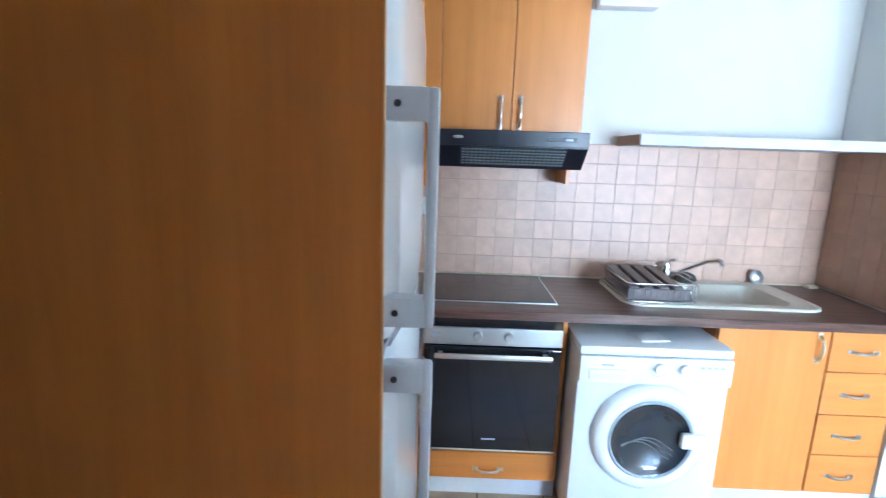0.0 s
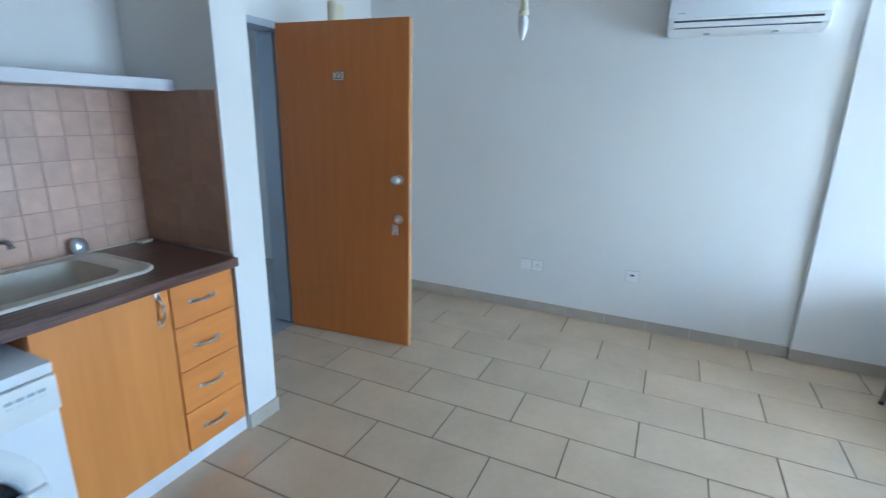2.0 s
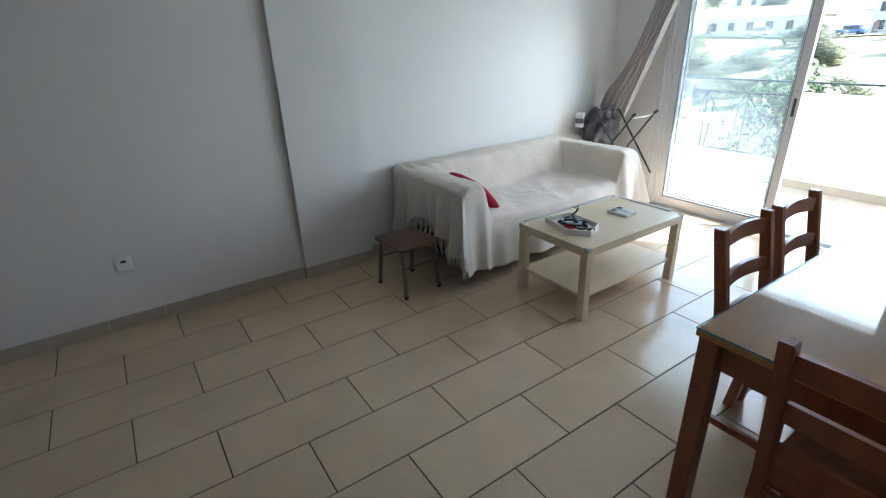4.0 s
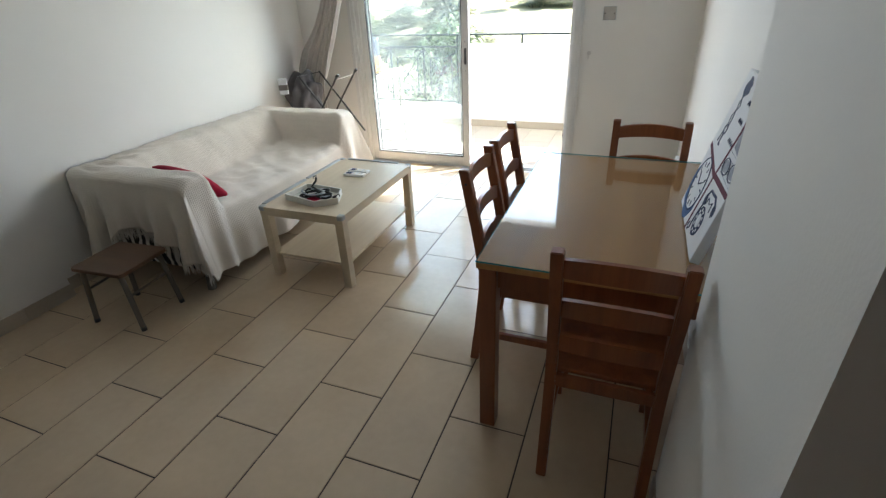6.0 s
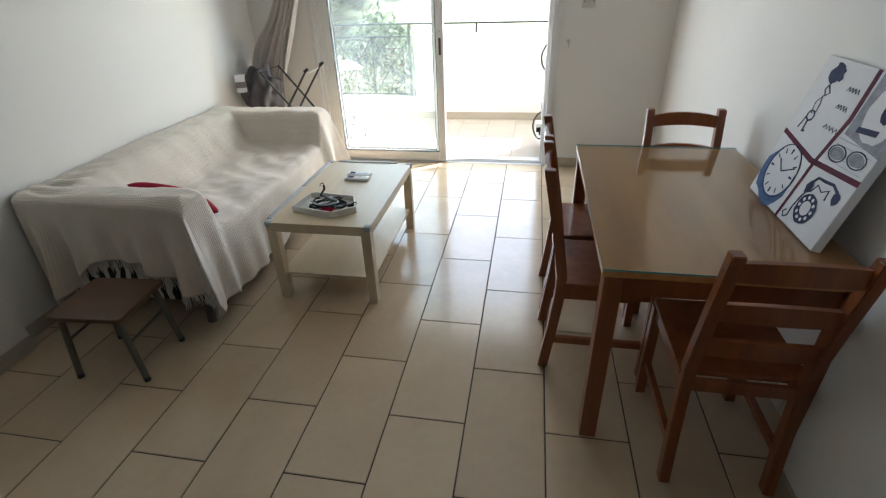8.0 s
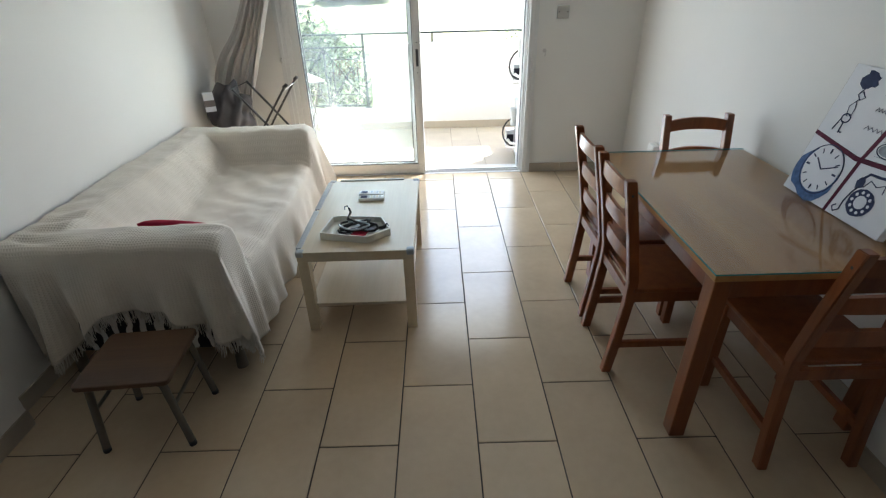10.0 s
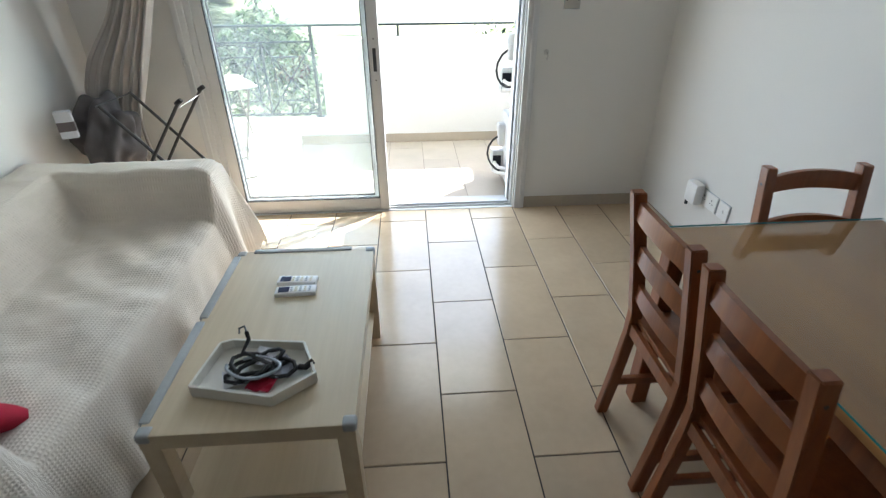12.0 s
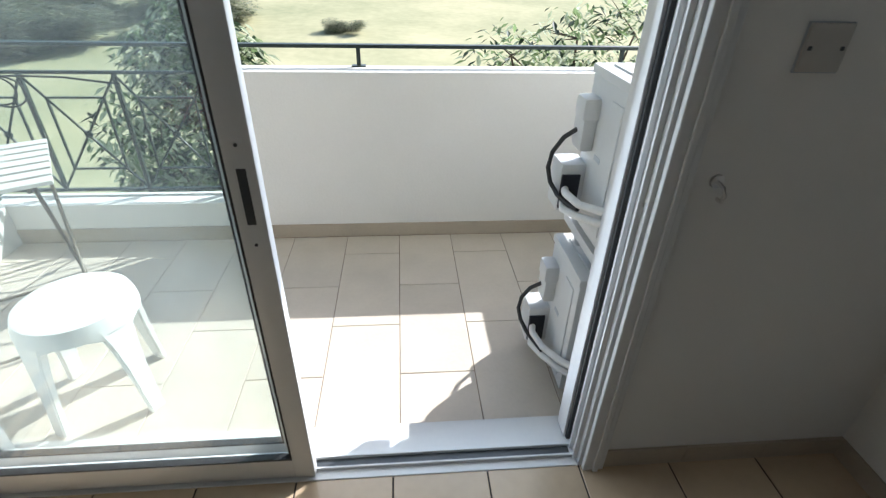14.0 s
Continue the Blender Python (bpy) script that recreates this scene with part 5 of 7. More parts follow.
# tray with cables
tray = thing("hexagon_tray", "white six-sided tray holding cables and small papers, on the coffee table", "tray", (2.955, -1.905, CZ))
ty = [(0.165, -0.092), (0.165, 0.05), (0.105, 0.125), (-0.075, 0.125), (-0.165, 0.045), (-0.10, -0.092)]
ty = [(0.168, 0.072), (-0.060, 0.125), (-0.163, 0.045), (-0.110, -0.085), (0.105, -0.112), (0.140, -0.10)]
part("tray_base", prism(ty, 0.0, 0.006), CREAM_W, tray)
for i in range(len(ty)):
    a, b = Vector((*ty[i], 0)), Vector((*ty[(i + 1) % len(ty)], 0))
    d_ = (b - a)
    part("tray_wall", box((0, -0.004, 0.0), (d_.length, 0.004, 0.036), 0.0015, mx=pose(a.x, a.y, 0, 0, 0, math.degrees(math.atan2(d_.y, d_.x)))), CREAM_W, tray)
rr = random.Random(4)
cable = thing("coiled_cable", "grey braided cable coiled in the tray", "cable", (2.955, -1.905, CZ + 0.006))
pts = []
for i in range(60):
    a = i * 0.36
    q1 = 0.092 * (0.75 + 0.3 * math.sin(i * 0.83))
    pts.append((q1 * math.cos(a) + 0.02 * math.sin(i * 0.21), q1 * 0.68 * math.sin(a) + 0.010 * math.cos(i * 0.37), 0.012 + 0.020 * (i / 60) + 0.006 * math.sin(i)))
pts += [(0.05, -0.03, 0.05), (0.035, -0.055, 0.075), (0.045, -0.075, 0.085)]
part("cable_coil", tube(pts, 0.0062, seg=8), RUBBER, cable)
part("cable_hook", tube([(0.045, -0.075, 0.085), (0.055, -0.095, 0.092), (0.07, -0.09, 0.088), (0.066, -0.075, 0.082)], 0.003, seg=6), DARK_PL, cable)
cab2 = single("pale_cable", tube([(0.075 * math.cos(a), 0.045 * math.sin(a) + 0.02 * math.sin(a * 0.3), 0.040 + 0.003 * math.sin(3 * a)) for a in np.linspace(0, 5.2, 26)], 0.0045, seg=8), GREY_PL, "pale grey cable lying in the tray", "cable", (2.965, -1.895, CZ + 0.006))
for k, (dx, dy, rz, m, nm, lb) in enumerate(((0.06, 0.03, 20, WHITE_MATT, "paper_slip", "crumpled white paper slip in the tray"), (-0.02, 0.055, -15, RED, "red_card", "small red card in the tray"), (-0.06, 0.0, 40, GREYINK, "paper_slip", "grey printed paper slip in the tray"), (0.0, -0.04, 70, WHITE_MATT, "paper_slip", "white paper slip in the tray"))):
    bm = bmesh.new()
    bmesh.ops.create_grid(bm, x_segments=6, y_segments=5, size=0.035)
    for v in bm.verts:
        v.co.z = 0.007 * rr.random() + 0.006
    bmesh.ops.solidify(bm, geom=bm.faces[:], thickness=0.001)
    single(nm, bm, m, lb, "paper", (2.955 + dx, -1.905 + dy, CZ + 0.008 + k * 0.003), rz)
ear = single("black_plug", tube([(0, 0, 0), (-0.02, 0.01, 0.008), (-0.04, -0.005, 0.016)], 0.009, seg=10), RUBBER, "black plug in the tray", "plug", (2.845, -1.905, CZ + 0.016))
for k, (y, x) in enumerate(((-2.297, 2.931), (-2.362, 2.937))):
    rm = thing("remote_control", "white air conditioner remote control with a small grey screen", "remote control", (x, y, CZ), 2 if k == 0 else -3, group="remote controls")
    part("body", box((-0.072, -0.024, 0), (0.072, 0.024, 0.018), 0.006), WHITE_PL, rm, smooth=40)
    part("screen", box((0.022, -0.016, 0.018), (0.060, 0.016, 0.0186)), INK, rm, "dark grey display")
    for i in range(5):
        for j in (-0.011, 0.0, 0.011):
            part("key", box((0.010 - i * 0.016, j - 0.003, 0.018), (0.019 - i * 0.016, j + 0.003, 0.0192), 0.0005, seg=1), (GREY_PL, CREAM_PL)[(i + k) % 2], rm)

# ---- stool ----
st = thing("low_stool", "low brown stool with grey tubular legs beside the sofa", "stool", (3.685, -1.150, 0), 4)
part("seat", prism(rounded(-0.165, -0.150, 0.165, 0.150, 0.02, 4), 0.322, 0.342, r=0.002), STOOLTOP, st, "dark brown seat board")
for sx in (-1, 1):
    for sy in (-1, 1):
        part("leg", tube([(sx * 0.10, sy * 0.115, 0.322), (sx * 0.128, sy * 0.120, 0.300), (sx * 0.158, sy * 0.132, 0.012)], 0.0135, seg=10), TUBEGREY, st)
        part("foot_cap", tube([(sx * 0.157, sy * 0.1315, 0.022), (sx * 0.159, sy * 0.1325, 0.0)], 0.014, seg=10), RUBBER, st)
    part("brace", tube([(sx * 0.140, -0.124, 0.20), (sx * 0.140, 0.124, 0.20)], 0.007, seg=8), TUBEGREY, st)

# ---- sofa and its throw ----
FX0, FX1, FY0, FY1 = 3.42, 4.28, -3.145, -1.41      # front, back, far arm, near arm
AH, SHT, AW = 0.655, 0.44, 0.19
sofa = thing("sofa", "three-seat sofa in black and white striped fabric under a cream throw", "sofa", ((FX0 + FX1) / 2, (FY0 + FY1) / 2, 0))
ox, oy = (FX0 + FX1) / 2, (FY0 + FY1) / 2
ZEBRA = mat("black_white_fabric", (0.70, 0.68, 0.64), 0.9, var=0.02)
zn, zl = ZEBRA.node_tree.nodes, ZEBRA.node_tree.links
wv = zn.new("ShaderNodeTexWave")
wv.inputs["Scale"].default_value, wv.inputs["Distortion"].default_value, wv.inputs["Detail Scale"].default_value = 5.0, 7.0, 1.2
tcz = zn.new("ShaderNodeTexCoord")
zl.new(tcz.outputs["Object"], wv.inputs[0])
rz_ = zn.new("ShaderNodeValToRGB")
rz_.color_ramp.interpolation = "CONSTANT"
rz_.color_ramp.elements[0].color, rz_.color_ramp.elements[1].color = (0.015, 0.015, 0.016, 1), (0.68, 0.66, 0.62, 1)
rz_.color_ramp.elements[1].position = 0.62
zl.new(wv.outputs[1], rz_.inputs[0])
zl.new(rz_.outputs[0], zn["Principled BSDF"].inputs["Base Color"])
part("base_frame", box((FX0 - ox + 0.02, FY0 - oy + 0.02, 0.13), (FX1 - ox, FY1 - oy - 0.02, 0.30), 0.02), ZEBRA, sofa, "black and white patterned base", smooth=40)
part("seat_cushion", box((FX0 - ox + 0.015, FY0 - oy + AW, 0.30), (FX1 - ox - 0.16, FY1 - oy - AW, SHT - 0.02), 0.04), ZEBRA, sofa, smooth=40)
part("backrest", box((FX1 - ox - 0.18, FY0 - oy + AW, 0.30), (FX1 - ox, FY1 - oy - AW, AH - 0.02), 0.04), ZEBRA, sofa, smooth=40)
for s, yy in ((1, FY1 - oy), (-1, FY0 - oy)):
    part("armrest", box((FX0 - ox + 0.015, yy - s * 0.012, 0.13), (FX1 - ox, yy - s * AW, AH - 0.02), 0.05), ZEBRA, sofa, smooth=40)
    for xx in (FX0 - ox + 0.055, FX1 - ox - 0.08):
        part("leg", tube([(xx, yy - s * 0.06, 0.14), (xx, yy - s * 0.05, 0.0)], 0.020, seg=12, r2=0.026), TUBEGREY, sofa, "short round grey leg")


def smooth_step(a, b, x):
    t_ = min(1, max(0, (x - a) / (b - a)))
    return t_ * t_ * (3 - 2 * t_)


def cloth_height(x, y):
    """Top of the covered sofa."""
    near = smooth_step(FY1 - AW - 0.05, FY1 - AW + 0.03, y)
    far = 1 - smooth_step(FY0 + AW - 0.03, FY0 + AW + 0.06, y)
    back = smooth_step(FX1 - 0.36, FX1 - 0.16, x)
    top = max(near, far, back)
    h = SHT + (AH - SHT) * top
    # sag of the seat and rounded arm tops
    h -= 0.018 * (1 - top) * math.sin(math.pi * min(1, max(0, (y - FY0 - AW) / (FY1 - FY0 - 2 * AW))))
    return h


rnd = random.Random(11)
NU, NV = 190, 92
DN, DF, DV = 0.47, 0.42, 0.42      # how far the throw hangs at the near arm, the far arm and the front
bm = bmesh.new()
uvl = bm.loops.layers.uv.new("UVMap")
LY_, LX_ = (FY1 - FY0), (FX1 - FX0)
grid, uvs = [], {}
for i in range(NU + 1):
    u = -DN + (LY_ + DN + DF) * i / NU       # from the hanging near edge to the far one
    row = []
    for j in range(NV + 1):
        # the hem wanders
        arm = max(1 - smooth_step(0.14, 0.42, u), smooth_step(LY_ - 0.40, LY_ - 0.14, u))
        hem_v = DV * (0.78 + 0.05 * math.sin(u * 3.1 + 0.6) + 0.04 * math.sin(u * 8.3)) + 0.17 * arm
        v = -hem_v + (LX_ + hem_v) * j / NV
        hem = 1.0 - 0.10 * math.sin(max(0, v) * 4.4 + 0.5) - 0.30 * smooth_step(0.05, 0.40, v) * (1 - smooth_step(0.45, 0.80, v)) + 0.12 * smooth_step(0.6, 0.85, v) + 0.04 * math.sin(v * 21)
        du = max(0.0, -u) * (0.90 * hem if u < 0 else 1)
        df = max(0.0, u - LY_)
        dv = max(0.0, -v)
        y = FY1 - min(max(u, 0), LY_)
        x = FX0 + max(v, 0)
        h = cloth_height(x, y)
        # rounded edges
        rx = 0.030
        edge = min(1.0, (max(v, 0)) / 0.06)
        h -= 0.022 * (1 - edge) ** 2
        for e in (FY1 - y, y - FY0):
            h -= 0.022 * (1 - min(1, e / 0.06)) ** 2
        side = max(du, df)
        drop = max(side, dv) - 0.12 * min(side, dv)
        z = h - drop
        k = 1 - math.exp(-drop / 0.10)
        fold_u = math.sin(x * 26 + 1.3 * math.sin(x * 9)) * 0.5 + math.sin(x * 47 + 0.7) * 0.25
        fold_v = math.sin(y * 17 + 1.5 * math.sin(y * 6)) * 0.5 + math.sin(y * 39) * 0.22
        out_u = k * (0.014 + 0.050 * side + (0.060 * side / 0.3) * fold_u)
        out_v = k * (0.012 + (0.06 + 0.05 * arm) * dv + (0.034 * dv / 0.3) * fold_v)
        if du > 0:
            y += out_u + 0.10 * min(side, dv)
        if df > 0:
            y -= out_u + 0.16 * min(side, dv)
        if dv > 0:
            x -= out_v + 0.07 * min(side, dv)
        # creases on the top
        w_ = noise.noise(Vector((x * 3.2, y * 3.0, 0.3)))
        z += 0.007 * w_ + 0.005 * noise.ridged_multi_fractal(Vector((x * 5.0 + y * 2.0, y * 7.0 - x * 3.0, 1.7)), 0.9, 2.1, 3, 1.0, 2.0) * (1.6 if drop < 0.01 else 0.8)
        if drop < 0.01:
            seat = 1 - min(1, abs(h - SHT) / 0.1)
            z += 0.004 * max(0, seat) * math.sin((y * 0.9 + x * 0.55) * 34 + 4 * w_) * smooth_step(0.15, 0.6, 0.5 + 0.5 * math.sin(y * 2.2 + 1))
            z += 0.010 * math.exp(-((x - FX1 + 0.12) / 0.10) ** 2) * math.sin(y * 60 + 5 * w_) * smooth_step(FY1 - 0.55, FY1 - 0.15, y)
        z = max(z, 0.085)
        vv = bm.verts.new((x - ox, y - oy, z + 0.006))
        uvs[vv] = (u, v)
        row.append(vv)
    grid.append(row)
for i in range(NU):
    for j in range(NV):
        f = bm.faces.new((grid[i][j], grid[i][j + 1], grid[i + 1][j + 1], grid[i + 1][j]))
        f.smooth = True
        for lp_ in f.loops:
            lp_[uvl].uv = uvs[lp_.vert]
hem_pts = [grid[0][j].co.copy() for j in range(0, NV + 1)]
hem_far = [grid[NU][j].co.copy() for j in range(0, NV + 1)]
bmesh.ops.recalc_face_normals(bm, faces=bm.faces[:])
throw = thing("sofa_throw", "cream waffle-weave throw with a tasselled hem, draped over the whole sofa", "throw", (ox, oy, 0))
tb = part("throw_cloth", bm, THROW, throw, "cream waffle-weave cotton cloth")
md = tb.modifiers.new("thickness", "SOLIDIFY")
md.thickness, md.offset = 0.005, 1
bm = bmesh.new()
for hp in (hem_pts, hem_far):
    for a, b in zip(hp, hp[1:]):
        for k in range(5):
            p = a.lerp(b, k / 5)
            l_ = 0.040 + 0.028 * rnd.random()
            q = p + Vector((rnd.uniform(-0.012, 0.012), rnd.uniform(-0.010, 0.014), 0))
            tube([p + Vector((0, 0, 0.004)), (p + q) / 2 - Vector((rnd.uniform(-0.004, 0.004), 0, l_ * 0.5)), Vector((q.x, q.y, max(0.006, q.z - l_)))], 0.0022, bm, 4, r2=0.0012)
part("fringe", bm, FRINGE, throw, "knotted cotton fringe along the hem", kind="stuff")

# red cushion half hidden behind the near arm
bm = bmesh.new()
bmesh.ops.create_grid(bm, x_segments=20, y_segments=20, size=0.5)
top = []
for v in bm.verts:
    a, b = v.co.x * 2, v.co.y * 2
    v.co = Vector((v.co.x * 0.36 * (1 - 0.10 * b * b), v.co.y * 0.35 * (1 - 0.10 * a * a), 0.042 * max(0, (1 - a ** 4) * (1 - b ** 4)) ** 0.5 + 0.002))
g = bmesh.ops.duplicate(bm, geom=bm.verts[:] + bm.edges[:] + bm.faces[:])
for v in [v for v in g["geom"] if isinstance(v, bmesh.types.BMVert)]:
    v.co.z = -v.co.z + 0.003
bmesh.ops.remove_doubles(bm, verts=bm.verts[:], dist=0.0045)
bmesh.ops.recalc_face_normals(bm, faces=bm.faces[:])
for f in bm.faces:
    f.smooth = True
cu = single("red_cushion", bm, RED, "crimson cushion lying against the sofa arm", "cushion")
cu.matrix_world = pose(3.675, -1.708, 0.540, 46, -8, 4)

# ---- clothes airer ----
ar = thing("folding_airer", "black folding clothes airer standing folded in the corner", "clothes airer", (3.80, -3.50, 0))
q = lambda x, y, z: (x - 3.80, y + 3.50, z)
for yy in (-3.60, -3.30):
    part("crossed_leg", tube([q(3.985, yy, 0.885), q(3.80, yy - 0.01, 0.64), q(3.60, yy - 0.03, 0.36), q(3.53 + 0.15, yy - 0.06, 0.30)][:3] , 0.0085, seg=8), BLACKTUBE, ar)
    part("crossed_leg", tube([q(3.610, yy, 0.895), q(3.80, yy + 0.005, 0.63), q(3.97, yy - 0.01, 0.39)], 0.0085, seg=8), BLACKTUBE, ar)
    part("rubber_foot", tube([q(3.595, yy, 0.905), q(3.625, yy, 0.885)], 0.012, seg=8), RUBBER, ar)
part("cross_wire", tube([q(3.610, -3.60, 0.872), q(3.617, -3.31, 0.868)], 0.0025, seg=6), NICKEL, ar)
part("cross_wire", tube([q(3.985, -3.60, 0.878), q(3.985, -3.27, 0.888)], 0.0035, seg=6), BLACKTUBE, ar)
part("hinge_block", box((0.10, -0.34, 0.37), (0.20, -0.30, 0.41), 0.006), BLACKTUBE, ar)
part("hinge_bar", tube([q(3.86, -3.83, 0.39), q(4.20, -3.74, 0.40)], 0.012, seg=8), BLACKTUBE, ar)
part("lower_leg", tube([q(3.93, -3.82, 0.385), q(3.81, -3.79, 0.23), q(3.70, -3.72, 0.085)], 0.0085, seg=8), BLACKTUBE, ar)
part("lower_leg", tube([q(4.20, -3.45, 0.40), q(3.95, -3.45, 0.20), q(3.72, -3.40, 0.03)], 0.0085, seg=8), BLACKTUBE, ar)
for k in range(2):
    part("airer_rail", box((-0.14 + 0.05 * k, -0.30, 0.03 + 0.04 * k), (-0.10 + 0.05 * k, 0.05, 0.036 + 0.04 * k), 0.002, mx=pose(0, 0, 0, 0, -12, 0)), TUBEGREY, ar, "grey airer rail")

# clothes airer's cover: a crumpled grey cloth bundle behind the sofa arm
bm = bmesh.new()
bmesh.ops.create_icosphere(bm, subdivisions=5, radius=1)
for v in bm.verts:
    n_ = v.co.normalized()
    k = 1 + 0.22 * noise.noise(n_ * 2.4) + 0.14 * math.sin(9 * n_.x + 5 * n_.z + 2 * noise.noise(n_ * 2))
    v.co = Vector((n_.x * 0.15 * k, n_.y * 0.15 * k, n_.z * 0.22 * k))
for f in bm.faces:
    f.smooth = True
single("grey_coat", bm, GREYCLOTH, "crumpled dark grey cloth bundle behind the sofa arm", "cloth bundle", (4.10, -3.50, 0.66))
pkg = thing("striped_packet", "small white and brown striped packet on the cloth bundle", "packet", (4.165, -3.30, 0.80), 25)
part("packet_face", box((-0.035, -0.02, -0.065), (0.035, 0.02, 0.065), 0.004), WHITE_MATT, pkg)
part("packet_band", box((-0.036, -0.021, -0.03), (0.036, 0.021, 0.015), 0.002), RACKMAT, pkg)

# ---- curtain ----
curt = thing("curtain", "grey curtain swept aside and tucked behind the airer", "curtain", (4.0, -3.7, 0))
bm = bmesh.new()
NS, NT = 60, 70
path = [(3.56, -3.745, 2.60, 0.098), (3.61, -3.745, 2.27, 0.092), (3.685, -3.735, 1.87, 0.080), (3.80, -3.72, 1.55, 0.085), (3.93, -3.70, 1.23, 0.10), (4.06, -3.68, 0.98, 0.14), (4.13, -3.66, 0.72, 0.145), (4.13, -3.66, 0.46, 0.15), (4.13, -3.66, 0.20, 0.15)]


def on_path(t_):
    f = t_ * (len(path) - 1)
    i = min(len(path) - 2, int(f))
    s = f - i
    p0, p1, p2, p3 = (path[max(0, min(len(path) - 1, i + d))] for d in (-1, 0, 1, 2))
    return [0.5 * (2 * p1[c] + (p2[c] - p0[c]) * s + (2 * p0[c] - 5 * p1[c] + 4 * p2[c] - p3[c]) * s * s + (3 * p1[c] - p0[c] - 3 * p2[c] + p3[c]) * s ** 3) for c in range(4)]


rows_ = []
for i in range(NT + 1):
    t_ = i / NT
    cx_, cy_, cz_, wd_ = on_path(t_)
    row = []
    for j in range(NS + 1):
        s = j / NS * 2 - 1
        ph = s * 19 + 2.2 * math.sin(t_ * 3 + s * 2)
        depth_ = (0.018 + 0.008 * math.sin(s * 5 + 1)) * (0.55 + 0.45 * math.sin(math.pi * min(1, t_ * 1.2)))
        row.append(bm.verts.new((cx_ - 4.0 + s * wd_ + 0.010 * math.sin(ph * 2), cy_ + 3.7 + depth_ * math.sin(ph) + 0.03 * (1 - s * s), cz_ + 0.30 * s * wd_ * (1 if t_ < 0.7 else 0.2))))
    rows_.append(row)
for i in range(NT):
    for j in range(NS):
        bm.faces.new((rows_[i][j], rows_[i][j + 1], rows_[i + 1][j + 1], rows_[i + 1][j])).smooth = True
cpart = part("curtain_cloth", bm, CURTAIN, curt, "grey pleated cloth")
md = cpart.modifiers.new("thickness", "SOLIDIFY")
md.thickness = 0.003
rod = thing("curtain_rod", "slim curtain rod above the balcony door", "curtain rod", (2.76, -3.78, 2.62))
part("rod", tube([(-1.25, 0, 0), (1.25, 0, 0)], 0.011), NICKEL, rod)
for s in (-1.2, 1.2):
    part("bracket", box((s - 0.012, -0.09, -0.012), (s + 0.012, 0.012, 0.012), 0.003), NICKEL, rod)

# ---- balcony ----
BZ = -0.02
bfloor = struct("balcony_floor", box((0.90, -5.60, -0.20), (4.66, -4.07, BZ - 0.003)), BALGROUT, "beige balcony floor tiles")
pb = box((0.90, -5.60, BZ - 0.1), (3.275, -5.44, 0.905), 0.004)
struct("balcony_parapet", pb, OUTWALL, "solid white rendered balcony parapet")
struct("balcony_side_parapet", box((0.90, -5.44, BZ - 0.1), (1.05, -4.07, 0.905), 0.004), OUTWALL, "solid white rendered side parapet")
struct("balcony_curb", box((3.275, -5.60, BZ - 0.1), (4.66, -5.44, 0.205), 0.004), OUTWALL, "low white curb under the railing")
struct("balcony_side_curb", box((4.50, -5.44, BZ - 0.1), (4.66, -4.07, 0.205), 0.004), OUTWALL, "low white curb under the railing")
struct("balcony_ceiling", box((0.5, -5.50, H), (5.0, -4.07, H + 0.18)), OUTWALL, "white underside of the balcony above")
bs = box((1.05, -5.44, BZ), (4.50, -5.431, 0.062), 0.001, seg=1)
struct("balcony_baseboard", bs, SKIRT, "beige skirting tiles round the balcony")
fw = box((-3.0, -4.07, -6.0), (0.75, -3.90, 6.0))
box((0.75, -4.07, -6.0), (4.6, -3.90, -0.12), bm=fw)
box((4.6, -4.07, -6.0), (7.0, -3.90, 6.0), bm=fw)
box((0.75, -4.07, H), (4.6, -3.92, 6.0), bm=fw)
struct("facade", fw, OUTWALL, "white rendered outer wall of the building")

rail = thing("balcony_railing", "dark green iron railing with crossed bars on the balcony edge", "railing", (3.0, -5.58, 0))
RXo = 3.0
part("top_rail", box((0.95 - RXo, -0.022, 0.995), (4.60 - RXo, 0.022, 1.012), 0.003), RAILGREEN, rail, "flat top rail")
part("short_post", box((2.583 - RXo - 0.010, -0.010, 0.905), (2.583 - RXo + 0.010, 0.010, 0.995), 0.002), RAILGREEN, rail)
part("post_foot", box((2.583 - RXo - 0.035, -0.025, 0.905), (2.583 - RXo + 0.035, 0.025, 0.911), 0.001), RAILGREEN, rail)
part("short_post", box((1.2 - RXo - 0.010, -0.010, 0.905), (1.2 - RXo + 0.010, 0.010, 0.995), 0.002), RAILGREEN, rail)
PX = [3.355, 3.803, 4.252, 4.60]
for i, x in enumerate(PX):
    w_ = 0.014 if i == 0 else 0.010
    part("post", box((x - RXo - w_, -w_, 0.205 if i == 0 else 0.235), (x - RXo + w_, w_, 0.995 if i == 0 else 0.87), 0.002), RAILGREEN, rail)
part("post_foot", box((PX[0] - RXo - 0.04, -0.03, 0.205), (PX[0] - RXo + 0.04, 0.03, 0.213), 0.001), RAILGREEN, rail)
for z in (0.870, 0.235):
    part("rail_bar", box((PX[0] - RXo, -0.010, z - 0.008), (4.60 - RXo, 0.010, z + 0.008), 0.002), RAILGREEN, rail)
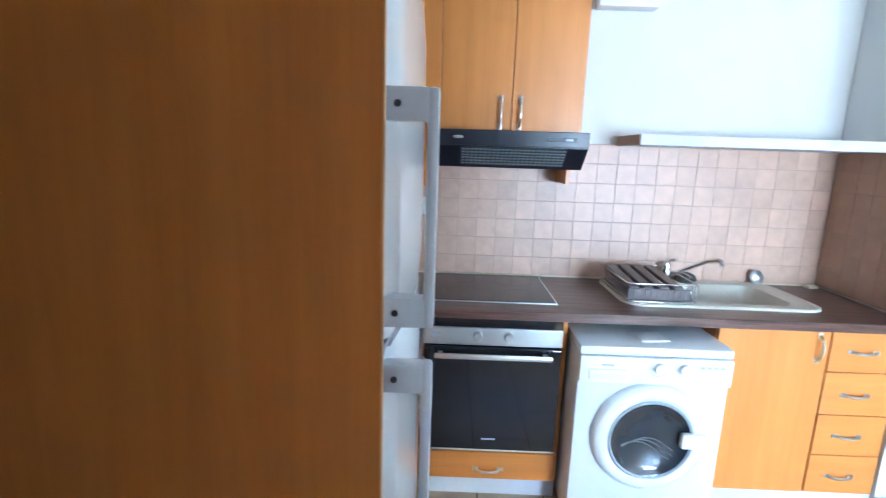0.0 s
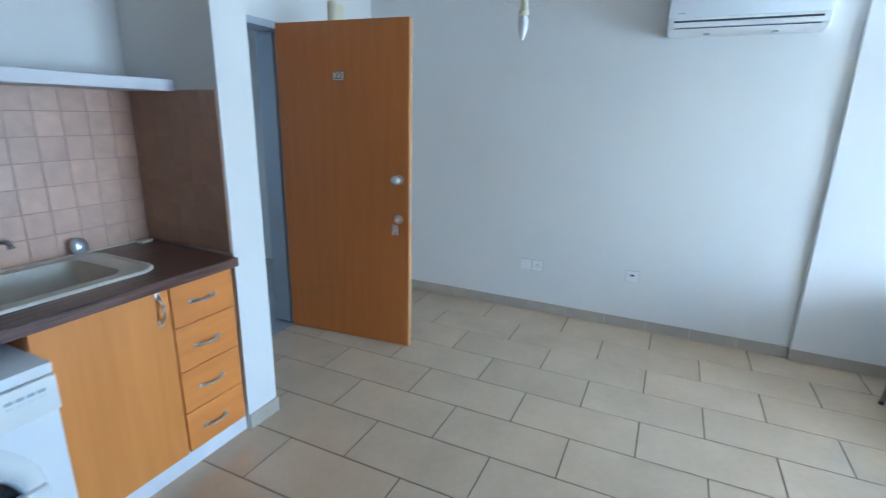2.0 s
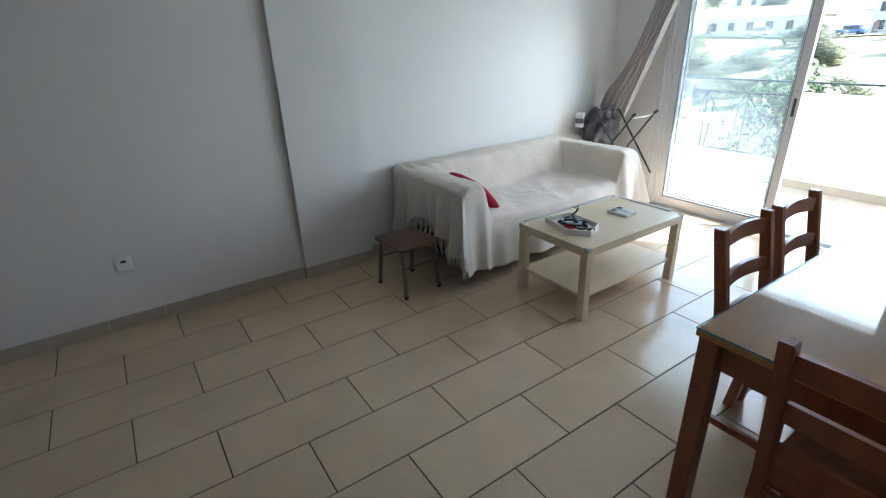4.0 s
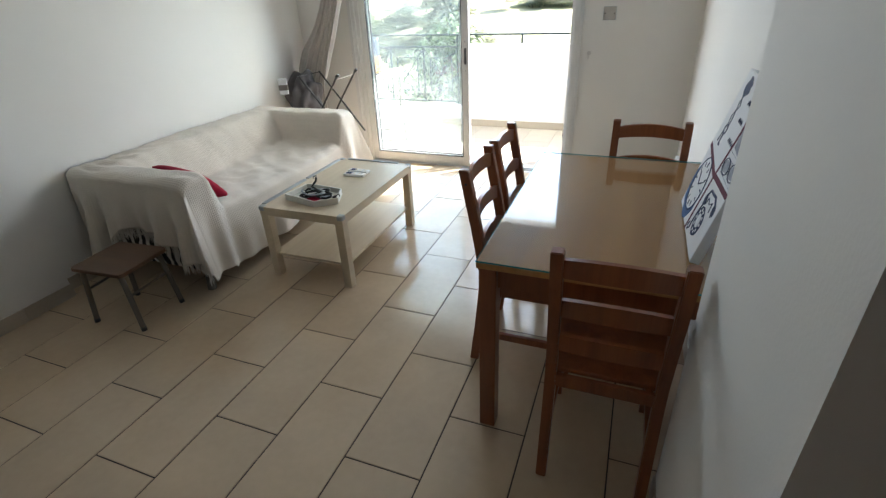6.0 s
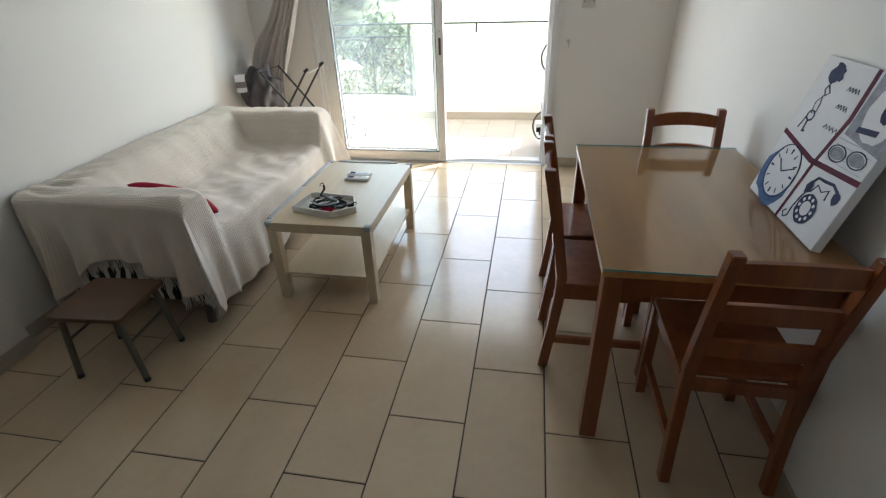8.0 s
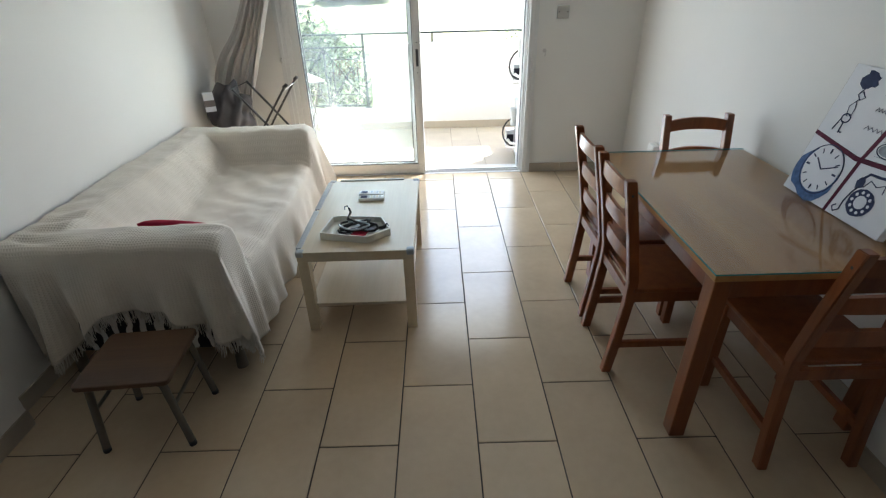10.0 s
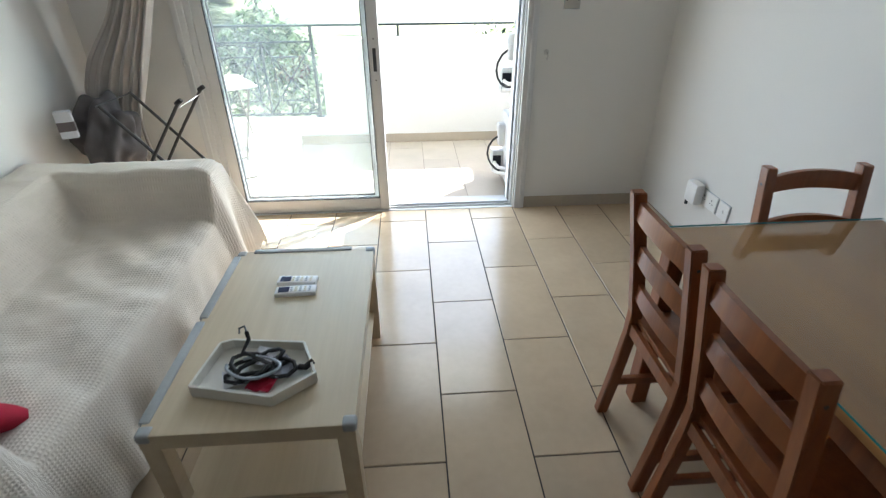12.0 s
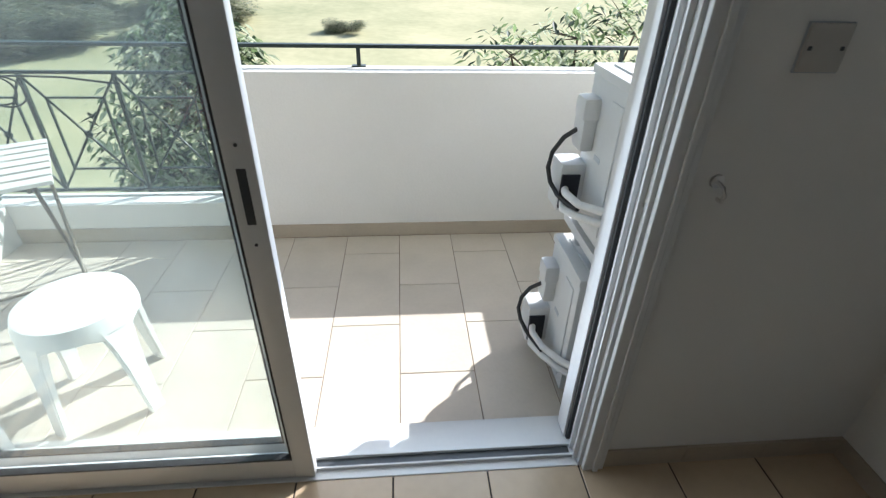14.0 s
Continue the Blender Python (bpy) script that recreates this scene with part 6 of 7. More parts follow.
for xa, xb in zip(PX, PX[1:]):
    a, b = xa - RXo, xb - RXo
    for p_, q_ in (((a, 0, 0.862), (b, 0, 0.243)), ((b, 0.004, 0.862), (a, 0.004, 0.243))):
        part("diagonal_bar", tube([p_, q_], 0.0065, seg=6), RAILGREEN, rail)
    inset = 0.19 * (b - a)
    ia, ib = a + inset, b - inset
    for z in (0.745, 0.360):
        part("inner_bar", box((a + inset, -0.006, z - 0.005), (b - inset, 0.006, z + 0.005), 0.001), RAILGREEN, rail)
    for x in (ia, ib):
        part("inner_bar", box((x - 0.005, -0.006, 0.36), (x + 0.005, 0.006, 0.745), 0.001), RAILGREEN, rail)
    part("centre_boss", lathe([(0, -0.010), (0.018, -0.008), (0.022, 0), (0.018, 0.008), (0, 0.010)], seg=12, mx=pose((a + b) / 2, 0, 0.553, 90, 0, 0)), RAILGREEN, rail)
side = thing("side_railing", "dark green iron side railing of the balcony", "railing", (4.58, -4.8, 0))
for z in (1.003, 0.870, 0.235):
    part("rail_bar", box((-0.010, -0.78, z - 0.008), (0.010, 0.73, z + 0.008), 0.002), RAILGREEN, side)
for y in np.linspace(-0.72, 0.70, 7):
    part("post", box((-0.008, y - 0.008, 0.205), (0.008, y + 0.008, 0.995), 0.002), RAILGREEN, side)
for a, b in ((-0.72, -0.01), (-0.01, 0.70)):
    part("diagonal_bar", tube([(0, a, 0.862), (0, b, 0.243)], 0.0065, seg=6), RAILGREEN, side)
    part("diagonal_bar", tube([(0.004, b, 0.862), (0.004, a, 0.243)], 0.0065, seg=6), RAILGREEN, side)

# black cable looped over the railing
cb = thing("looped_cable", "black cable looped over the green railing", "cable", (4.22, -5.545, 0.80))
part("cable_run", tube([(-0.45, 0, 0.02), (-0.2, 0.01, 0.055), (0.02, 0.01, 0.062), (0.2, 0, 0.05), (0.36, 0, -0.02)], 0.005, seg=6), RUBBER, cb)
part("cable_loop", tube([(0.10 + 0.10 * math.cos(a), 0.012, -0.015 + 0.075 * math.sin(a)) for a in np.linspace(0, 6.283, 24, endpoint=False)], 0.005, seg=6, closed=True), RUBBER, cb)
part("cable_loop", tube([(0.12 + 0.085 * math.cos(a), 0.022, -0.008 + 0.068 * math.sin(a)) for a in np.linspace(0, 6.283, 24, endpoint=False)], 0.005, seg=6, closed=True), RUBBER, cb)

# outdoor units
WRAP = mat("white_pipe_wrap", (0.74, 0.73, 0.70), 0.6, var=0.04, scale=30, bump=0.15, bscale=80)
UNIT = mat("pale_grey_unit_enamel", (0.62, 0.63, 0.62), 0.4, var=0.02, scale=5, bump=0.01)


def outdoor_unit(z0, z1, words, x=1.395):
    u = thing("outdoor_unit", words, "air conditioner outdoor unit", (x, -4.345, z0), group="stacked outdoor units")
    h = z1 - z0
    part("casing", box((-0.40, -0.155, 0.02), (0.40, 0.155, h - 0.025), 0.010), UNIT, u, "pale grey sheet metal casing", smooth=40)
    part("lid", box((-0.405, -0.160, h - 0.030), (0.405, 0.160, h), 0.008), UNIT, u, "pale grey lid", smooth=40)
    part("lid_panel", box((0.10, -0.11, h - 0.001), (0.36, 0.11, h + 0.006), 0.004), UNIT, u)
    part("side_pressing", box((0.399, 0.030, 0.06), (0.4045, 0.115, h - 0.07), 0.003), UNIT, u)
    part("valve_cover", box((0.39, -0.150, h * 0.52), (0.445, -0.055, h - 0.10), 0.018), UNIT, u, "rounded terminal cover", smooth=40)
    part("grip", box((0.39, -0.135, h - 0.16), (0.455, -0.045, h - 0.085), 0.02), UNIT, u, "moulded grip", smooth=40)
    vb_ = part("valve_box", box((0.395, -0.19, 0.06), (0.485, -0.075, 0.235), 0.014), UNIT, u, "boxed valve cover", smooth=40)
    part("valve_hollow", box((0.415, -0.080, 0.075), (0.480, -0.070, 0.20), 0.004), BLACK_EN, vb_, "dark open side")
    part("power_cable", tube([(0.445, -0.10, h * 0.64), (0.480, -0.115, h * 0.58), (0.508, -0.125, h * 0.48), (0.516, -0.125, h * 0.38), (0.506, -0.11, h * 0.29), (0.488, -0.07, h * 0.235), (0.470, -0.02, h * 0.22), (0.455, 0.05, h * 0.24)], 0.008, seg=8), RUBBER, u, "black cable")
    for k, zz in enumerate((0.105, 0.145)):
        part("wrapped_pipe", tube([(0.46, -0.085, zz), (0.475, -0.03, zz - 0.012 + 0.02 * k), (0.455, 0.05, zz + 0.004), (0.42, 0.15, zz + 0.03), (0.36, 0.22, zz + 0.035)], 0.013, seg=10), WRAP, u, "white wrapped pipe", smooth=60)
    part("label_plate", box((0.4, -0.03, h * 0.50), (0.4012, 0.02, h * 0.53)), GREY_PL, u)
    for x in (-0.25, 0.28):
        part("foot", box((x - 0.02, -0.17, 0.0), (x + 0.02, 0.17, 0.022), 0.002), UNIT, u)
    fan = part("fan_guard", bmesh.new(), UNIT, u)
    bm = bmesh.new()
    for k in range(1, 8):
        tube([(-0.08 + 0.028 * k * math.cos(a), -0.160, h / 2 + 0.028 * k * math.sin(a)) for a in np.linspace(0, 6.283, 28, endpoint=False)], 0.0022, bm, 4, closed=True)
    bm.to_mesh(fan.data)
    bm.free()
    return u


outdoor_unit(BZ, 0.515, "pale grey air conditioner outdoor unit standing on the balcony floor")
outdoor_unit(0.590, 1.135, "pale grey air conditioner outdoor unit on wall brackets above another unit", 1.355)
for x in (1.21, 1.74):
    br = thing("wall_bracket", "white steel wall bracket under the upper outdoor unit", "bracket", (x, -4.07, 0.590))
    part("bracket_arm", box((-0.018, -0.47, -0.035), (0.018, 0.0, 0.0), 0.002), UNIT, br)
    part("bracket_plate", box((-0.018, -0.006, -0.30), (0.018, 0.0, 0.03), 0.002), UNIT, br)
    part("bracket_brace", tube([(0, -0.40, -0.03), (0, -0.01, -0.27)], 0.008, seg=6), UNIT, br)

# plastic stool
ps = thing("plastic_stool", "white moulded plastic stool on the sunny balcony floor", "stool", (3.47, -4.30, BZ), 20)
PS = mat("white_garden_plastic", (0.78, 0.78, 0.76), 0.45, var=0.02, scale=6, bump=0)
part("seat", lathe([(0, 0.432), (0.10, 0.434), (0.150, 0.440), (0.172, 0.432), (0.180, 0.405), (0.183, 0.375), (0.176, 0.375), (0.168, 0.42), (0, 0.424)], seg=36), PS, ps, smooth=50)
for k in range(4):
    a = radians(45 + 90 * k)
    t = bmesh.new()
    R_ = []
    for z, r, w, th in ((0.40, 0.158, 0.060, 0.030), (0.30, 0.172, 0.042, 0.028), (0.15, 0.188, 0.030, 0.024), (0.0, 0.205, 0.026, 0.022)):
        R_.append([t.verts.new((r + sx * th / 2, sy * w, z)) for sx, sy in ((-1, -1), (1, -1), (1, 1), (-1, 1))])
    for A_, B_ in zip(R_, R_[1:]):
        for i in range(4):
            t.faces.new((A_[i], A_[(i + 1) % 4], B_[(i + 1) % 4], B_[i]))
    t.faces.new(R_[0]); t.faces.new(R_[-1][::-1])
    bmesh.ops.recalc_face_normals(t, faces=t.faces[:])
    bmesh.ops.transform(t, matrix=pose(0, 0, 0, 0, 0, math.degrees(a)), verts=t.verts[:])
    bmesh.ops.bevel(t, geom=t.edges[:], offset=0.005, segments=2, affect="EDGES")
    part("leg", t, PS, ps, smooth=50)
for k in range(4):
    a0, a1 = radians(45 + 90 * k), radians(135 + 90 * k)
    part("arched_rim", tube([(0.172 * math.cos(a0 + (a1 - a0) * s), 0.172 * math.sin(a0 + (a1 - a0) * s), 0.335 + 0.05 * math.sin(math.pi * s)) for s in np.linspace(0, 1, 9)], 0.010, seg=8), PS, ps)

# slatted folding table with a charcoal bag and a bowl
SLATP = mat("white_painted_slat", (0.70, 0.69, 0.66), 0.5, var=0.04, scale=8)
bt = thing("folding_table", "small white slatted folding table on the balcony", "folding table", (4.00, -4.73, BZ), -58)
for k in range(7):
    part("slat", box((-0.275 + k * 0.080, -0.275, 0.700), (-0.275 + k * 0.080 + 0.058, 0.275, 0.716), 0.003), SLATP, bt, "white painted slat")
for s in (-1, 1):
    part("table_rail", box((-0.27, s * 0.20 - 0.008, 0.680), (0.27, s * 0.20 + 0.008, 0.700), 0.001), TUBEGREY, bt)
    part("crossed_leg", tube([(-0.25, s * 0.215, 0.69), (0.25, s * 0.215, 0.0)], 0.008, seg=8), TUBEGREY, bt)
    part("crossed_leg", tube([(0.25, s * 0.235, 0.69), (-0.25, s * 0.235, 0.0)], 0.008, seg=8), TUBEGREY, bt)
part("leg_bar", tube([(0.25, -0.215, 0.02), (0.25, 0.215, 0.02)], 0.007, seg=8), TUBEGREY, bt)
part("leg_bar", tube([(-0.25, -0.235, 0.02), (-0.25, 0.235, 0.02)], 0.007, seg=8), TUBEGREY, bt)
bag = thing("charcoal_bag", "dark blue paper bag with an orange print on the table", "paper bag", (4.03, -4.60, BZ + 0.716), 30)
t = bmesh.new()
R_ = []
for z, w, d in ((0.0, 0.11, 0.07), (0.10, 0.125, 0.085), (0.22, 0.12, 0.075), (0.32, 0.125, 0.045), (0.37, 0.13, 0.022)):
    R_.append([t.verts.new((w * math.cos(a) * (1 + 0.05 * math.sin(7 * a + z * 20)), d * math.sin(a) * (1 + 0.08 * math.cos(5 * a + z * 14)), z)) for a in np.linspace(0, 2 * math.pi, 20, endpoint=False)])
for A_, B_ in zip(R_, R_[1:]):
    for i in range(20):
        t.faces.new((A_[i], A_[(i + 1) % 20], B_[(i + 1) % 20], B_[i])).smooth = True
t.faces.new(R_[0][::-1]); t.faces.new(R_[-1])
part("bag_body", t, CHARCOALBAG, bag, "dark blue crumpled paper")
part("bag_print", lathe([(0.1285, 0.02), (0.134, 0.10), (0.130, 0.19)], seg=24, mx=Matrix.Diagonal((1, 0.70, 1, 1))), BAGORANGE, bag, "orange printed band", smooth=60)
for i in range(4):
    part("lettering_bar", box((-0.06 + 0.03 * i, 0.078, 0.232), (-0.042 + 0.03 * i, 0.088, 0.262)), WHITE_PL, bag)
bw = thing("small_bowl", "white pierced plastic bowl on the folding table", "bowl", (3.95, -4.74, BZ + 0.716))
part("bowl_wall", lathe([(0, 0.0), (0.050, 0.0), (0.060, 0.03), (0.068, 0.085), (0.072, 0.088), (0.066, 0.084), (0.055, 0.03), (0.046, 0.006), (0, 0.006)], seg=28), WHITE_PL, bw, smooth=50)

# ---- ground, hillside and plants ----
def ground_z(x, y):
    d = max(0.0, -y - 6.0)
    z = -5.6 + 0.4 * noise.noise(Vector((x * 0.05, y * 0.05, 2.0)))
    z += 6.0 * smooth_step(14, 105, d) + 22 * smooth_step(105, 330, d) + 25 * smooth_step(330, 1400, d)
    z += 1.4 * noise.noise(Vector((x * 0.018, y * 0.018, 5.0))) * smooth_step(15, 60, d) * (1 + d / 150)
    return z


bm = bmesh.new()
ys = [8] + [-2 - 2.0 * i for i in range(30)] + [-64 - 7 * i for i in range(1, 30)] + [-270 - 60 * i for i in range(1, 40)] + [-4500]
xs = [-3500, -1500, -800, -450, -300, -220] + [-180 + 8 * i for i in range(46)] + [220, 300, 450, 800, 1500, 3500]
G_ = [[bm.verts.new((x, y, ground_z(x, y))) for x in xs] for y in ys]
for i in range(len(ys) - 1):
    for j in range(len(xs) - 1):
        bm.faces.new((G_[i][j], G_[i][j + 1], G_[i + 1][j + 1], G_[i + 1][j])).smooth = True
bmesh.ops.recalc_face_normals(bm, faces=bm.faces[:])
struct("ground", bm, GROUND, "dry grassy hillside falling away from the building")
GRASSM = mat("green_gold_grass", (0.36, 0.36, 0.14), 0.95, scale=0.35, bscale=3, bump=0, dark=(0.22, 0.27, 0.10), spec=0.1)


def leaf_cloud(bm, rnd, n, centre, radii, size, mats=3, droop=0.6, shell=0.55):
    """Many small folded leaves within an uneven crown."""
    for _ in range(n):
        while True:
            p = Vector((rnd.uniform(-1, 1), rnd.uniform(-1, 1), rnd.uniform(-1, 1)))
            if shell < p.length < 1:
                break
        q_ = Vector((p.x * radii[0], p.y * radii[1], p.z * radii[2])) * (1 + 0.35 * noise.noise(p * 2.2 + Vector(centre)))
        c = Vector(centre) + q_
        a = rnd.uniform(0, 2 * math.pi)
        d = Vector((math.cos(a), math.sin(a), -droop * rnd.uniform(0.3, 1.6))).normalized()
        s = d.cross(Vector((rnd.uniform(-0.4, 0.4), rnd.uniform(-0.4, 0.4), 1))).normalized()
        up = s.cross(d)
        L_ = size * rnd.uniform(0.6, 1.3)
        w = L_ * 0.165
        v = [bm.verts.new(c), bm.verts.new(c + d * L_ * 0.45 + s * w + up * w * 0.4), bm.verts.new(c + d * L_), bm.verts.new(c + d * L_ * 0.45 - s * w + up * w * 0.4)]
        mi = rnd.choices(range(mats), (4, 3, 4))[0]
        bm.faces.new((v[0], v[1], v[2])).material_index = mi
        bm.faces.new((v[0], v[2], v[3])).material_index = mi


def make_tree(loc, height, clumps, leaf, per, words, seed, category="tree"):
    rnd = random.Random(seed)
    tr_ = thing("tree", words, category, loc)
    bm = tube([(0, 0, 0), (0.06, 0.02, height * 0.25), (0.0, 0.05, height * 0.5), (0.05, 0, height * 0.75)], 0.13 * height / 6, seg=9, r2=0.05 * height / 6)
    for c, r in clumps:
        tube([(0.0, 0.0, min(c[2] * 0.6, height * 0.5)), (c[0] * 0.45, c[1] * 0.45, c[2] * 0.8), c], 0.035 * height / 6, bm, 6, r2=0.010)
        for _ in range(5):
            e = (c[0] + rnd.uniform(-1, 1) * r[0] * 0.8, c[1] + rnd.uniform(-1, 1) * r[1] * 0.8, c[2] + rnd.uniform(-0.8, 0.9) * r[2])
            tube([c, e], 0.010, bm, 4, r2=0.003)
    part("trunk", bm, BARK, tr_, "grey-brown trunk with limbs")
    bm = bmesh.new()
    for c, r in clumps:
        leaf_cloud(bm, rnd, int(per * (r[0] * r[1] * r[2]) ** 0.6), c, r, leaf, shell=0.2)
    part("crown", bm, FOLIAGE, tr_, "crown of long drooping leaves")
    return tr_


gz = ground_z(5.05, -8.7)
T_ = -gz + 0.35
rnd = random.Random(21)
cl = [((0.0, 0.0, T_ - 0.1), (0.75, 0.7, 0.70)), ((0.55, 0.2, T_ - 0.9), (0.75, 0.7, 0.8)), ((-0.65, 0.1, T_ - 0.8), (0.75, 0.7, 0.75)), ((0.15, -0.3, T_ + 0.35), (0.45, 0.4, 0.42)),
      ((-0.3, 0.3, T_ - 1.7), (1.1, 0.9, 0.9)), ((0.7, -0.2, T_ - 1.9), (0.9, 0.8, 0.9)), ((-0.9, -0.3, T_ - 1.5), (0.8, 0.8, 0.8)), ((0.0, 0, T_ - 2.7), (1.2, 1.1, 1.0)), ((0.35, 0.1, T_ + 0.05), (0.5, 0.5, 0.4)),
      ((-0.35, 0.1, T_ - 0.05), (0.45, 0.5, 0.5))]
make_tree((4.55, -8.7, gz), T_ + 0.4, [(c, (r[0] * 0.85, r[1] * 0.85, r[2] * 0.95)) for c, r in cl], 0.155, 3000, "leafy green tree with long drooping leaves close to the balcony railing", 5)
gz2 = ground_z(0.6, -8.0)
T2 = -gz2 + 0.42
cl2 = [((0.0, 0.0, T2 + 0.25), (0.45, 0.4, 0.40)), ((0.7, 0.1, T2 + 0.10), (0.50, 0.4, 0.35)), ((-0.6, 0.0, T2 + 0.3), (0.5, 0.45, 0.45)), ((0.0, 0.0, T2 - 0.6), (1.1, 0.9, 0.7)), ((0.2, 0.0, T2 - 1.6), (1.3, 1.1, 0.9))]
make_tree((0.55, -8.2, gz2), T2 + 0.3, cl2, 0.13, 1300, "leafy green tree whose top shows over the solid parapet", 9)

# bushes and olive trees over the slope
rnd = random.Random(33)


def make_bush(seed):
    r_ = random.Random(seed)
    b = thing("bush", "rounded grey-green bush on the dry slope", "bush", group="bushes on the slope")
    bm = bmesh.new()
    for _ in range(5):
        tube([(0, 0, -0.3), (r_.uniform(-0.3, 0.3), r_.uniform(-0.3, 0.3), 0.3), (r_.uniform(-0.6, 0.6), r_.uniform(-0.6, 0.6), 0.7)], 0.04, bm, 5, r2=0.015)
    part("stems", bm, BARK, b, kind="stuff")
    bm = bmesh.new()
    for _ in range(12):
        c = (r_.uniform(-1.15, 1.15), r_.uniform(-1.0, 1.0), r_.uniform(0.0, 0.95))
        q_ = r_.uniform(0.35, 0.65)
        leaf_cloud(bm, r_, int(2300 * q_ * q_), c, (q_, q_, q_ * 0.85), 0.15, droop=0.1, shell=0.05)
    part("foliage", bm, BUSHM, b)
    return b


bushes = [make_bush(s) for s in (1, 2, 3)]
spots = [(6.7, -45, 1.4), (18.5, -46, 3.4), (21.5, -49, 3.4), (24.5, -47, 3.0), (4.6, -84, 2.0), (-2.5, -77, 1.6), (33, -52, 3.4), (38, -57, 4.0), (44, -52, 3.6), (12, -74, 2.6), (40, -62, 3.6), (5, -99, 2.0), (-9, -96, 2.2),
         (28, -66, 3.6), (48, -72, 3.8), (16, -74, 3.2), (-14, -100, 3.0), (36, -84, 4.0), (3, -96, 2.6), (56, -88, 4.2), (22, -92, 3.6), (-22, -98, 3.6), (52, -60, 4.0), (60, -66, 4.2), (31, -61, 3.2)]
for _ in range(64):
    y = -rnd.uniform(38, 72)
    x = rnd.uniform(0.56, 1.15) * -y + 3
    spots.append((x, y, rnd.uniform(1.9, 3.2) * (0.7 + -y / 120)))
for _ in range(3):
    y = -rnd.uniform(70, 100)
    spots.append((rnd.uniform(-0.45, 0.05) * -y, y, rnd.uniform(0.5, 1.2) * (0.6 + -y / 100)))
for i, (x, y, s) in enumerate(spots):
    m_ = pose(x, y, ground_z(x, y) - 0.1 * s, 0, 0, rnd.uniform(0, 360)) @ Matrix.Diagonal((s * rnd.uniform(0.65, 1.2), s * rnd.uniform(0.65, 1.1), s * rnd.uniform(0.5, 0.8), 1))
    src = bushes[i % 3]
    if i < 3:
        src.matrix_basis = m_
    else:
        c = copy_thing(src, Matrix.Identity(4))
        c.matrix_basis = m_
# far trees on the hill
ft = thing("far_tree", "dark pine tree on the far hillside", "tree", group="trees on the far hill")
bm = tube([(0, 0, 0), (0.1, 0, 5.0)], 0.22, seg=7, r2=0.1)
part("trunk", bm, BARK, ft)
bm = bmesh.new()
r_ = random.Random(8)
for _ in range(12):
    leaf_cloud(bm, r_, 150, (r_.uniform(-1.6, 1.6), r_.uniform(-1.6, 1.6), r_.uniform(2.5, 7.0)), (1.3, 1.3, 1.0), 0.8, droop=0.1, shell=0.1)
part("crown", bm, BUSHM, ft)
first = True
for k in range(46):
    x, y = rnd.uniform(-70, 170), -rnd.uniform(112, 230)
    s = rnd.uniform(0.7, 1.35)
    m_ = pose(x, y, ground_z(x, y) - 0.2, 0, 0, rnd.uniform(0, 360)) @ Matrix.Diagonal((s, s, s * rnd.uniform(0.8, 1.2), 1))
    if first:
        ft.matrix_basis, first = m_, False
    else:
        copy_thing(ft, Matrix.Identity(4)).matrix_basis = m_


def make_house(x, y, w, d, h, rz, words):
    z = ground_z(x, y) - 0.6
    ho = thing("house", words, "house", (x, y, z), rz)
    part("wall", box((-w / 2, -d / 2, 0), (w / 2, d / 2, h)), HOUSEW, ho, "pale rendered walls")
    part("roof", prism([(-d / 2 - 0.5, h), (d / 2 + 0.5, h), (0, h + d * 0.22)], -w / 2 - 0.5, w / 2 + 0.5, mx=Matrix(((0, 0, 1, 0), (1, 0, 0, 0), (0, 1, 0, 0), (0, 0, 0, 1)))), ROOFM, ho, "low terracotta roof")
    n = int(w // 3)
    for i in range(n):
        xx = -w / 2 + (i + 0.5) * w / n
        for zz in ([1.3] if h < 5 else [1.3, 4.2]):
            wd_ = part("window", box((xx - 0.6, d / 2 - 0.1, zz), (xx + 0.6, d / 2 + 0.04, zz + 1.5)), FARGLASS, ho, "dark window")
            part("window_sill", box((xx - 0.7, d / 2, zz - 0.12), (xx + 0.7, d / 2 + 0.15, zz)), HOUSEW, wd_)
    part("door", box((w / 2 - 1.4, d / 2 - 0.1, 0.4), (w / 2 - 0.5, d / 2 + 0.05, 2.6)), ROOFM, ho)
    part("chimney", box((w * 0.2, -0.4, h), (w * 0.2 + 0.7, 0.4, h + d * 0.22 + 0.7)), HOUSEW, ho)
    return ho


make_house(52, -112, 20, 9, 3.6, 8, "long white single-storey house with a terracotta roof on the hill")
make_house(30, -118, 12, 8, 6.4, -4, "white two-storey house on the hill")
make_house(84, -120, 16, 9, 6.2, 12, "pale two-storey house on the hill")
make_house(8, -126, 13, 8, 3.8, 0, "small white house among trees on the hill")
make_house(68, -146, 14, 9, 6.4, 0, "white house higher up the hill")
ASPH = mat("asphalt", (0.06, 0.06, 0.062), 0.9, var=0.08, scale=0.6)
bm = bmesh.new()
prev = None
for k in range(34):
    x = -60 + 6 * k
    y = -101 - 3 * math.sin(k * 0.2)
    cur = (bm.verts.new((x, y + 2.6, ground_z(x, y + 2.6) + 0.35)), bm.verts.new((x, y - 2.6, ground_z(x, y - 2.6) + 0.35)))
    if prev:
        bm.faces.new((prev[0], prev[1], cur[1], cur[0]))
    prev = cur
struct("road", bm, ASPH, "narrow asphalt road along the slope")
CARP = [mat("car_paint_" + n_, c, 0.25, 0.2, var=0.01, bump=0, coat=0.8) for n_, c in (("blue", (0.07, 0.14, 0.28)), ("white", (0.75, 0.76, 0.77)), ("grey", (0.20, 0.22, 0.25)))]
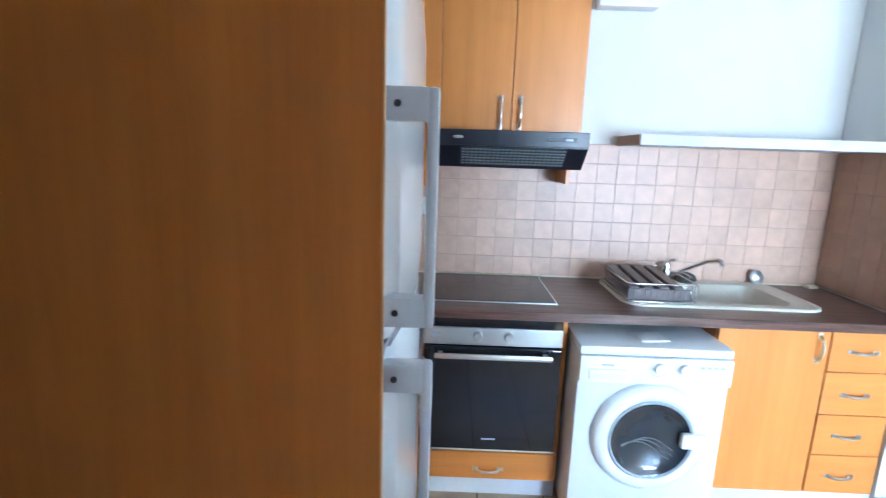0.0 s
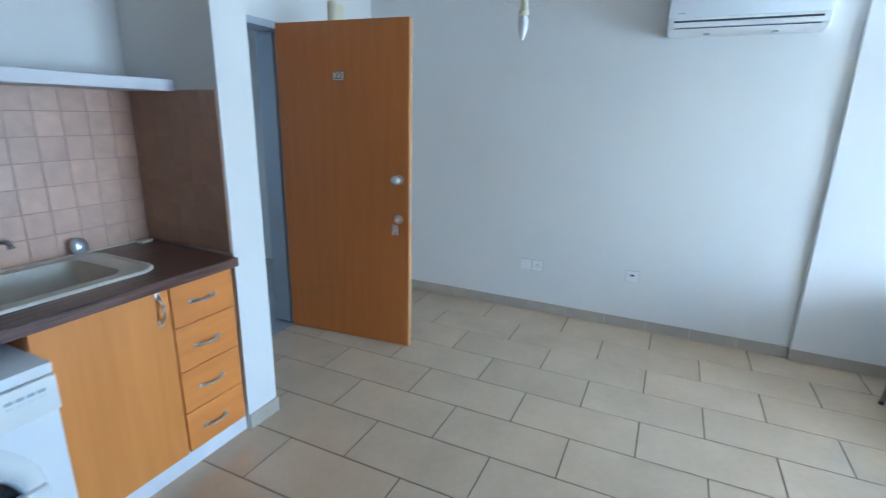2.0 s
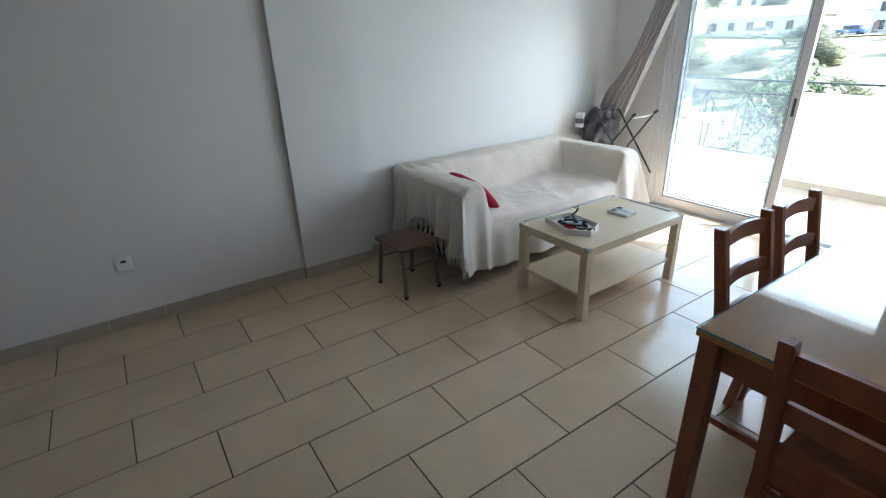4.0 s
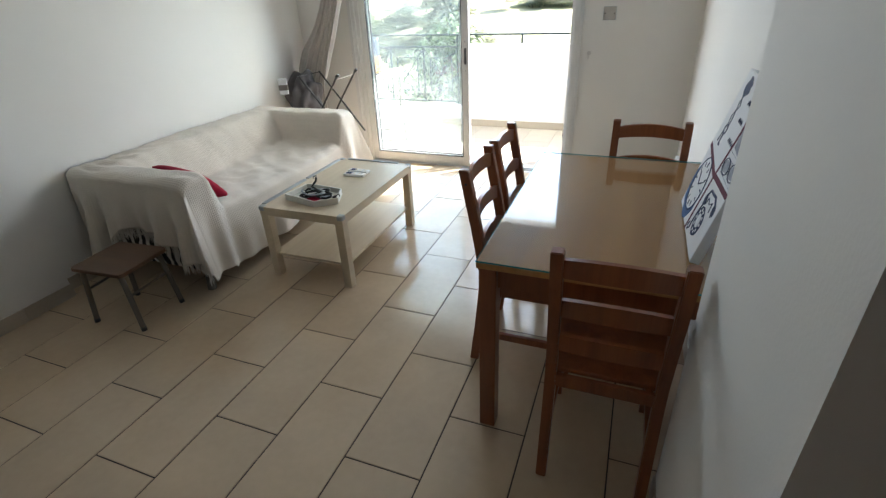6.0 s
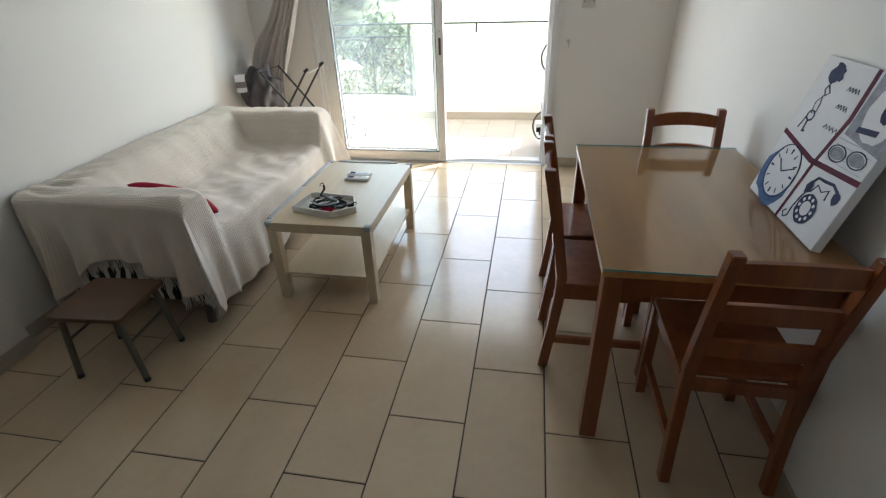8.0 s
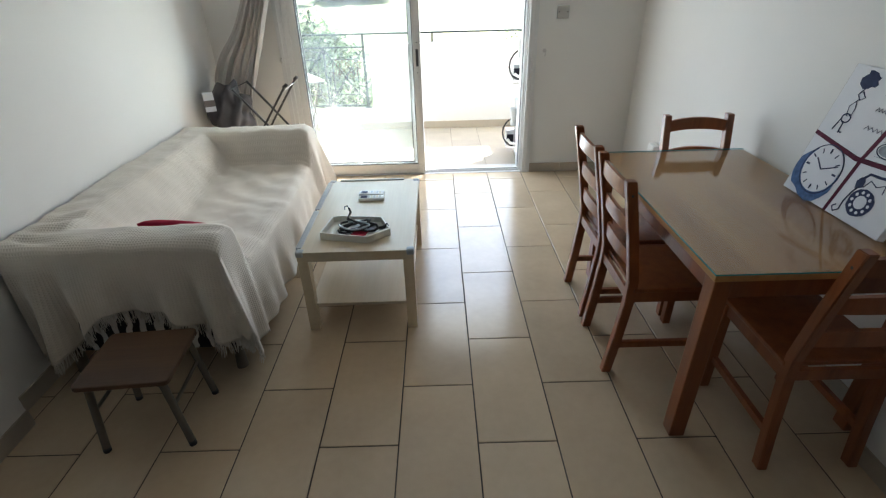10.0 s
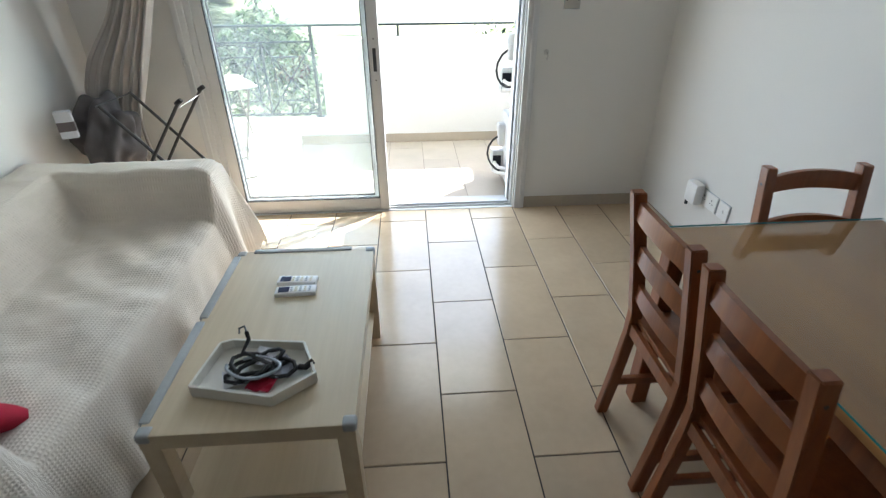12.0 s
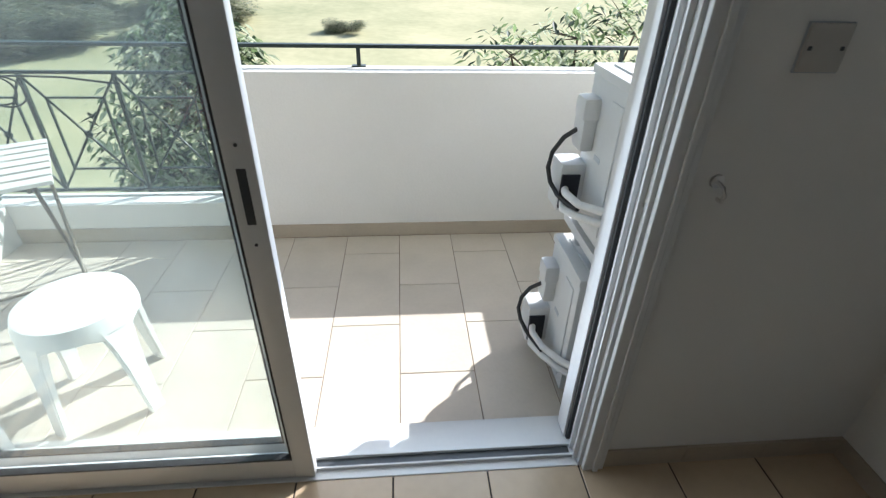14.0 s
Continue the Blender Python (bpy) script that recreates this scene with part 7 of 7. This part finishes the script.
for x, m_, nm in ((34, CARP[0], "blue"), (40, CARP[2], "grey"), (47, CARP[1], "white"), (61, CARP[0], "blue"), (68, CARP[1], "white")):
    y = -101 - 3 * math.sin((x + 60) / 6 * 0.2) + 1.2
    car = thing("car", nm + " car parked along the hillside road", "car", (x, y, ground_z(x, y) + 0.36), group="parked cars")
    part("body", box((-2.1, -0.85, 0.25), (2.1, 0.85, 0.85), 0.18), m_, car, smooth=40)
    part("cabin", box((-1.3, -0.75, 0.80), (1.0, 0.75, 1.42), 0.25), FARGLASS, car, "dark glazed cabin", smooth=40)
    for sx in (-1.3, 1.3):
        for sy in (-0.8, 0.8):
            part("wheel", tube([(sx, sy - 0.1, 0.30), (sx, sy + 0.1, 0.30)], 0.30, seg=14), RUBBER, car)
for x in (10, 38, 66):
    z = ground_z(x, -96)
    po = thing("power_pole", "wooden power pole carrying thin cables", "power pole", (x, -96, z))
    part("pole", tube([(0, 0, -0.5), (0, 0, 8.5)], 0.14, seg=8, r2=0.10), BARK, po)
    part("crossarm", box((-0.9, -0.06, 7.8), (0.9, 0.06, 7.95)), BARK, po)
for dx in (-0.8, 0.8):
    for xa, xb in ((-30, 10), (10, 38), (38, 66), (66, 120)):
        za, zb = ground_z(xa, -96) + 8.0, ground_z(xb, -96) + 8.0
        single("overhead_cable", tube([(xa + (xb - xa) * s, -96 + dx, za + (zb - za) * s - 1.2 * 4 * s * (1 - s)) for s in np.linspace(0, 1, 12)], 0.03, seg=4), RUBBER, "thin black overhead cable between poles", "cable")

# balcony tiles
cacheb = {}
for k in range(-4, 9):
    for j in range(-3, 3):
        x0, y0 = 2.099 + 0.302 * k, -4.63 + 0.604 * j + (0.302 if k % 2 == 0 else 0)
        for a, b, c, d in [(max(x0, 1.05), max(y0, -5.431), min(x0 + 0.302, 4.50), min(y0 + 0.604, -4.07))]:
            if c - a < 0.02 or d - b < 0.02:
                continue
            w, dd = round(c - a - 0.003, 3), round(d - b - 0.003, 3)
            if (w, dd) not in cacheb:
                cacheb[(w, dd)] = mesh_from(box((-w / 2, -dd / 2, -0.008), (w / 2, dd / 2, 0), 0.0016, seg=1), "balcony_tile", BALTILE)
            o = new("balcony_tile", cacheb[(w, dd)])
            o.parent = bfloor
            o.matrix_basis = pose((a + c) / 2, (b + d) / 2, BZ)

# ---- floor and wall tiles ----
def tile_mesh(name, w, d, h, m, r=0.0016):
    return mesh_from(box((-w / 2, -d / 2, -h), (w / 2, d / 2, 0), r, seg=1), name, m)


def piece(name, me, parent, loc, rot=None):
    ob = new(name, me)
    ob.parent = parent
    ob.matrix_basis = pose(*loc, *(rot or (0, 0, 0)))
    return ob


def fits(x0, y0, x1, y1, zones):
    return [(max(x0, a), max(y0, b), min(x1, c), min(y1, d)) for a, b, c, d in zones if min(x1, c) - max(x0, a) > 0.012 and min(y1, d) - max(y0, b) > 0.012]


ZONES = [(-2.0, -3.90, 4.30, 2.617)]


def unseen(x0, y0, x1, y1):
    """Under the kitchen units, the fridge or the wall block."""
    return (x1 < -0.02 and y0 > 0.6) or (x1 < 0.70 and y0 > 2.02) or (x1 < 2.05 and y0 > 2.02) or (x1 < 0.92 and y1 < -0.22)

cache = {}
P = 0.302
for k in range(-14, 8):
    for j in range(-9, 15):
        if (j - k) % 2:
            continue
        x0, y0 = 2.121 + P * k, -1.6 + P * j
        if unseen(x0, y0, x0 + P, y0 + 2 * P):
            continue
        got = fits(x0, y0, x0 + P, y0 + 2 * P, ZONES)
        for a, b, c, d in got:
            w, dd = round(c - a - 0.005, 3), round(d - b - 0.005, 3)
            key = (w, dd)
            if key not in cache:
                cache[key] = tile_mesh("floor_tile", w, dd, 0.008, TILE)
            piece("floor_tile", cache[key], floor, ((a + c) / 2, (b + d) / 2, 0.0))

cache = {}
for i in range(-6, 24):
    for j in range(-1, 7):
        x0, z0 = i * 0.1 - 0.02, 0.905 + j * 0.0985
        for a, b, c, d in fits(x0, z0, x0 + 0.1, z0 + 0.0985, [(-0.58, 0.906, 2.071, 1.592)]):
            key = (round(c - a - 0.0016, 4), round(d - b - 0.0026, 4))
            if key not in cache:
                cache[key] = tile_mesh("wall_tile", key[0], key[1], 0.006, WTILE, 0.001)
            piece("wall_tile", cache[key], wall_kitchen, ((a + c) / 2, 2.4995, (b + d) / 2), (90, 0, 0))
cache = {}
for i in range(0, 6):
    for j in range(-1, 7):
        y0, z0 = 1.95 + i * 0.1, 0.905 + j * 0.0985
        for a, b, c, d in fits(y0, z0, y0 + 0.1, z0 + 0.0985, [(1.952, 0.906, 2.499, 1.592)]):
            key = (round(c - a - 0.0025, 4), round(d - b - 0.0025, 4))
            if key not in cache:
                cache[key] = tile_mesh("wall_tile", key[0], key[1], 0.006, WTILE_SHADED, 0.001)
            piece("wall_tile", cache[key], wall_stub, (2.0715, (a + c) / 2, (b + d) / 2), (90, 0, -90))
struct("tile_bedding", box((-0.58, 2.502, 0.906), (2.071, 2.5095, 1.594)), WGROUT, "tile grout")
struct("tile_bedding", box((2.0735, 1.952, 0.906), (2.0795, 2.502, 1.594)), WGROUT, "tile grout")
